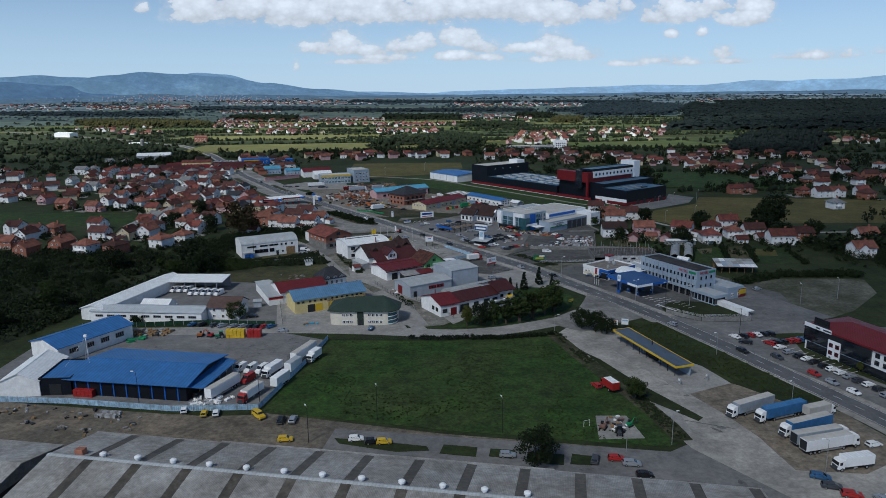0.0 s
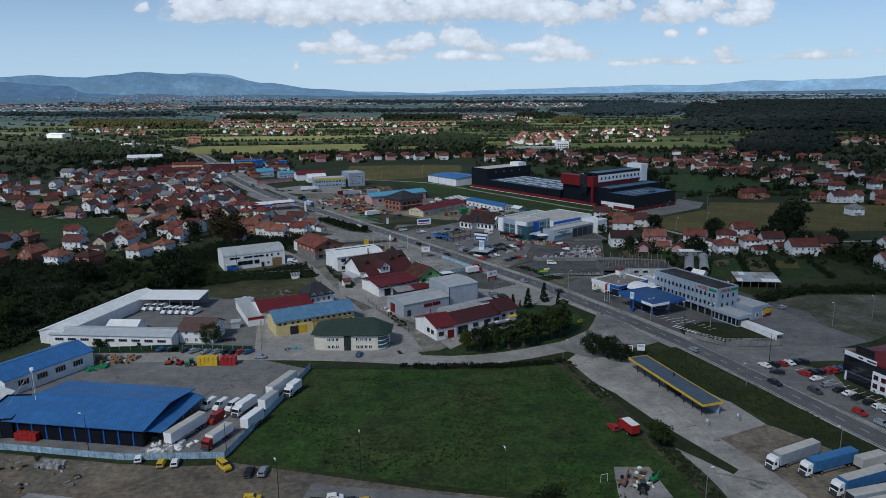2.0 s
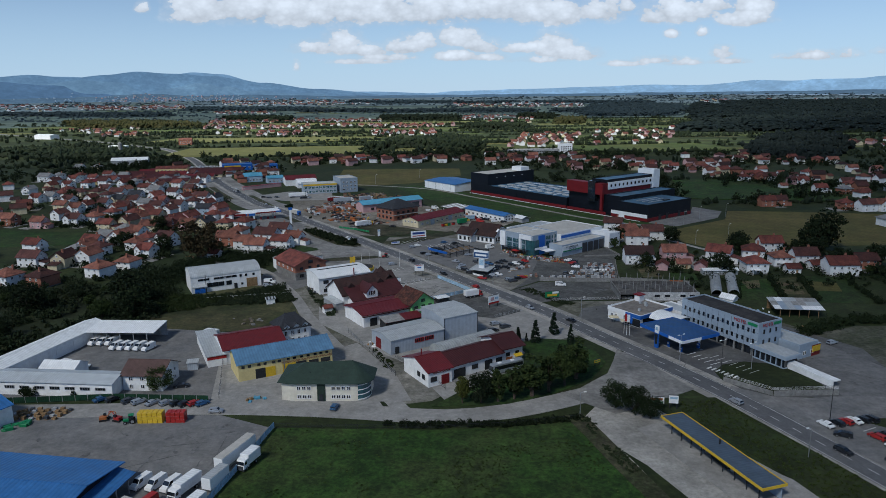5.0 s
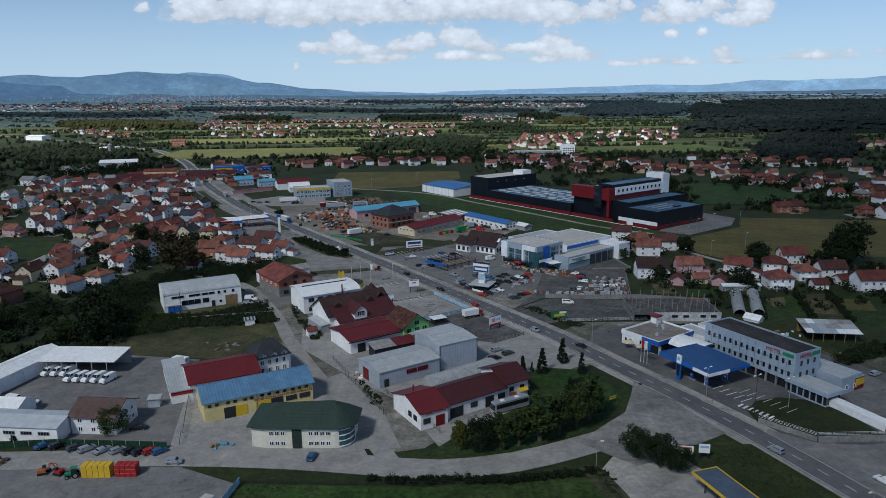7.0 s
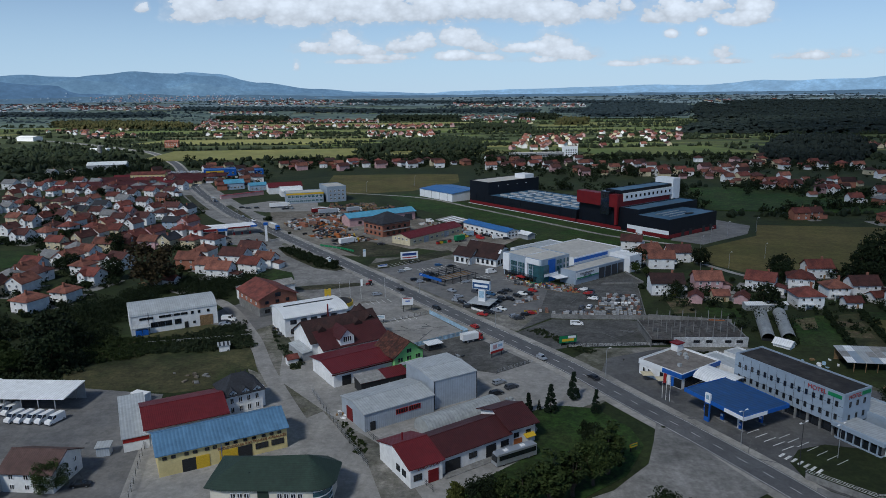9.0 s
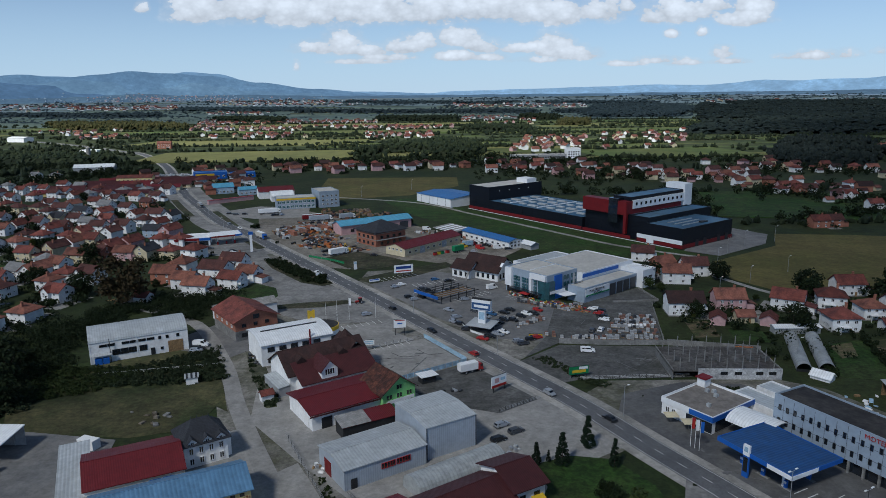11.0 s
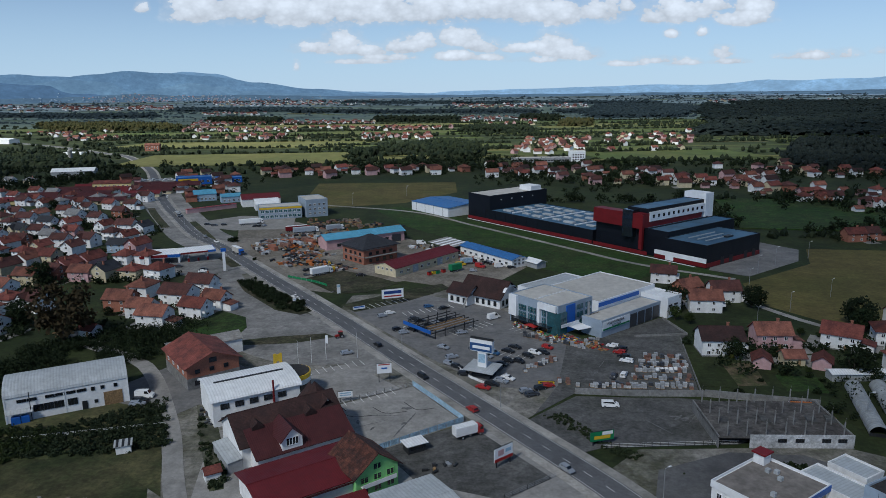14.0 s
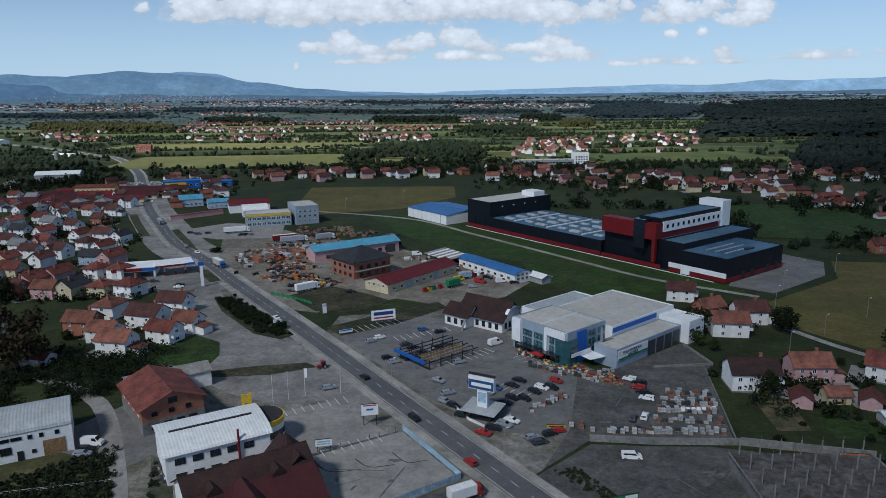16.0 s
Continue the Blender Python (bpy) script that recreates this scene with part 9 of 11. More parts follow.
def tree(x, y, height, kind="broad", place="on grass", width=1.0):
    variant = tree_dice.randrange(3)
    fine = y < 345
    key = (kind, variant, fine)
    unit = 10.0
    m = Matrix.Translation((x, y, 0)) @ Matrix.Rotation(tree_dice.uniform(0, 6.28), 4, "Z") @ Matrix.Diagonal((height / unit * width, height / unit * width, height / unit, 1))
    if key in _trees:
        ob = copy_thing(_trees[key], m)
        ob["label"] = f"{TREEWORD[kind]} {place}"
        return ob
    dice = random.Random(sum(map(ord, kind)) + variant)
    t = tagged(new("tree" if kind != "bush" else "bush"), f"{TREEWORD[kind]} {place}", "tree" if kind != "bush" else "bush", "trees")
    leaf = {"broad": LEAF, "poplar": LEAF, "spruce": NEEDLE, "rust": RUSTLEAF, "olive": OLIVELEAF, "willow": LEAF, "dark": DARKLEAF, "bush": DARKLEAF}[kind]
    trunk = Shape()
    if kind == "spruce":
        trunk.rod((0, 0, 0), (0, 0, 9.4), 0.22, 0.03, 7)
        centres = []
        for k in range(16):
            z = 1.0 + 8.6 * k / 15
            r = 2.9 * (1 - k / 16.5)
            for j in range(max(3, int(9 * (1 - k / 17)))):
                q = dice.uniform(0, 6.28)
                centres.append((r * 0.75 * math.cos(q), r * 0.75 * math.sin(q), z + dice.uniform(-0.2, 0.2)))
        v, f = leaf_cloud(centres, 0.8, 60 if fine else 26, 0.18 if fine else 0.27, variant, 0.5)
    else:
        rx, z0, z1 = {"broad": (3.6, 2.4, 10), "poplar": (1.9, 1.4, 10), "rust": (5.2, 1.8, 10), "olive": (2.8, 2.2, 10), "willow": (5.0, 0.8, 10), "dark": (4.4, 1.2, 10), "bush": (7.0, 0.5, 10)}[kind]
        if kind != "bush":
            trunk.rod((0, 0, 0), (0.1, 0.05, z0 + 1.5), 0.34, 0.22, 8)
        centres = []
        for k in range(9):
            q = 6.283 * k / 9 + dice.uniform(-0.3, 0.3)
            zz = dice.uniform(z0 + 1, z1 - 2)
            trunk.rod((0.1, 0.05, z0 * 0.8 if kind != "bush" else 0.2), (rx * 0.6 * math.cos(q), rx * 0.6 * math.sin(q), zz), 0.16, 0.04, 5)
        count = {"poplar": 34, "bush": 40}.get(kind, 52)
        while len(centres) < count:
            a, b, c = dice.uniform(-1, 1), dice.uniform(-1, 1), dice.uniform(-1, 1)
            r = math.sqrt(a * a + b * b + c * c)
            if r > 1 or r < 0.35:
                continue
            taper = 1.0 if kind in ("broad", "dark", "rust", "willow", "bush") else 1 - 0.45 * (c + 1) / 2
            lump = 1 + 0.22 * noise.noise(Vector((a * 2 + variant * 3, b * 2, c * 2)))
            centres.append((a * rx * taper * lump, b * rx * taper * lump, (z0 + z1) / 2 + c * (z1 - z0) / 2 * 0.92 * lump))
        v, f = leaf_cloud(centres, rx * 0.30 + 0.25, (110 if kind == "willow" else 90 if kind != "bush" else 50) if fine else 34, (0.2 if kind != "bush" else 0.45) * (1 if fine else 1.6), variant)
    part("trunk", trunk, BARK, t)
    part("crown", raw_mesh("crown", v, f, leaf), None, t)
    t.matrix_basis = m
    _trees[key] = t
    return t


for x, y, h, k in ((9, 260, 8.5, "olive"), (14.5, 260.3, 9.5, "dark"), (19.5, 261, 10.5, "poplar"), (24.5, 262.6, 11, "poplar"), (30, 264.6, 12.5, "poplar"), (35.5, 267.6, 13, "poplar"), (41, 271.8, 12.5, "broad"),
                   (45.5, 277, 12.5, "poplar"), (44.5, 284, 9, "dark")):
    tree(x, y, h, k, "in a row beside the side road", 1.25 if k == "poplar" else 0.9)
for x, y, h in ((30.7, 310.2, 6), (33.9, 311.4, 5.5), (37, 310, 8.5), (45, 318.5, 8.5), (49.6, 309, 8.5)):
    tree(x, y, h, "spruce" if h != 8.5 or x < 40 else tree_dice.choice(("spruce", "dark")), "on the round lawn", 0.85)
tree(44.4, 294.6, 5, "bush", "on the round lawn", 0.7)
for x, y, h in ((53, 256, 8.5), (57.5, 252.5, 9.0), (61, 249, 7)):
    tree(x, y, h, "dark", "beside the road junction", 1.15)
tree(22.7, 156.5, 10, "dark", "behind the long warehouse", 1.25)
tree(56.0, 192.0, 7.0, "broad", "on the gravel strip", 1.2)
tree(-131.3, 446, 21, "rust", "among red-roofed houses")
tree(-84.3, 272.5, 7.6, "willow", "beside the gatehouse")
tree(209, 449, 16, "dark", "behind the gardens", 0.95)
tree(217, 452, 14, "dark", "behind the gardens", 0.95)
tree(169.8, 453, 7, "dark", "in the dry meadow", 1.2)
for x, y, h in ((-109, 268, 4), (-123, 269, 3.5), (102, 461, 6), (106, 456, 5), (-8, 246, 3), (66, 300, 1.3), (92, 345, 4), (-20, 588, 5), (-18, 630, 7), (-13, 627, 8), (-30, 603, 4), (-92, 570, 4), (-118, 620, 3)):
    tree(x, y, h, "bush" if h < 5 else "broad", "beside buildings", 1.0 if h > 3 else 1.5)
# hedge on the apron island
for i in range(9):
    tree(-46 - 4.4 * i, 479 + 6.4 * i, 2.6 + 0.8 * (i % 3), "bush", "on the roadside island", 0.9)
for i in range(8):
    tree(-12 + 1.8 * i, 246.8 - 0.2 * i, 1.4, "bush", "along the meadow fence", 1.4)


def garden_trees():
    dice = random.Random(31)
    spots = []
    for ob in list(scene.objects):
        if ob.name.split(".")[0] == "house" and ob.parent is None and dice.random() < 0.42:
            x, y = ob.matrix_world.translation.xy
            if y > 1000:
                continue
            q = dice.uniform(0, 6.28)
            spots.append((x + 9 * math.cos(q), y + 9 * math.sin(q)))
    for x, y in spots:
        tree(x, y, dice.uniform(3, 7.5), dice.choice(("broad", "dark", "dark", "poplar", "bush", "olive")), "in a house garden", 1.1)


garden_trees()


def thicket(name, poly, count, lo, hi, material_, label, seed, dense=22, leaf=None, gaps=-0.25):
    dice = random.Random(seed)
    xs, ys = [p[0] for p in poly], [p[1] for p in poly]
    centres, sizes = [], []
    while len(centres) < count:
        x, y = dice.uniform(min(xs), max(xs)), dice.uniform(min(ys), max(ys))
        if inside(poly, x, y) and noise.noise(Vector((x * 0.05, y * 0.05, seed))) > gaps:
            centres.append((x, y))
    vs, fs, k = [], [], 0
    for i, (x, y) in enumerate(centres):
        h = dice.uniform(lo, hi) * (1 + 0.5 * noise.noise(Vector((x * 0.03, y * 0.03, 5))))
        pts = [(x + dice.gauss(0, h * 0.3), y + dice.gauss(0, h * 0.3), h * dice.uniform(0.2, 0.75)) for j in range(4)]
        v, f = leaf_cloud(pts, h * 0.42, dense, leaf or (0.26 if hi > 1.5 else 0.14), seed * 100 + i)
        vs.append(v), fs.append(f + k)
        k += len(v)
    tagged(new(name, raw_mesh(name, np.concatenate(vs), np.concatenate(fs), material_)), label, "shrubs", "", "stuff")


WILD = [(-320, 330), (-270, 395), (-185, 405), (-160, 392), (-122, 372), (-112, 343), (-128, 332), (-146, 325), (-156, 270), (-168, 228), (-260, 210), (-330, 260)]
# ground sheet beneath the scrub, darker green than the open grass
sheet("scrub_ground", WILD, 0.05, SCRUBFLOOR, "dark ground under the scrub", "ground cover")
thicket("thicket", WILD, 1500, 1.6, 5.2, DARKLEAF, "dense dark scrub beside the depot", 1, 15, 0.36, -0.1)
thicket("thicket_young", WILD, 1700, 1.2, 3.6, SCRUBLEAF, "grey-green young shrubs in the scrub", 2, 14, 0.34, -0.2)
thicket("thicket_light", WILD, 620, 0.9, 2.4, BROADSCRUB, "lighter weeds in clearings of the scrub", 9, 14, 0.3, 0.1)
for x, y, h, k in ((-143, 388, 9, "dark"), (-152, 380, 8, "broad"), (-136, 379, 9.5, "dark"), (-160, 371, 8, "dark"), (-149, 360, 9, "broad"), (-131, 361, 10, "dark"), (-124, 345, 8.5, "dark"), (-135, 341, 9, "broad"),
                   (-171, 352, 8, "dark"), (-189, 366, 7.5, "broad"), (-206, 344, 9, "dark"), (-164, 322, 9, "dark"), (-182, 310, 8, "broad"), (-168, 288, 9, "broad"), (-205, 290, 9.5, "dark"), (-176, 262, 8.5, "dark"), (-228, 318, 8, "broad")):
    tree(x, y, h, k, "in the scrub", 1.15)
thicket("lane_scrub", [(-160, 400), (-124, 374), (-112, 372), (-118, 392), (-96, 420), (-78, 440), (-84, 462), (-120, 450), (-150, 425)], 520, 2.0, 4.5, DARKLEAF, "scrub behind the vaulted hall", 3)
thicket("field_shrubs", [(-124, 374), (-92, 374), (-94, 360), (-108, 352), (-122, 348)], 420, 0.6, 2.0, LEAF, "weeds and low shrubs on waste land", 4, 14, 0.22, -0.5)
thicket("garden_scrub", [(118, 375), (124, 405), (150, 412), (210, 405), (260, 410), (270, 340), (215, 340), (200, 372), (150, 372)], 160, 1.2, 3.5, DARKLEAF, "shrubs between the kitchen gardens", 5)
thicket("east_scrub", [(205, 395), (330, 410), (340, 300), (260, 290), (225, 330)], 700, 3.0, 6.5, DARKLEAF, "dense trees east of the motel lot", 6)
thicket("verge_weeds", [(68, 260), (84, 260), (97, 229), (112, 188), (106, 184), (90, 206), (82, 226)], 900, 0.15, 0.4, MEADOWLEAF, "weeds on the road verge", 7, 8, 0.14, -0.6)
thicket("meadow_weeds", [(-43, 245), (-52, 189), (-1, 176), (55, 166), (50, 208), (43, 230), (40, 246), (0, 243)], 420, 0.12, 0.3, MEADOWLEAF, "taller tufts in the meadow", 8, 6, 0.12, -0.1)


def house_gardens():
    """Hedges, bushes and fruit trees between the houses, too many to count, and their paved yards."""
    dice = random.Random(77)
    vs, fs, k = [], [], 0
    yards = Shape()
    for ob in list(scene.objects):
        if ob.parent is None and ob.name.split(".")[0] == "house":
            x, y = ob.matrix_world.translation.xy
            if y > 1020:
                continue
            for j in range(9 if y < 700 else 6):
                q, r = dice.uniform(0, 6.28), dice.uniform(7.5, 13)
                px, py = x + r * math.cos(q), y + r * math.sin(q)
                if abs(px - road_x(py)) < 11:
                    continue
                h = dice.uniform(1.4, 4.6)
                pts = [(px + dice.gauss(0, h * 0.35), py + dice.gauss(0, h * 0.35), h * dice.uniform(0.25, 0.8)) for i in range(4)]
                v, f = leaf_cloud(pts, h * 0.42, 10, 0.44, j + int(x * 7) % 997)
                vs.append(v), fs.append(f + k)
                k += len(v)
            if y < 900 and dice.random() < 0.75:
                a = ob.matrix_world.to_euler().z
                c, s_ = math.cos(a), math.sin(a)
                u0, v0 = dice.choice((-1, 1)) * 7.5, dice.uniform(-4, 2)
                w, d = dice.uniform(3, 5), dice.uniform(5, 9)
                if abs(x - road_x(y)) > 22:
                    yards.prism([(x + (u0 + u) * c - (v0 + t) * s_, y + (u0 + u) * s_ + (v0 + t) * c) for u, t in ((-w, -d), (w, -d), (w, d), (-w, d))], -0.1, 0.045 + 0.001 * (k % 7))
    tagged(new("garden_bushes", raw_mesh("garden_bushes", np.concatenate(vs), np.concatenate(fs), DARKLEAF)), "dark hedges and fruit bushes between houses", "shrubs", "", "stuff")
    tagged(new("house_yard", yards.mesh("house_yard", CONCRETE)), "pale paved yards beside houses", "paving", "", "stuff")


house_gardens()
thicket("island_shrubs", [(-88, 525), (-83, 527), (-61, 501), (-47, 479), (-50, 476), (-59, 482), (-79, 510)], 230, 1.0, 2.4, DARKLEAF, "dark shrubs on the roadside island", 86, 14, 0.3, -0.6)
thicket("lane_weeds", [(-109, 374), (-93, 377), (-73, 393), (-61, 364), (-76, 360), (-101, 359)], 700, 0.5, 1.8, SCRUBLEAF, "tall weeds on waste land by the lane", 81, 14, 0.24, -0.45)
thicket("lane_weeds", [(-62, 389), (-53, 365), (-43.5, 343), (-40, 344), (-46, 362), (-56, 388)], 110, 0.4, 1.5, SCRUBLEAF, "weeds between lane and workshop", 82, 14, 0.22, -0.15)
thicket("meadow_tufts", [(-43, 245), (-52, 189), (-1, 176), (55, 166), (50, 208), (43, 230), (40, 246), (0, 243)], 1100, 0.1, 0.3, LEAF, "darker weed tufts in the meadow", 83, 7, 0.16, 0.12)
thicket("margin_weeds", [(41, 250), (46, 226), (55, 192), (60, 168), (64, 168), (60, 192), (50, 226), (44, 250)], 260, 0.2, 0.8, SCRUBLEAF, "weeds along the meadow margin", 84, 10, 0.18, -0.2)
thicket("roadside_weeds", [(38, 380), (53, 358), (64, 346), (68, 348), (56, 361), (44, 380)], 150, 0.2, 0.8, SCRUBLEAF, "weeds along the gravel lot", 85, 10, 0.18, -0.2)
for x, y, h, k in ((105.5, 474.8, 6.5, "dark"), (138.6, 475.8, 6, "dark"), (127, 407, 4.5, "broad"), (99, 393, 4, "bush"), (140, 404, 6.5, "dark"), (145, 401, 6, "dark"), (116, 489, 5.5, "dark"), (124, 480, 5, "dark"), (142, 442, 5, "broad"),
                   (167, 444, 6, "dark"), (109, 401, 3.5, "bush"), (150, 416, 6, "dark"), (164, 417, 5.5, "broad"), (183, 409, 6, "dark"), (203, 409, 7, "dark"), (211, 398, 7, "broad"), (220, 384, 8, "dark"), (205, 436, 7, "dark")):
    tree(x, y, h, k, "between garden houses", 1.2)

for n_, (a, b) in enumerate((((161, 396), (149.6, 356)), ((176, 397), (163, 354)), ((131, 360), (141, 390)), ((197, 396), (187, 351)))):
    d = Vector((b[1] - a[1], a[0] - b[0])).normalized() * 0.9
    thicket("garden_hedge", [(a[0] + d.x, a[1] + d.y), (b[0] + d.x, b[1] + d.y), (b[0] - d.x, b[1] - d.y), (a[0] - d.x, a[1] - d.y)], 60, 1.2, 2.2, DARKLEAF, "dark hedge between garden strips", 40 + n_, 18, 0.26, -2)
thicket("lot_hedge", [(138, 313), (162, 326), (201, 324), (201, 332), (160, 332), (136, 318)], 190, 1.5, 3.8, DARKLEAF, "dark shrubs behind the waste ground", 50, 18, 0.3, -0.6)
thicket("office_shrubs", [(131, 226), (137, 207), (134.6, 206), (129.4, 224)], 40, 0.6, 1.3, LEAF, "low shrubs before the office", 51, 18, 0.2, -0.3)
tree(133.4, 210.6, 4.2, "olive", "before the office building", 1.2)

thicket("meadow_hedge", [(-8, 244.8), (20, 244.8), (41, 247.8), (41, 250), (20, 247), (-8, 246.8)], 150, 0.7, 1.5, DARKLEAF, "dark ragged hedge along the meadow fence", 60, 18, 0.2, -0.5)
for n_, poly in enumerate(([(-14, 284), (-11, 286), (-22, 308), (-25, 306)],)):
    thicket("lane_weeds", poly, 60, 0.25, 0.8, LEAF, "weeds along the worn edge of the lane", 70 + n_, 12, 0.16, 0.0)
# ---- vehicles ----
PAINTS = {"white": WHITEPAINT, "silver": SILVER, "black": BLACKPAINT, "grey": GREYPAINT, "red": REDPAINT, "blue": CARBLUE, "yellow": YELLOWPAINT}
car_dice = random.Random(9)


def park(spots, rz, colours=None, kinds=("hatch", "sedan", "estate"), spread=4):
    for i, (x, y) in enumerate(spots):
        c = colours[i % len(colours)] if colours else car_dice.choice(("white", "silver", "black", "grey", "grey", "blue", "silver", "red"))
        vehicle(x, y, rz + car_dice.uniform(-spread, spread), PAINTS[c], car_dice.choice(kinds), c)


# office car park
park([(106.7, 243.3), (110.2, 244), (112.9, 244.6), (115.5, 245.2), (118.1, 245.8), (120.6, 246.2)], 112, ("white", "black", "red", "white", "black", "black"))
park([(108.1, 237.4)], 150, ("black",))
park([(116.2, 236), (118.9, 236.8), (121.4, 237.4), (123.9, 238), (126.4, 238.7), (128.8, 239.5), (131.2, 240.2)], 118, ("red", "black", "black", "red", "red", "blue", "grey"))
park([(117.9, 232.0)], 20, ("white",))
park([(118.8, 227.2), (120.6, 223.6), (121.8, 220.9), (122.9, 218.2), (124.2, 214.6), (125.2, 211.8), (126.3, 208.9), (127.5, 205.8), (128.6, 202.7), (129.8, 199.6), (131, 196.5)], 18, ("silver", "black", "white", "black", "black", "white", "white", "silver", "grey", "white", "black"))
park([(112.7, 223.0), (117.7, 208.4), (119.7, 201.6), (122.3, 194.4)], -68, ("grey", "red", "silver", "white"))
park([(130.8, 192), (132.4, 188), (134, 184), (136, 180), (138, 176)], 18)
# warehouse road and lorry park
park([(15.6, 159.9), (42.3, 157.6), (45.5, 155.1), (47.2, 149.9)], -5, ("silver", "red", "silver", "black"), ("hatch", "estate"))
park([(37.0, 157.4)], 75, ("grey",))
park([(87.9, 148.2), (88.4, 144.1), (91.0, 140.6)], -18, ("blue", "grey", "red"), ("estate",))
park([(109.3, 163.0)], 10, ("white",), ("hatch",))
park([(96.5, 138.6), (99.5, 138.8)], 100, ("silver", "white"), ("hatch",))
# dirt strip
park([(-75.4, 187.6), (-65.5, 185.4)], 105, ("white", "white"), ("hatch",))
park([(-68.8, 185.2)], 100, ("yellow",), ("hatch",))
park([(-52.8, 183.4)], -46, ("yellow",), ("mini",))
park([(-45.8, 180.6), (-42.5, 180.8)], 92, ("black", "silver"), ("estate",))
park([(-42.2, 169.4), (-23.5, 169.2), (-19.0, 167.6), (-16.0, 167.4)], 8, ("yellow", "white", "black", "yellow"), ("hatch",))
# cars along the depot hedge
park([(-99.3, 264.6), (-95.6, 264.5), (-90.3, 263.4), (-87, 262.6), (-82.6, 261.8), (-78.6, 261.6), (-75.3, 261.1), (-72.6, 260.9), (-70, 261), (-67.6, 260.9)], 52, ("blue", "black", "grey", "silver", "silver", "silver", "black", "black", "red", "blue"))
park([(-62.0, 255.8)], 0, ("silver",), ("hatch",))
park([(-28.1, 257.4)], 80, ("blue",), ("hatch",))
park([(-78.5, 274.0)], 10, ("black",), ("sedan",))
# depot vans
for x, y in ((-124.5, 322), (-121.4, 322), (-118.3, 321.8), (-114.6, 317.2), (-111.6, 316.9), (-108.6, 316.6), (-105.6, 316.3), (-102.3, 315.6)):
    vehicle(x, y - 8.5, -110, WHITEPAINT, "van", "white")
vehicle(-123, 292, -20, WHITEPAINT, "van", "white")
vehicle(-117.5, 291, 10, WHITEPAINT, "hatch", "white")
# blue shed yard
for x, y, c in ((-67.5, 217.5, "white"), (-63.8, 217, "white"), (-60.1, 216.4, "white"), (-62.6, 208.7, "red")):
    vehicle(x, y, -112, PAINTS[c], "van", c)
lorry(-56.2, 214.5, -112, WHITEPAINT, WHITEPAINT, WHITESHEET, "white box lorry with pale roof in the yard", 9.0, "rigid")
lorry(-58.5, 196.5, -112, REDPAINT, WHITEPAINT, MEMBRANE, "red box lorry with white body in the yard", 10.0, "rigid")
lorry(-68.0, 200.5, -112, WHITEPAINT, WHITEPAINT, MEMBRANE, "long white trailer with cream roof beside the shed", 13.6, "trailer")
lorry(-51.5, 205.5, -110, WHITEPAINT, WHITEPAINT, WHITESHEET, "short white trailer by the fence", 7.5, "trailer")
lorry(-48.6, 229.0, -110, WHITEPAINT, WHITEPAINT, MEMBRANE, "long white trailer by the fence", 13.6, "trailer")
lorry(-49.8, 217.0, -110, WHITEPAINT, WHITEPAINT, SHEET, "old white trailer with grey roof", 7.0, "trailer")
lorry(-44.8, 226.5, -110, WHITEPAINT, WHITEPAINT, WHITESHEET, "small white box lorry by the fence", 7.0, "rigid")
# lorry park
lorry(86.4, 183.2, 206, WHITEPAINT, TARP, MEMBRANE, "white lorry with grey tarpaulin trailer", 16.5)
lorry(93.2, 179.6, 201, WHITEPAINT, BLUETARP, BLUETARP, "white lorry with faded blue tarpaulin trailer", 16.5)
lorry(96.0, 171.3, 201, WHITEPAINT, BLUETARP, MEMBRANE, "white lorry with blue tarpaulin and pale roof", 16.5)
lorry(97.4, 161.8, 15, WHITEPAINT, WHITEPAINT, MEMBRANE, "white lorry with open-backed white trailer", 16.5, "semi", True)
lorry(96.8, 165.4, 15, WHITEPAINT, TARP, MEMBRANE, "white lorry with open-backed grey trailer", 16.5, "semi", True)
lorry(104.6, 180.6, 20, WHITEPAINT, MEMBRANE, MEMBRANE, "box lorry with sandy canvas body", 10.0, "rigid")
lorry(98.0, 152.8, 191, WHITEPAINT, WHITEPAINT, WHITESHEET, "white three-axle box lorry on gravel", 10.0, "rigid")
# motor coach beside the workshop
b = thing("coach", 24.0, 283.8, 209, "silver and black touring coach beside the workshop", "coach", z=0.1)
part("body", loft([[(-6, -1.25, 0.4), (-6, 1.25, 0.4), (-6, 1.2, 3.3), (-6, -1.2, 3.3)], [(5.4, -1.25, 0.4), (5.4, 1.25, 0.4), (5.4, 1.2, 3.3), (5.4, -1.2, 3.3)], [(6, -1.2, 0.4), (6, 1.2, 0.4), (5.7, 1.1, 3.1), (5.7, -1.1, 3.1)]]), SILVER, b)
for sy in (-1, 1):
    part("window_band", Shape().box(-5.7, 5.2, sy * 1.23 - 0.03, sy * 1.23 + 0.03, 1.6, 2.8), GLASS, b)
part("windscreen", Shape().box(5.7, 6.0, -1.1, 1.1, 1.3, 2.8), GLASS, b)
part("roof_hatch", Shape().soft(-3, -1.8, -0.5, 0.5, 3.28, 3.5, 0.05), WHITEPAINT, b)
part("roof_hatch", Shape().soft(2, 3.2, -0.5, 0.5, 3.28, 3.5, 0.05), WHITEPAINT, b)
for ax in (-3.6, 3.8):
    for sy in (-1, 1):
        part("wheel", wheel_mesh(0.5, 0.35), None, b, at=pose(ax, sy * 1.05, 0.5))
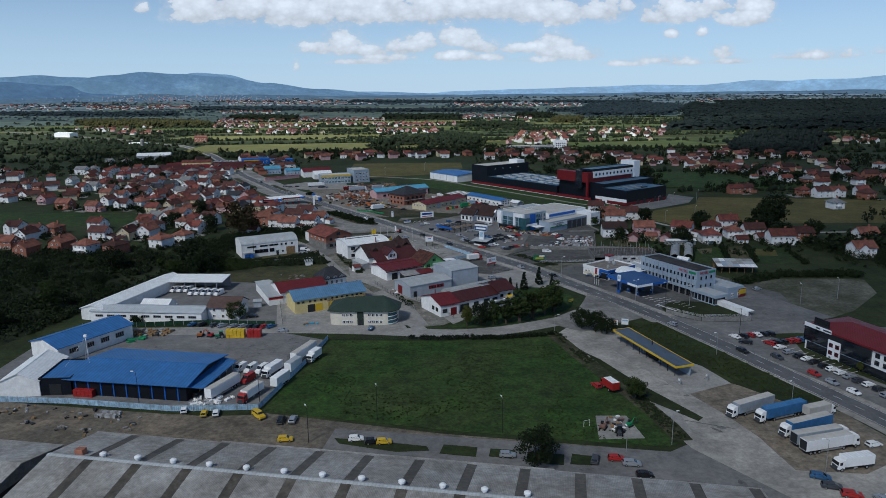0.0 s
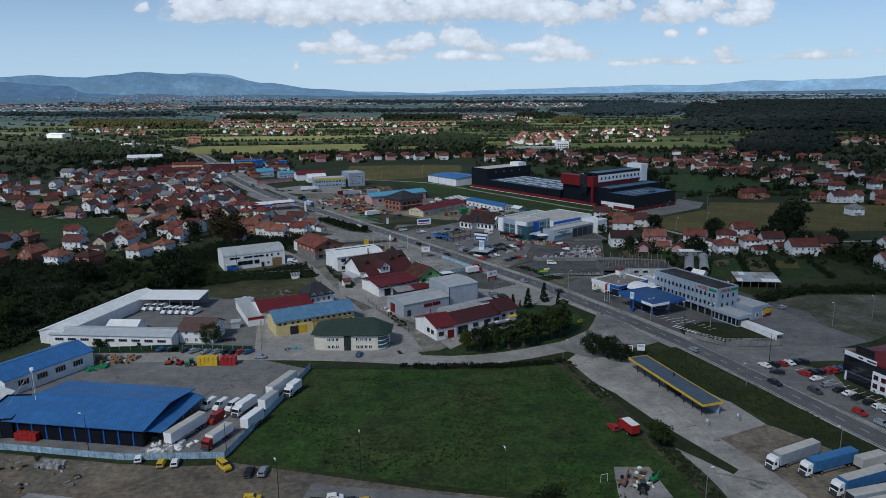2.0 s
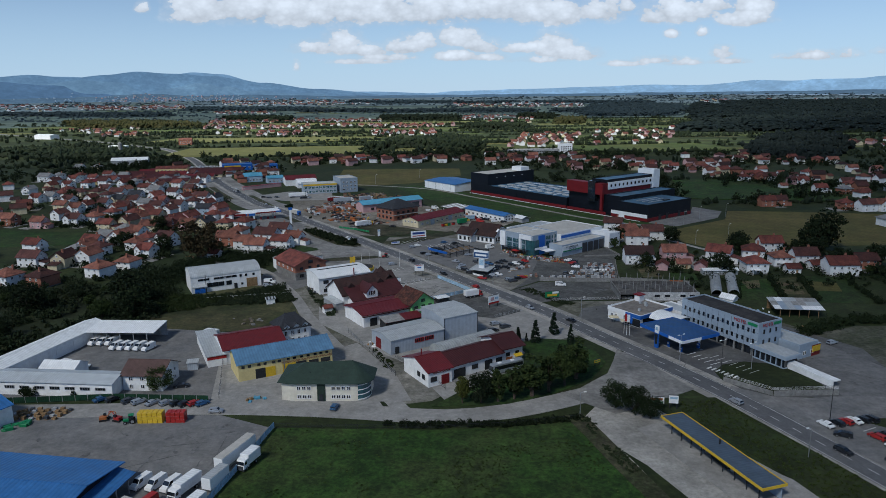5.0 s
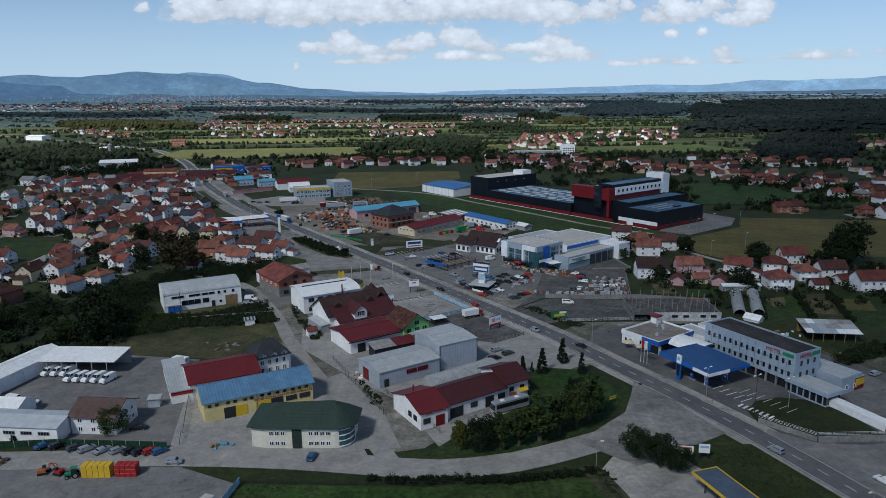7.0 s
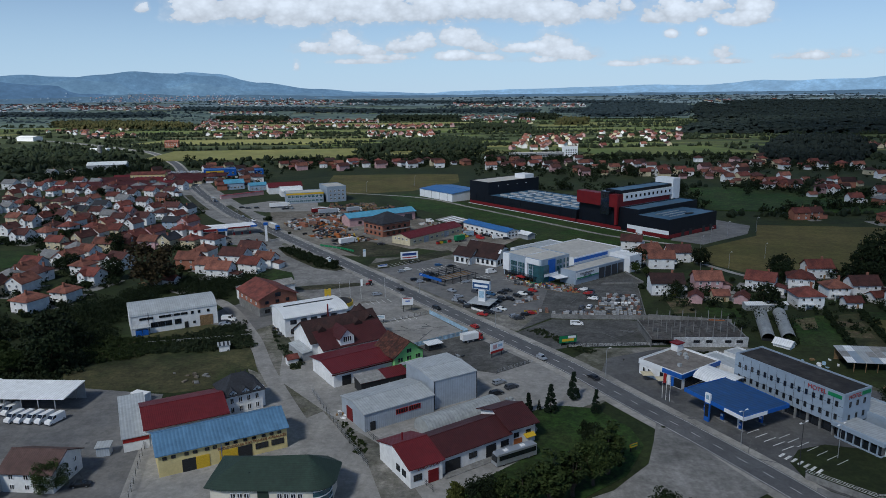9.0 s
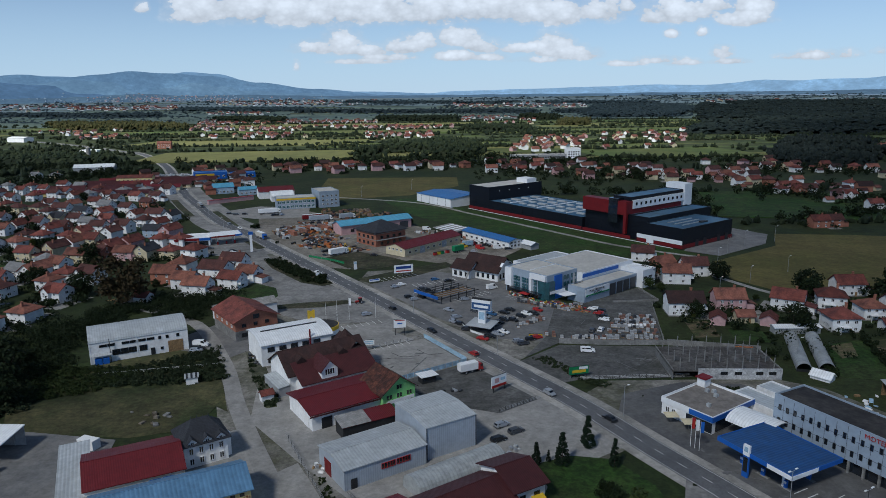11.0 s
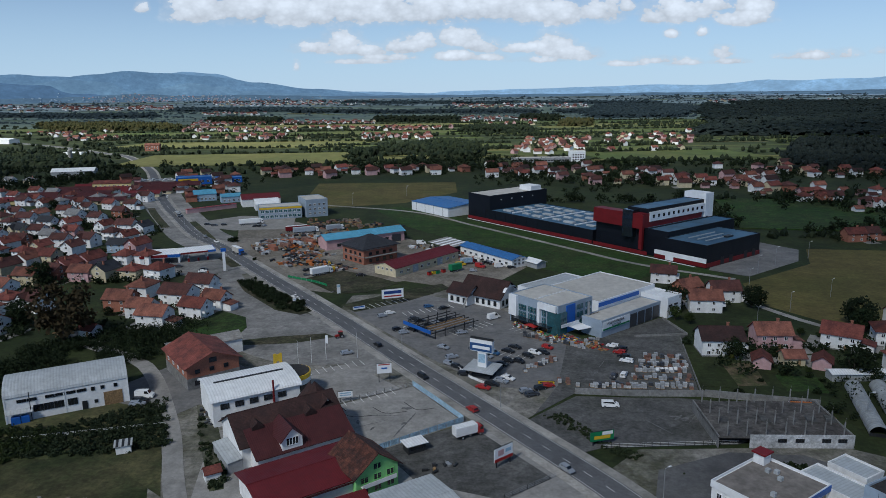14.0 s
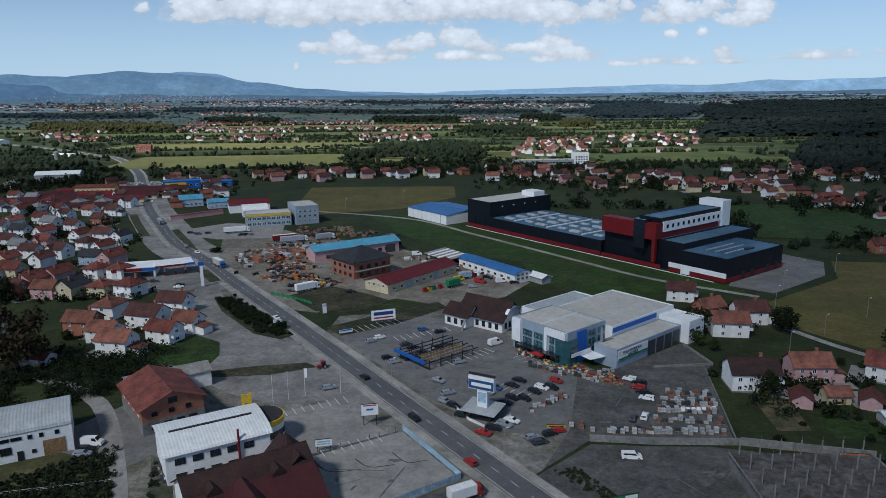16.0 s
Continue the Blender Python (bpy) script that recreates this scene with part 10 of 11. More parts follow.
# road traffic and roadside
for x, y, rz, c, k in ((103.5, 229, -66, "black", "estate"), (88.5, 258, 118, "silver", "hatch"), (54, 333, 120, "black", "sedan"), (40, 350, -58, "silver", "hatch"), (4, 407, -57, "black", "estate"), (18.7, 383, 122, "red", "hatch"),
                       (-13, 436, 123, "black", "hatch"), (-55, 497, -56, "white", "sedan"), (-128, 618, -54, "white", "sedan"), (-140, 634, 126, "silver", "hatch"), (-190, 726, -60, "silver", "hatch"), (-232, 812, 114, "white", "estate")):
    vehicle(x, y, rz, PAINTS[c], k, c)
park([(-23, 428.3)], 25, ("silver",), ("estate",))
park([(17.4, 408.4), (25.5, 400.4), (22.7, 398)], -25, ("black", "black", "red"))
park([(28.7, 402.6), (30.9, 404.8)], -35, ("silver", "white"))
park([(33.2, 428.4), (35.9, 432.2)], -35, ("black", "black"), ("sedan",))
park([(45.2, 426.6), (36.1, 418.8)], -50, ("black", "black"))
park([(13.6, 423.4), (17.7, 448)], 20, ("silver", "silver"), ("estate",))
park([(-6.9, 452.6), (-4.2, 448.8)], 25, ("black", "silver"))
park([(37, 392.6), (35.5, 395), (40.2, 397), (42.7, 398.6)], 20, ("grey", "silver", "black", "red"), ("estate", "hatch"))
vehicle(58.5, 384.5, -5, WHITEPAINT, "mini", "white")
vehicle(30.8, 465, 35, WHITEPAINT, "van", "white")
park([(70.5, 432), (72.6, 429.2), (71.4, 425.8), (72, 422), (71.8, 418)], 150, ("white", "black", "red", "black", "white"), ("estate",))
vehicle(-79.5, 394.5, 0, WHITEPAINT, "van", "white")
park([(-79.6, 391.5), (-79.4, 389)], 5, ("black", "silver"), ("estate",))
park([(-74.5, 412), (-48.5, 413)], 20, ("blue", "black"), ("estate",))
park([(24, 330), (27.5, 326.5), (22.5, 322)], 30, ("silver", "grey", "black"), ("estate",))
vehicle(3, 299, 140, WHITEPAINT, "hatch", "white")
park([(142, 305)], 30, ("silver",))
lorry(17.0, 368.0, 28, REDPAINT, WHITEPAINT, WHITESHEET, "red-cabbed lorry with white box on gravel", 8.5, "rigid")
# machine yard lorries and cars
lorry(-105.5, 586, -52, BLUEPAINT, MEMBRANE, WHITESHEET, "blue lorry with pale canvas body", 12, "semi")
lorry(-122, 677, 25, WHITEPAINT, WHITEPAINT, WHITESHEET, "long white trailer in the northern lot", 16.5, "semi")
lorry(-84, 650, 22, REDPAINT, SIGNALRED, WHITESHEET, "red lorry with red-sided trailer", 16.5, "semi")
lorry(-78, 645, 22, WHITEPAINT, SHEETWALL, SHEET, "white lorry with grey box trailer", 16.5, "semi")
lorry(-60, 652, 30, WHITEPAINT, SHEETWALL, SHEET, "grey box lorry by the pink workshop", 12, "semi")
lorry(-186, 712, -60, SILVER, OLDSHEET, SHEET, "grey lorry on the main road", 11, "rigid")
lorry(-50, 538, 40, WHITEPAINT, WHITEPAINT, WHITESHEET, "white tank lorry in the yard", 12, "semi")
lorry(24, 556, 25, SIGNALRED, PALEBLUE, SHEET, "red lorry with pale blue body", 8, "rigid")
for x, y, rz, c, k in ((7, 559, 20, "white", "hatch"), (20, 552, 30, "yellow", "van"), (40, 548, 20, "white", "van"), (46, 546, 15, "black", "estate"), (30, 548, -30, "red", "van"), (36, 556, -50, "silver", "hatch"), (26, 540, 0, "silver", "hatch"),
                       (-30, 534, 0, "black", "sedan"), (-10, 536, 10, "silver", "hatch"), (-2, 606, 10, "white", "van"), (52, 556, 20, "black", "hatch")):
    vehicle(x, y, rz, PAINTS[c], k, c)
park([(-117, 668), (-114, 668.5), (-111, 669)], 60, ("grey", "black", "silver"))
park([(-152, 676), (-146, 672), (-140, 674)], 10, ("black", "grey", "black"))
park([(-240, 880), (-232, 884), (-224, 886), (-214, 880), (-206, 884)], 15)
park([(-112, 545), (-113, 549), (-136, 560), (-128, 556)], 20)
for i in range(22):
    vehicle(-330 + 3.1 * i, 930 + 4 * (i % 4), 60, WHITEPAINT, "hatch", "white")

# more customers in front of the store and under the rack
park([(12.5, 417.5), (15, 414.6), (27.8, 413.6), (30, 416.4), (32.4, 419.4), (25.4, 423.8), (28, 426.8), (39.6, 423.6), (42.2, 426.4), (21.5, 430.6), (24.2, 433.6), (47.4, 431.4), (10.6, 432.8)], -38, ("silver", "black", "grey", "black", "black", "silver", "blue", "black", "white", "grey", "black", "red", "silver"))
park([(1.4, 462), (-1.2, 465.4), (-14, 469), (-11.2, 472.6), (11, 478.5), (4.5, 481)], 30, ("black", "grey", "silver", "white", "black", "blue"))
park([(64.5, 405.4), (68, 406.4)], 60, ("grey", "white"), ("estate",))
# ---- fences, lamps, signs, stacks ----
def fence(points, height, board_mat, label, boards=True, gap=2.4, z=0.1):
    """Posts along a line, with panels or two rails between them."""
    x0, y0 = points[0]
    f = thing("fence", x0, y0, 0, label, "fence", "fences", z)
    pts = [Vector(p) - Vector((x0, y0)) for p in points]
    for a, b in zip(pts, pts[1:]):
        n = max(1, round((b - a).length / gap))
        d = (b - a) / n
        u = d.normalized()
        w = Vector((-u.y, u.x)) * 0.03
        for i in range(n):
            p, q = a + d * i, a + d * (i + 1)
            part("post", Shape().box(p.x - 0.05, p.x + 0.05, p.y - 0.05, p.y + 0.05, 0, height + 0.1), STEEL if boards else DARKSTEEL, f)
            if boards:
                s_ = Shape()
                folds = max(4, int((q - p).length / 0.3))
                near_, away = [], []
                for j in range(folds + 1):
                    e = p + (q - p) * (0.03 + 0.94 * j / folds) + w * (1.6 if j % 2 else -1.6)
                    near_.append(tuple(e + w * 0.5)), away.append(tuple(e - w * 0.5))
                s_.prism(near_ + away[::-1], 0.12, height)
                part("panel", s_, board_mat, f)
            else:
                rails = Shape()
                for zz in (height * 0.3, height * 0.62, height * 0.95):
                    rails.rod((p.x, p.y, zz), (q.x, q.y, zz), 0.035, n=4)
                part("rail", rails, board_mat, f)
    return f


fence([(-150, 197), (-112, 193.5), (-79, 187.6), (-54, 188), (-47, 222), (-43, 246)], 1.9, PALEBLUE, "pale blue board fence round the yard", gap=3.2)
fence([(-43, 246.2), (-20, 245), (0, 244.2), (20, 245.3), (40, 249)], 1.2, DARKSTEEL, "thin dark rail fence along the meadow", False, 3.5)
fence([(-12, 281), (-24, 305), (-34, 326)], 1.7, STEEL, "grey mesh fence along the lane", False, 3.4)
fence([(-64, 265), (-70, 288), (-76, 312)], 2.0, STEEL, "grey mesh fence beside the works", False, 3.4)
fence([(-21.7, 387.6), (-2.5, 398.4), (1, 400.6)], 1.4, STEEL, "steel rail fence of the car park", False, 2.6)
fence([(1, 400.8), (9, 388), (16, 376.4)], 1.8, PALEBLUE, "pale blue mesh fence beside the road", gap=2.6)
fence([(16, 376), (4, 368), (-6, 361)], 1.7, PALEBLUE, "pale blue fence across the lot", gap=3.0)
fence([(51, 360.5), (70, 361.2), (86, 361.8)], 1.3, WHITEPAINT, "white rail fence of the forecourt", False, 2.2)
fence([(24, 338.5), (37, 347.5)], 1.2, STEEL, "low mesh fence by the road", False, 2.4)
fence([(4, 270), (-10, 292), (-14, 298)], 1.5, DARKSTEEL, "dark mesh fence along the lane", False, 3.0)
fence([(-66, 533), (-50, 522), (-44, 516)], 1.2, GREENPAINT, "green sheet fence of the machine yard", gap=3.0)
fence([(-66, 376), (-104, 368)], 1.1, WHITEPAINT, "row of white posts before the hall", False, 4.0)


def wall_piece(name, a, b, h, t, label):
    a, b = Vector(a), Vector(b)
    u = (b - a).normalized()
    n = Vector((-u.y, u.x)) * t / 2
    w = thing(name, 0, 0, 0, label, "wall", "concrete walls")
    count = max(1, round((b - a).length / 6))
    for i in range(count):
        p, q = a + (b - a) * i / count, a + (b - a) * (i + 1) / count - u * 0.05
        part("wall_panel", Shape().prism([tuple(p + n), tuple(q + n), tuple(q - n), tuple(p - n)], 0, h), CEMENT, w)
    return w


wall_piece("concrete_wall", (50, 393.8), (66, 391.7), 1.9, 0.3, "grey concrete wall along the yard")
wall_piece("concrete_wall", (66, 391.7), (88, 390.8), 1.9, 0.3, "grey concrete wall along the yard")
wall_piece("concrete_wall", (88, 390.8), (118, 383), 2.2, 0.3, "grey concrete wall behind the ruin")
wall_piece("white_wall", (87.5, 391.5), (97, 439.5), 0.8, 0.25, "low pale wall beside the gardens")
wall_piece("white_wall", (81, 442.2), (101, 443.6), 0.9, 0.3, "low pale wall at the yard corner")
wall_piece("white_wall", (101, 443.8), (97.5, 463), 0.9, 0.3, "low pale wall behind the store")
w = wall_piece("island_wall", (91, 273.6), (101.3, 262.5), 1.6, 0.3, "grey retaining wall round the island")
w = wall_piece("island_wall", (101.5, 262.4), (121, 262.8), 1.8, 0.3, "grey retaining wall round the island")
fence([(91, 273.8), (101.3, 262.9), (121, 263.2)], 1.1, WHITEPAINT, "white railing on the retaining wall", False, 2.0, 1.6)
r = thing("white_ramp", 119.8, 277, -68, "long white roofed ramp beside the motel", "ramp")
part("cover", Shape().box(-9.5, 9.5, -1.6, 1.6, 2.0, 2.25), WHITESHEET, r)
part("side", Shape().box(-9.5, 9.5, -1.6, -1.4, 0, 2.0), WHITE, r)


def lamp(x, y, h, rz, arms=1, label="tall grey street lamp on a pole"):
    l = thing("street_lamp", x, y, rz, label, "street lamp", "street lamps", 0.05)
    part("pole", Shape().rod((0, 0, 0), (0, 0, h), 0.11, 0.06, 7), STEEL if h < 9.9 else DARKSTEEL, l)
    for k in range(arms):
        s_ = 1 if k == 0 else -1
        part("arm", Shape().rod((0, 0, h - 0.05), (1.4 * s_, 0, h + 0.25), 0.05, n=5), STEEL, l)
        part("head", Shape().soft(1.2 * s_ - 0.4, 1.2 * s_ + 0.4, -0.16, 0.16, h + 0.16, h + 0.36, 0.05), WHITEPAINT, l)


for x, y, h, rz in ((15.3, 172.4, 10, 100), (44.5, 157, 9, 90), (58.5, 165.2, 9, 20), (89.4, 149, 9.5, 170), (110.1, 247.4, 10, 180), (93.6, 226.8, 8, 200), (99.5, 186, 8, 200), (41.8, 251.1, 7, 0), (-90.9, 193.3, 10, 170),
                    (-35.9, 168.5, 10, 120), (-19, 181.1, 10, 100), (-54, 189.8, 10, 90), (58.5, 335.4, 9, 20), (126.3, 374.5, 8, 0), (-101, 402, 8, 20), (150, 505, 9, 10), (165, 530, 9, 10), (182, 548, 9, 10), (205, 560, 9, 10),
                    (151.7, 470, 8, 30), (178.7, 489.4, 8, 30), (131.6, 454.8, 7, 30), (-62, 760, 9, 0), (-20, 800, 9, 0), (-137, 612, 9, 200), (-165, 668, 9, 200), (27, 385, 8, 40), (-4, 432, 8, 40), (150, 282, 9, 90), (170, 290, 9, 90)):
    lamp(x, y, h, rz)
for x, y, h in ((82.6, 289.6, 9.5), (92.2, 278.9, 11.5), (103.6, 282.7, 9)):
    lamp(x, y, h, 30, 2, "tall double-armed forecourt lamp")


def flagpole(x, y, h, cloth=None):
    p = thing("flagpole", x, y, 0, "thin white flagpole", "flagpole", "flagpoles", 0.1)
    p["label"] = "thin white flagpole with hanging flag" if cloth else "bare thin white flagpole beside road"
    part("pole", Shape().rod((0, 0, 0), (0, 0, h), 0.07, 0.04), WHITEPAINT, p)
    if cloth:
        part("flag", Shape().prism([(0.05, -0.02), (0.4, 0.06), (0.9, -0.03), (0.9, 0.0), (0.4, 0.09), (0.05, 0.01)], h - 3.2, h - 0.2), cloth, p)


for x, y, c in ((71.2, 318.2, REDPAINT), (71.9, 317, SIGNALWHITE), (72.6, 315.8, BLUEPAINT)):
    flagpole(x, y, 8, c)
for x, y, c in ((-38, 418.5, None), (-34, 421, None), (-29.5, 423.5, SIGNALWHITE), (-19, 425, None)):
    flagpole(x, y, 9, c)


def billboard(x, y, rz, w, z0, z1, label, panel, bars=(), text=None, legs=2):
    b = thing("billboard", x, y, rz, label, "sign", "roadside signs")
    part("panel", Shape().box(-w / 2, w / 2, -0.12, 0.12, z0, z1), panel, b)
    part("frame", Shape().box(-w / 2 - 0.1, w / 2 + 0.1, -0.08, 0.16, z1, z1 + 0.12), DARKSTEEL, b)
    for i in range(legs):
        u = 0 if legs == 1 else -w / 2 * 0.75 + 1.5 * w / 2 * i / (legs - 1)
        part("leg", Shape().box(u - 0.12, u + 0.12, -0.1, 0.1, 0, z0), DARKSTEEL, b)
    for (u0, u1, v0, v1, m_) in bars:
        part("lettering_bar", Shape().box(-w / 2 + w * u0, -w / 2 + w * u1, -0.16, -0.12, z0 + (z1 - z0) * v0, z0 + (z1 - z0) * v1), m_, b)
    return b


billboard(-11, 488, 18, 9.6, 2.4, 6.4, "large white roadside sign with dark blue and red bands", SIGNALWHITE, ((0.1, 0.9, 0.48, 0.82, material("ink_blue", (0.02, 0.05, 0.2), 0.6)), (0.1, 0.9, 0.16, 0.3, REDPAINT)), legs=3)
billboard(-24.5, 478.5, 25, 5.2, 0.6, 1.9, "low blue and white sign in the verge", SIGNALWHITE, ((0.06, 0.94, 0.55, 0.9, BLUEPAINT),))
billboard(-8, 404.2, 10, 4.6, 3.0, 6.2, "white sign with small blue mark by the car park", SIGNALWHITE, ((0.3, 0.7, 0.45, 0.6, BLUEPAINT), (0.1, 0.9, 0.85, 0.95, REDPAINT)))
billboard(-18.4, 390, 12, 4.2, 1.6, 3.4, "white notice board in the car park", SIGNALWHITE, ((0.1, 0.9, 0.6, 0.8, PALEBLUE), (0.1, 0.9, 0.25, 0.42, PALEBLUE)))
billboard(25, 353.2, 38, 6.0, 1.6, 5.2, "white roadside billboard with red base", SIGNALWHITE, ((0.0, 1.0, 0.0, 0.22, REDPAINT), (0.2, 0.5, 0.4, 0.8, PINK), (0.6, 0.9, 0.5, 0.75, PALEBLUE)))
billboard(51.2, 362.8, 15, 6.6, 1.2, 3.8, "green and white billboard beside the gravel lot", GREENPAINT, ((0.15, 0.85, 0.2, 0.55, YELLOWPAINT), (0.5, 0.95, 0.6, 0.95, SIGNALWHITE)))
billboard(64.2, 254.5, -10, 4.2, 1.8, 4.0, "white information board at the junction", SIGNALWHITE, ((0.1, 0.9, 0.6, 0.85, ORANGEPAINT), (0.1, 0.9, 0.2, 0.4, GREENPAINT)))
billboard(69.2, 254.8, -10, 2.6, 1.8, 4.2, "white and green sign board at the junction", SIGNALWHITE, ((0.1, 0.9, 0.55, 0.8, PALEBLUE),))
billboard(110.5, 379.8, -8, 6.2, 0.4, 3.4, "white roadside banner with orange top", SIGNALWHITE, ((0.0, 1.0, 0.82, 1.0, ORANGEPAINT), (0.15, 0.85, 0.3, 0.6, BLACKPAINT)))
billboard(-36.5, 503, 25, 1.6, 0.4, 4.6, "upright pale blue roadside totem", SIGNALWHITE, ((0.1, 0.9, 0.7, 0.9, PALEBLUE),), legs=1)
billboard(-53, 490, 20, 3.2, 1.0, 2.4, "pale sign on the roadside island", SIGNALWHITE, ((0.1, 0.9, 0.4, 0.6, PALEBLUE),))
billboard(42.5, 401, -5, 5.0, 0.2, 1.0, "low yellow board on gravel", YELLOWPAINT, ((0.1, 0.9, 0.3, 0.7, BLACKPAINT),))
billboard(54.5, 287.5, 30, 2.4, 1.2, 2.2, "small yellow direction sign on the lawn", YELLOWPAINT, ((0.1, 0.9, 0.4, 0.7, GREENPAINT),))
# totem of the petrol station and pylon of the second one
t = thing("price_totem", 78.9, 303.4, -62, "tall white and blue price totem", "totem")
part("body", Shape().soft(-0.8, 0.8, -0.25, 0.25, 0, 8.2, 0.06), BLUEPAINT, t)
part("head", Shape().soft(-0.85, 0.85, -0.3, 0.3, 5.6, 8.3, 0.06), SIGNALWHITE, t)
part("mark", Shape().box(-0.5, 0.5, -0.34, -0.3, 6.6, 7.8), PALEBLUE, t)
part("price_panel", Shape().box(-0.6, 0.6, -0.3, -0.25, 1.5, 5.2), BLACKPAINT, t)
t = thing("brand_pylon", -101.2, 546.6, 20, "tall white pylon with blue top", "pylon")
part("mast", Shape().soft(-0.7, 0.7, -0.35, 0.35, 0, 10.5, 0.05), SIGNALWHITE, t)
part("top", Shape().soft(-1.3, 1.3, -0.4, 0.4, 10.5, 12.2, 0.1), BLUEPAINT, t)
part("base", Shape().soft(-1.5, 1.5, -1, 1, 0, 0.5, 0.1), CEMENT, t)
# store sign on its hut
s_ = thing("store_sign", 23.2, 408.6, -28, "large blue and white sign tower on a small hut", "sign")
part("hut", Shape().box(-3.6, 3.6, -2.6, 2.6, 0, 2.7), GLASS, s_)
part("hut_roof", Shape().slab((-5.2, -4.2, 2.75), (5.2, -4.2, 2.75), (5.2, 4.2, 3.3), (-5.2, 4.2, 3.3), 0.2), SHEET, s_)
part("column", Shape().box(-1.6, 1.4, -0.5, 0.5, 3.0, 8.4), SIGNALWHITE, s_)
part("column_text", Shape().box(-1.3, 1.1, -0.54, -0.5, 4.5, 7.4), PALEBLUE, s_)
part("panel", Shape().box(-4.2, 3.6, -0.8, 0.8, 8.2, 12.0), SIGNALWHITE, s_)
part("panel_blue", Shape().box(-4.1, 3.5, -0.86, -0.8, 8.4, 11.0), material("sign_blue", (0.03, 0.08, 0.2), 0.5), s_)
part("panel_mark", Shape().prism([(-3.2, -0.92), (2.8, -0.92), (2.8, -0.86), (-3.2, -0.86)], 9.2, 10.2), SIGNALWHITE, s_)
part("frame", Shape().box(-4.3, 3.7, -0.1, 0.1, 12.0, 12.8), DARKSTEEL, s_)
fence([(14.5, 416), (19, 406), (24, 400.5), (31, 408)], 1.0, WHITEPAINT, "white fence round the sign hut", gap=2.0)
# steel car rack with cars on and under it
k = thing("car_rack", 9.9, 454.5, 40, "black steel two-level car rack beside the car park", "car rack")
for u in row(5, 24):
    for v in (-8, -2.7, 2.7, 8):
        part("post", Shape().box(u - 0.12, u + 0.12, v - 0.12, v + 0.12, 0, 3.6), DARKSTEEL, k)
for v in (-8, -5.3, -2.7, 0, 2.7, 5.3, 8):
    part("beam", Shape().box(-12, 12, v - 0.15, v + 0.15, 2.5, 2.75), DARKSTEEL, k)
part("front_beam", Shape().box(-12.1, -11.8, -8.2, 8.2, 2.6, 3.9), BLUEPAINT, k, "dark blue board along the front")
for i in range(9):
    part("stored_pipe", Shape().rod((-9, -7.4 + 0.75 * i, 2.95), (9, -7.4 + 0.75 * i, 2.95), 0.16, n=6), WOOD if i % 3 else STEEL, k)
for i in range(6):
    u = -10 + 3.8 * i
    vehicle(9.9 + u * 0.766 - 5.4 * 0.643, 454.5 + u * 0.643 + 5.4 * 0.766, 130, PAINTS[("black", "grey", "black", "silver", "black", "grey")[i]], "estate", ("black", "grey", "black", "silver", "black", "grey")[i])
# painted bays
def bays(x, y, rz, n, pitch, depth, label):
    s = Shape()
    c, t = math.cos(radians(rz)), math.sin(radians(rz))
    for i in range(n):
        u = pitch * i
        quad = [(u - 0.09, 0), (u + 0.09, 0), (u + 0.09, depth), (u - 0.09, depth)]
        s.prism([(x + a * c - b * t, y + a * t + b * c) for a, b in quad], 0.1, 0.185)
    setting("bay_marking", s, PAINT, label, "road marking")


bays(36, 452, -50, 9, 2.6, 5, "white parking bay lines by the store")
bays(22, 432, -40, 8, 2.6, 5, "white parking bay lines in the store lot")
bays(16, 446, 40, 8, 2.6, 5, "white parking bay lines in the store lot")
bays(-4, 470, 28, 9, 2.7, 5, "white parking bay lines in the store lot")
bays(-20, 480, 33, 8, 2.7, 6, "white lines on the lane")
bays(94, 293, -60, 7, 2.6, 4.5, "white parking bay lines before the motel")
bays(87, 296, -62, 5, 2.6, 4.5, "white parking bay lines before the motel")
bays(-32, 410, 28, 8, 2.6, 4.5, "white parking bay lines")
bays(-20, 386, 28, 8, 2.6, 4.5, "white parking bay lines in the cracked lot")
bays(115, 240, -66, 14, 2.6, 4.8, "white parking bay lines at the office")
for i in range(7):
    sheet("crossing_stripe", [(89.5 + 0.9 * i, 284 - 1.3 * i), (91.5 + 0.9 * i, 285.5 - 1.3 * i), (91.9 + 0.9 * i, 285 - 1.3 * i), (89.9 + 0.9 * i, 283.5 - 1.3 * i)], 0.18, PAINT, "white painted stripe at the island", "road marking", 0.06)
for i in range(3):
    ribbon_pts = [(-19 + 9 * i, 383 + 3 * i), (-15 + 9 * i, 380 + 2 * i), (-8 + 8 * i, 381 + 2 * i)]
    setting("crack", ribbon(smooth_line(ribbon_pts, 1.5), 0.28, 0.135, 0.01), BITUMEN, "dark crack in the concrete", "crack")

# ---- stacks of building blocks in the store yard ----
stack_dice = random.Random(14)
_stacks = {}


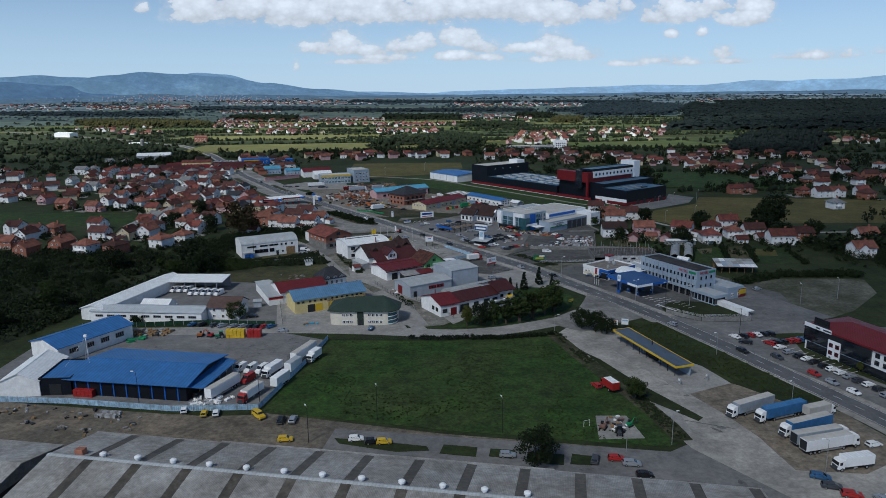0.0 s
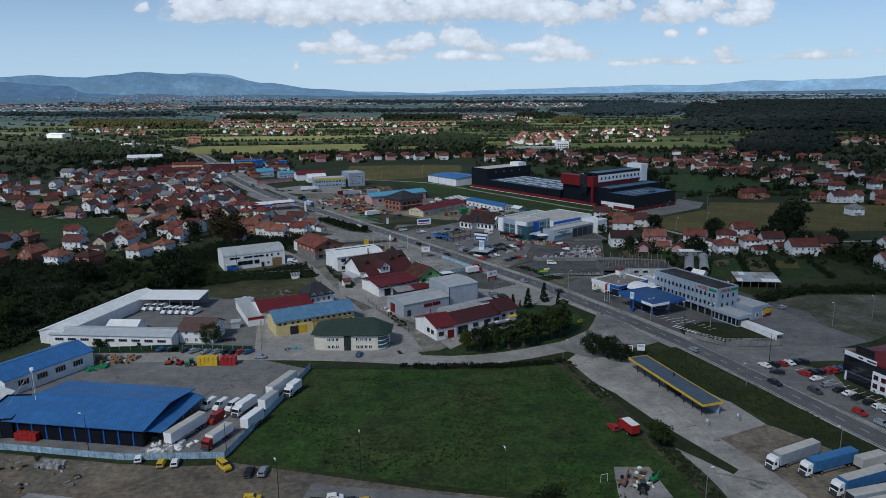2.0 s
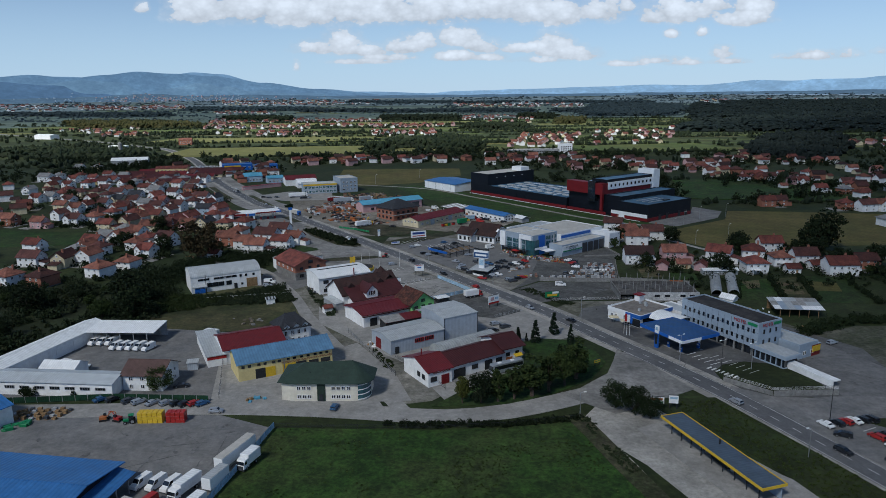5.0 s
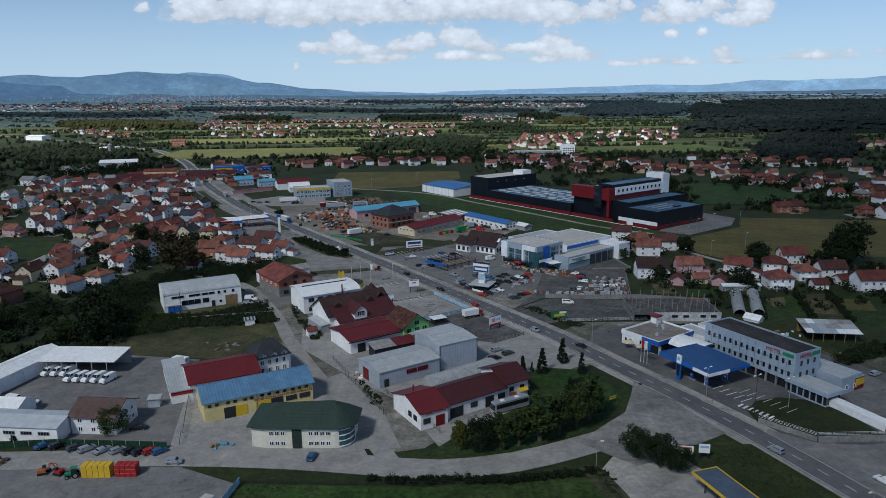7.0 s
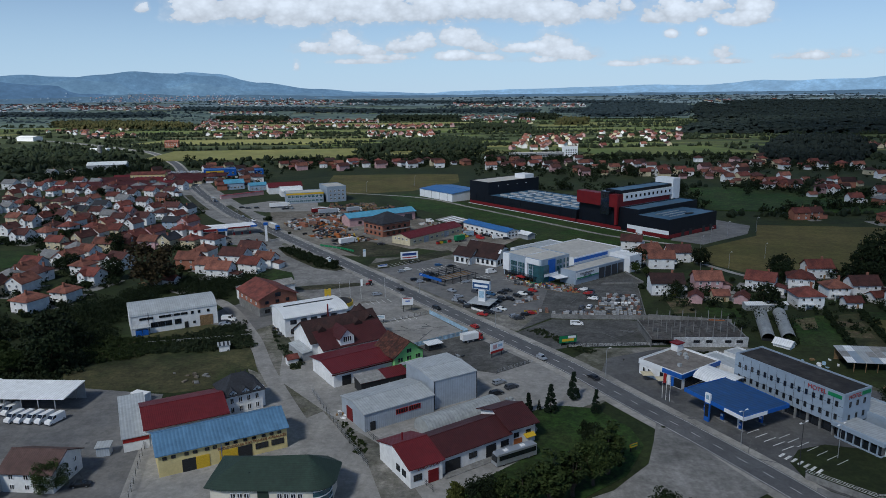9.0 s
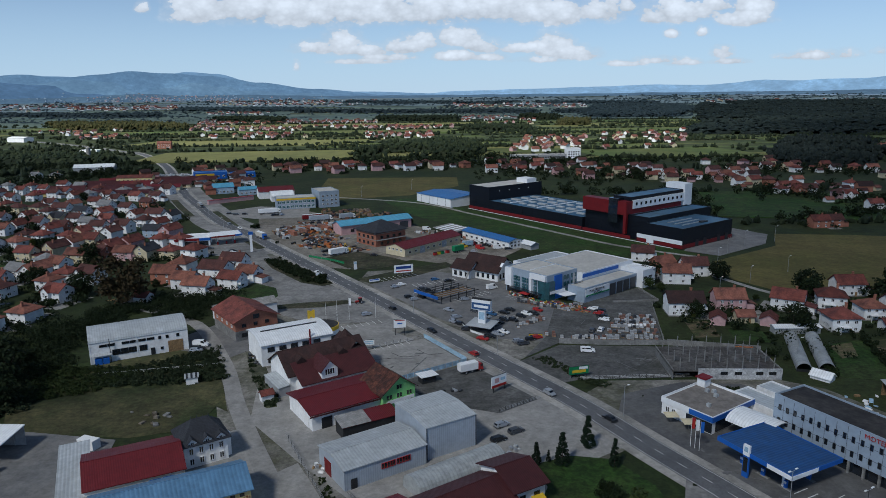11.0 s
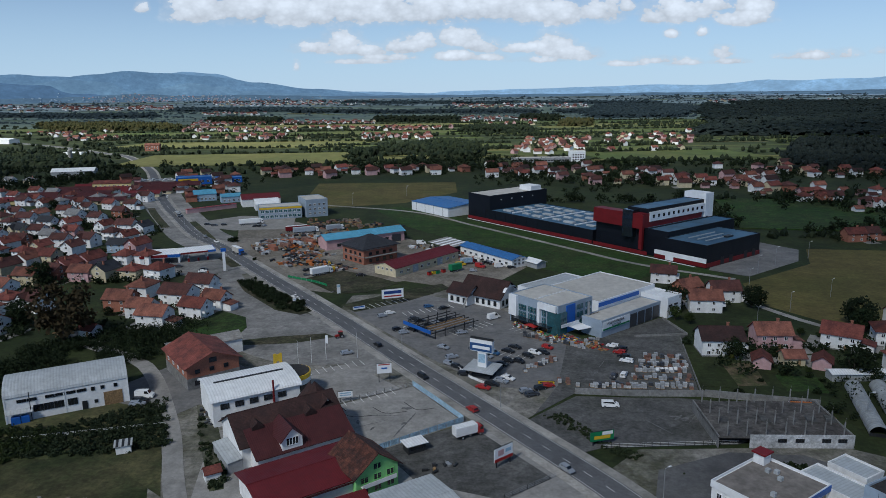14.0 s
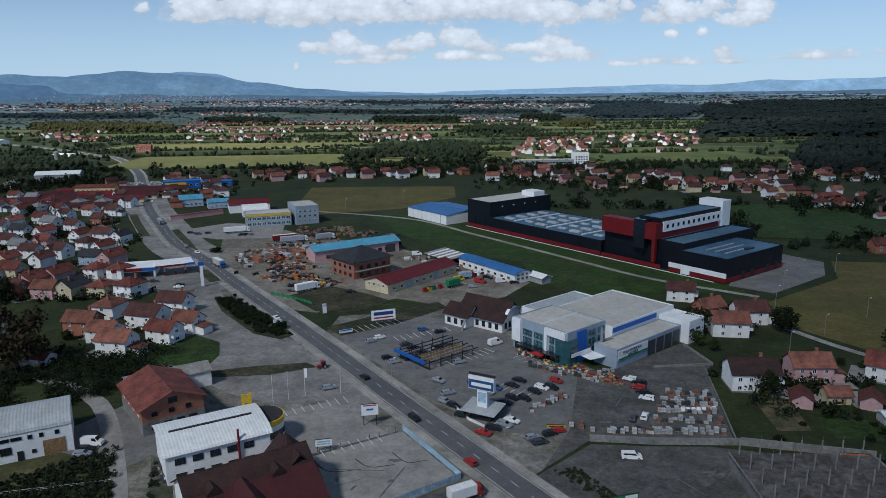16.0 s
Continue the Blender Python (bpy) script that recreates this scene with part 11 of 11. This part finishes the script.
def stack(x, y, rz, kind, h):
    key = (kind, h)
    if key in _stacks:
        return copy_thing(_stacks[key], pose(x, y, 0.12, 0, 0, rz))
    mats = {"grey": (PALLETGREY, "grey wrapped building blocks"), "red": (PALLETRED, "red clay blocks"), "white": (PALLETWHITE, "white wrapped bags"), "dark": (GREYPAINT, "dark paving blocks"), "wood": (WOOD, "brown wooden boards")}
    t = thing("pallet_stack", x, y, rz, f"pallet of {mats[kind][1]} in the yard", "pallet", "pallets in the yard", 0.12)
    part("pallet", Shape().box(-0.6, 0.6, -0.5, 0.5, 0, 0.14), WOOD, t)
    s_ = Shape()
    rings = []
    for j in range(max(1, int(h / 0.5))):
        for zz, k_ in ((0.0, 0.95), (0.04, 1.0), (0.45, 1.0), (0.49, 0.95)):
            rings.append([(a * k_ + 0.02 * (j % 2), b * k_, 0.14 + 0.5 * j + zz) for a, b in ((-0.58, -0.48), (0.58, -0.48), (0.58, 0.48), (-0.58, 0.48))])
    grid_ = loft(rings)
    s_.add(grid_.v, grid_.f)
    part("load", s_, mats[kind][0], t)
    _stacks[key] = t
    return t


for (x0, y0), (x1, y1), n, rows_ in (((55, 398), (72, 397), 16, 2), ((74, 397), (86, 396), 8, 2), ((71, 404), (88, 402), 12, 2), ((73, 410), (88, 408.5), 12, 2), ((76, 414.5), (90, 413.5), 12, 3), ((79, 421), (91, 420), 10, 2), ((47, 402), (52, 399), 3, 2),
                                     ((37, 411), (48, 420), 9, 2), ((53, 437), (60, 431), 7, 2), ((41, 444), (51, 436.5), 9, 2), ((62, 436), (67, 438), 4, 2)):
    for r_ in range(rows_):
        for i in range(n):
            if stack_dice.random() < 0.12:
                continue
            t = i / max(1, n - 1)
            stack(x0 + (x1 - x0) * t + stack_dice.uniform(-0.3, 0.3), y0 + (y1 - y0) * t + 1.5 * r_ + stack_dice.uniform(-0.3, 0.3), stack_dice.uniform(-8, 8) - 5, stack_dice.choice(("grey", "grey", "grey", "red", "white", "dark", "white", "dark") if x0 > 50 else ("white", "red", "dark", "grey")),
                  stack_dice.choice((0.5, 1.0, 1.0, 1.5)))
for i in range(7):
    p = thing("pipe_ring", 79.5 + 1.5 * i, 409.6 + 0.1 * i, 90, "white concrete pipe ring lying in the yard", "pipe", "concrete pipes", 0.12)
    s = Shape()
    n = 14
    for y_ in (-0.5, 0.5):
        for rr in (0.7, 0.58):
            s.v += [(rr * math.cos(6.283 * q / n), y_, 0.7 + rr * math.sin(6.283 * q / n)) for q in range(n)]
    for q in range(n):
        j = (q + 1) % n
        s.f += [(q, j, 2 * n + j, 2 * n + q), (n + q, 3 * n + q, 3 * n + j, n + j), (q, n + q, n + j, j), (2 * n + q, 2 * n + j, 3 * n + j, 3 * n + q)]
    s.m = [0] * len(s.f)
    part("ring", s, WHITEPAINT, p)

# ---- yard goods near the blue shed ----
goods = thing("crate_stack", -78.4, 250.6, 0, "tall stack of yellow plastic crates", "crates", "crate stacks", 0.1)
for i in range(5):
    for j in range(3):
        part("crate", Shape().soft(-3.5 + 1.4 * i, -2.2 + 1.4 * i, -1.2, 1.2, 1.05 * j, 1.0 + 1.05 * j, 0.04), YELLOWPAINT, goods)
goods = thing("crate_stack", -71.4, 250.8, 0, "stack of red plastic crates", "crates", "crate stacks", 0.1)
goods["label"] = "broad stack of red plastic crates"
for i in range(4):
    for j in range(3):
        part("crate", Shape().soft(-2.6 + 1.3 * i, -1.4 + 1.3 * i, -1.2, 1.2, 1.0 * j, 0.95 + 1.0 * j, 0.04), REDPAINT, goods)
goods = thing("crate_stack", -110, 199.2, -9, "stack of red crates before the blue shed", "crates", "crate stacks", 0.1)
for i in range(5):
    for j in range(2):
        part("crate", Shape().soft(-3.2 + 1.3 * i, -2.0 + 1.3 * i, -0.9, 0.9, 1.1 * j, 1.05 + 1.1 * j, 0.04), REDPAINT, goods)


def machine(x, y, rz, paint, label, size=1.0):
    """A small tracked excavator."""
    m_ = tagged(new("excavator"), label, "excavator", "machines")
    m_.matrix_world = pose(x, y, 0.1, 0, 0, rz) @ Matrix.Scale(size, 4)
    for sy in (-1, 1):
        part("track", Shape().soft(-1.7, 1.7, sy * 1.0 - 0.25, sy * 1.0 + 0.25, 0, 0.75, 0.15), RUBBER, m_)
    part("house", Shape().soft(-1.5, 1.1, -1.1, 1.1, 0.8, 1.9, 0.12), paint, m_)
    part("cab", Shape().soft(0.0, 1.1, 0.1, 1.1, 1.9, 2.8, 0.1), GLASS, m_)
    part("boom", Shape().rod((1.0, -0.3, 1.4), (3.2, -0.3, 3.6), 0.22, 0.18).rod((3.2, -0.3, 3.6), (4.6, -0.3, 3.0), 0.18, 0.15), paint, m_)
    part("arm", Shape().rod((4.5, -0.3, 3.1), (4.9, -0.3, 1.0), 0.16, 0.12), paint, m_)
    part("bucket", Shape().soft(4.4, 5.2, -0.8, 0.2, 0.3, 1.1, 0.15), DARKSTEEL, m_)


def tractor(x, y, rz, paint, label):
    t = thing("tractor", x, y, rz, label, "tractor", "machines", 0.1)
    part("bonnet", Shape().soft(0.0, 1.7, -0.4, 0.4, 0.7, 1.4, 0.1), paint, t)
    part("cab", Shape().soft(-1.1, 0.2, -0.65, 0.65, 0.8, 2.4, 0.1), GLASS, t)
    part("cab_roof", Shape().soft(-1.2, 0.3, -0.75, 0.75, 2.4, 2.55, 0.05), paint, t)
    for sy in (-1, 1):
        part("rear_wheel", wheel_mesh(0.75, 0.4), None, t, at=pose(-0.7, sy * 0.85, 0.75))
        part("front_wheel", wheel_mesh(0.45, 0.3), None, t, at=pose(1.2, sy * 0.7, 0.45))


machine(-92.3, 251.5, 20, ORANGEPAINT, "orange excavator beside the crates", 0.7)
machine(-88.2, 251.2, 160, REDPAINT, "red excavator beside the crates", 0.7)
tractor(-84.2, 249.8, 200, GREENPAINT, "green tractor beside the crates")
tractor(-28, 445, 210, REDPAINT, "small red tractor beside the road")
machine(42.8, 174.2, 60, PALLETRED, "orange excavator on the concrete pad", 0.7)
tractor(46.4, 171.0, -100, GREYPAINT, "small grey tractor on the pad")
machine(50.2, 175.4, 40, GREENPAINT, "green loader on the concrete pad", 0.6)
sheet("machine_pad", [(42.4, 182), (51, 181.8), (52.6, 168.6), (40.4, 168.4)], 0.1, CONCRETE, "concrete pad with machines", "paving")
ft = lorry(50.4, 199.6, 110, REDPAINT, REDPAINT, WHITESHEET, "old red fire engine with ladders beside the gravel", 7.0, "rigid")
vehicle(46.8, 201.4, 110, REDPAINT, "hatch", "red")

scrap_dice = random.Random(6)


def scrap(x, y, n, spread, mats, label, size=1.0):
    lots = {}
    h = thing("scrap_heap", x, y, scrap_dice.uniform(0, 90), label, "scrap", "heaps", 0.08)
    for i in range(n):
        u, v = scrap_dice.gauss(0, spread), scrap_dice.gauss(0, spread * 0.6)
        a, b, c = scrap_dice.uniform(0.4, 1.3) * size, scrap_dice.uniform(0.3, 0.9) * size, scrap_dice.uniform(0.3, 1.1) * size
        m_ = scrap_dice.choice(mats)
        at = pose(u, v, 0, scrap_dice.uniform(-6, 6), 0, scrap_dice.uniform(0, 180))
        piece = Shape().soft(-a, a, -b, b, 0, c, 0.12)
        lots.setdefault(m_.name, (m_, Shape()))[1].add([at @ Vector(q) for q in piece.v], piece.f)
        rodded = Shape().rod((-a * 1.4, 0, c * 0.5), (a * 1.3, b, c * 1.1), 0.07, n=5)
        lots[m_.name][1].add([at @ Vector(q) for q in rodded.v], rodded.f)
    for m_, s_ in lots.values():
        part("scrap_lump", s_, m_, h)


for i in range(4):
    for j in range(7):
        stack(-120 + 2.2 * j + 0.6 * i, 252.6 + 1.8 * i, 3 * (i - j), ("dark", "wood", "wood", "grey", "wood")[(i * 3 + j) % 5], (0.5, 1.0, 1.0)[(i + j) % 3])
scrap(46.5, 176.5, 16, 2.2, (DARKSTEEL, PALLETRED, WOOD, WHITEPAINT), "old machine parts on the concrete pad", 0.6)
scrap(-114.5, 247.5, 8, 1.6, (GREENPAINT,), "green crates beside the white hall")
scrap(-70, 194.6, 34, 3.2, (WHITEPAINT, WHITEPAINT, PALLETGREY), "white bulk bags behind the fence", 0.8)
scrap(-77, 198, 10, 1.6, (CEMENT, WOOD, PALLETGREY), "mixed goods under the blue canopy", 0.8)
scrap(-52, 264, 8, 1.8, (CYANROOF, WOOD), "turquoise tarpaulin over timber", 0.7)
scrap(-74, 337, 9, 4, (DIRT, CEMENT), "rubble and clutter by the yard", 0.8)
scrap(-26, 357, 5, 1.5, (WOOD,), "timber pieces behind the store", 0.6)
scrap(-22, 310, 10, 1.8, (WHITEPAINT, STEEL, WOOD), "clutter beside the grey workshop", 0.7)
scrap(3.5, 292, 10, 1.4, (WOOD,), "heap of cut firewood", 0.5)
scrap(24.5, 316.5, 8, 2.5, (SHEET, WHITEPAINT, STEEL), "white containers and clutter", 0.9)
scrap(9, 352, 10, 3, (DARKSTEEL, STEEL, WOOD), "metal scrap beside the kiosk", 0.7)
scrap(131, 342, 16, 4, (WHITEPAINT, PALEBLUE, WOOD), "white rubbish and planks", 0.7)
scrap(141.7, 322, 14, 1.6, (WOOD,), "heap of split firewood", 0.5)
scrap(-137, 452, 10, 2, (WOOD,), "stacked firewood between houses", 0.6)
for x, y, n in ((-98, 176, 7), (-106, 178, 7), (-116, 182, 6), (-88, 180, 6), (-128, 186, 5)):
    scrap(x, y, n, 2.2, (DARKSTEEL, CEMENT, WOOD, OLDSHEET), "scattered scrap on the dirt strip", 0.6)
for i, (x, y) in enumerate(((-60, 560), (-52, 552), (-66, 574), (-46, 545), (-72, 582), (-40, 590), (-76, 600), (-88, 606), (-22, 548), (-56, 612), (-80, 622), (-64, 628), (-48, 632), (-30, 628), (-96, 618))):
    if i % 3 == 0:
        machine(x, y, 40 * i, (ORANGEPAINT, YELLOWPAINT)[i % 2], "orange excavator in the machine yard" if i % 2 == 0 else "yellow excavator in the machine yard", 1.2)
    scrap(x + 4, y + 3, 12, 3.5, (ORANGEPAINT, DARKSTEEL, PALLETRED, DARKSTEEL, PALLETGREY, WOOD, GREYPAINT), "mixed machines and scrap in the yard", 1.1)
for i in range(9):
    c = thing("container", -88 + 3.2 * i, 596 + 2.6 * i + (i % 2) * 8, -52 + 4 * (i % 3), "rust red stacked cargo crate in the yard", "container", "cargo crates", 0.08)
    part("body", Shape().soft(-4.5, 4.5, -1.2, 1.2, 0, 2.6, 0.05), (BRICK, PALLETGREY, PALLETRED)[i % 3], c)
    ribs_ = Shape()
    for u in row(9, 8.8):
        ribs_.box(u - 0.08, u + 0.08, -1.25, 1.25, 0.1, 2.5)
    part("rib_frame", ribs_, (BRICK, PALLETGREY, PALLETRED)[i % 3], c)
for i, (x, y, m_) in enumerate(((4, 534, REDPAINT), (8, 537, GREENPAINT), (11, 539, REDPAINT), (6, 536, YELLOWPAINT))):
    c = thing("skip_container", x, y, 40, "painted waste container in a row", "container", "waste containers", 0.1)
    part("body", Shape().soft(-0.9, 0.9, -0.7, 0.7, 0.1, 1.7, 0.08), m_, c)
    part("lid", Shape().soft(-0.95, 0.95, -0.75, 0.75, 1.7, 1.85, 0.06), DARKSTEEL, c)
lorry(17, 541, 40, GREENPAINT, GREENPAINT, GREENPAINT, "green tarpaulin trailer by the cream hall", 7, "trailer")
k = thing("parasol", 44.5, 450.5, -50, "red market parasol before the store", "parasol", "parasols", 0.1)
part("pole", Shape().rod((0, 0, 0), (0, 0, 2.4), 0.06), STEEL, k)
part("canopy", Shape().add([(-2.6, -2.2, 2.2), (2.6, -2.2, 2.2), (2.6, 2.2, 2.2), (-2.6, 2.2, 2.2), (0, 0, 3.1), (0, 0, 2.9)], [(0, 1, 4), (1, 2, 4), (2, 3, 4), (3, 0, 4), (1, 0, 5), (2, 1, 5), (3, 2, 5), (0, 3, 5)]), REDPAINT, k)
for i in range(26):
    u = i / 25
    scrap(38.5 + 13 * u + scrap_dice.uniform(-1.2, 1.2), 458 - 15 * u + scrap_dice.uniform(-1.4, 0.6), 4, 0.9, (YELLOWPAINT, WOOD, WHITEPAINT, REDPAINT, GREENPAINT, GREYPAINT, PALLETGREY), "garden goods displayed before the store", 0.5)
kk = thing("kiosk", 3, 361, 28, "small dark kiosk with pale roof", "kiosk")
part("wall", Shape().box(-2.4, 2.4, -1.6, 1.6, 0, 2.4), DARKSTEEL, kk)
part("roof", Shape().box(-3, 3, -2.2, 2.2, 2.4, 2.6), WHITESHEET, kk)
part("window", Shape().box(-1.6, 1.6, -1.66, -1.6, 1.0, 2.0), GLASS, kk)


# ---- writing ----
def words(text, size, x, y, z, rz, material_, parent, name="lettering"):
    cu_ = bpy.data.curves.new("words", "FONT")
    cu_.body, cu_.size, cu_.extrude, cu_.align_x = text, size, 0.03, "CENTER"
    ob = bpy.data.objects.new("words", cu_)
    scene.collection.objects.link(ob)
    bpy.context.view_layer.update()
    me = bpy.data.meshes.new_from_object(ob.evaluated_get(bpy.context.evaluated_depsgraph_get()))
    bpy.data.objects.remove(ob)
    me.materials.clear()
    me.materials.append(material_)
    return part(name, me, None, parent, at=pose(x, y, z, 90, 0, rz))


by_name = {o.name: o for o in scene.objects if o.parent is None}
words("MOTEL", 1.7, 9.5, -5.95, 10.6, 0, REDPAINT, by_name["motel"])
words("MOTEL", 1.7, 17.2, -1.4, 10.6, 90, REDPAINT, by_name["motel"])
part("sign_bar", Shape().box(12.6, 16.4, -5.9, -5.8, 10.7, 11.7), GREENPAINT, by_name["motel"])
part("sign_bar", Shape().box(17.05, 17.15, 1.6, 5.2, 10.7, 11.7), GREENPAINT, by_name["motel"])
words("PROIZVODNJA KARTONSKE AMBALAŽE", 0.95, 6.8, -6.6, 3.55, 0, material("brown_lettering", (0.2, 0.07, 0.03), 0.7), by_name["yellow_works"])
words("TERMOKOMORA", 0.85, 0.4, -8.1, 4.1, 0, REDPAINT, by_name["workshop_gable"])
words("POLJOPRIVREDNA", 1.25, 18, -12.75, 4.6, 0, GREYPAINT, by_name["farm_store"])
words("APOTEKA", 1.25, 18.5, -12.75, 3.4, 0, GREYPAINT, by_name["farm_store"])
fence([(-142, 262.6), (-118, 263.8), (-96, 265.4), (-66.5, 263.2)], 1.9, MESHGREEN, "dark green screened fence before the depot", gap=3.6)
k = thing("goal_frame", 38.6, 175.5, 20, "small white goal frame on the meadow", "goal", "", 0.07)
part("frame", Shape().rod((-0.9, 0, 0), (-0.9, 0, 1.9), 0.05).rod((0.9, 0, 0), (0.9, 0, 1.9), 0.05).rod((-0.9, 0, 1.9), (0.9, 0, 1.9), 0.05), WHITEPAINT, k)
for i in range(2):
    b = thing("brick_stack", -96.8 + 0.6 * i, 184.6 + 2.0 * i, -8, "long low stack of old blocks on dirt", "blocks", "block stacks", 0.06)
    for j in range(8):
        part("block", Shape().soft(-3.2 + 0.8 * j, -2.44 + 0.8 * j, -0.5, 0.5, 0, 1.0, 0.03), PALLETGREY if j % 3 else CEMENT, b)


def clutter(name, poly, n, mats, size, label, seed):
    """Loose yard goods too many to count, one joined mesh for each material."""
    dice = random.Random(seed)
    xs, ys = [p[0] for p in poly], [p[1] for p in poly]
    lots = {m_.name: (m_, Shape()) for m_ in mats}
    done = 0
    while done < n:
        x, y = dice.uniform(min(xs), max(xs)), dice.uniform(min(ys), max(ys))
        if not inside(poly, x, y) or noise.noise(Vector((x * 0.09, y * 0.09, seed))) < -0.05:
            continue
        done += 1
        lot = int((noise.noise(Vector((x * 0.06, y * 0.06, seed + 3))) * 1.6 + dice.uniform(0, 1)) * len(mats)) % len(mats)
        a, b, c = dice.uniform(0.4, 1.6) * size, dice.uniform(0.3, 0.8) * size, dice.uniform(0.3, 1.3) * size
        at = pose(x, y, 0.08, 0, 0, dice.choice((35, 125)) + dice.uniform(-14, 14))
        piece = Shape().soft(-a, a, -b, b, 0, c, 0.08)
        if dice.random() < 0.25:
            piece.rod((-a * 1.5, 0, c), (a * 1.5, b, c + 0.3), 0.09, n=5)
        lots[mats[lot].name][1].add([at @ Vector(q) for q in piece.v], piece.f)
    for m_, s_ in lots.values():
        if s_.v:
            tagged(new(name, s_.mesh(name, m_)), label, "goods", "", "stuff")


YARD = [(-104, 606), (-96, 640), (-62, 642), (-46, 618), (-66, 596), (-44, 574), (-38, 548), (-56, 534), (-84, 570)]
clutter("yard_goods", YARD, 420, (PALLETRED, DARKSTEEL, PALLETGREY, DARKSTEEL, WOOD, ORANGEPAINT, PALLETWHITE, GREYPAINT), 1.1, "dense rows of machines, blocks and scrap", 3)
clutter("yard_goods", [(-14, 600), (6, 608), (24, 584), (44, 560), (34, 552), (10, 575)], 110, (DARKSTEEL, BRICK, WOOD, WHITEPAINT, PALLETGREY), 1.0, "scrap and parts between the halls", 4)
clutter("yard_goods", [(-66, 650), (-30, 648), (-12, 660), (-50, 690), (-90, 690)], 160, (WOOD, DARKSTEEL, DIRT, PALLETRED), 1.3, "timber and earth heaps behind the workshop", 5)
clutter("shop_goods", [(36, 458), (52, 440), (57, 436), (60, 441), (50, 452), (40, 463)], 130, (YELLOWPAINT, WOOD, WHITEPAINT, REDPAINT, BLUEPAINT, GREYPAINT, PALLETGREY), 0.55, "garden goods spread before the store", 6)
clutter("rubble", [(82, 366), (116, 366), (122, 384), (86, 382)], 90, (DARKSLAB, CEMENT, WOOD, DARKSTEEL), 0.5, "rubble and broken boards on the unfinished slab", 7)
clutter("lane_goods", [(-60, 386), (-52, 366), (-47, 364), (-55, 384)], 26, (DARKSTEEL, WOOD, GREYPAINT, PALLETGREY), 0.7, "scrap and boards beside the lane", 8)
clutter("shop_goods", [(58, 436), (66, 428), (74, 432), (66, 441)], 60, (WOOD, ORANGEPAINT, REDPAINT, PALLETGREY, DARKSTEEL), 0.6, "garden goods beside the store wing", 9)
clutter("yard_scrap", [(-150, 196), (-114, 192), (-92, 188), (-92, 182), (-150, 190)], 40, (DARKSTEEL, WOOD, CEMENT, PALLETGREY), 0.5, "scrap on the trodden earth", 10)
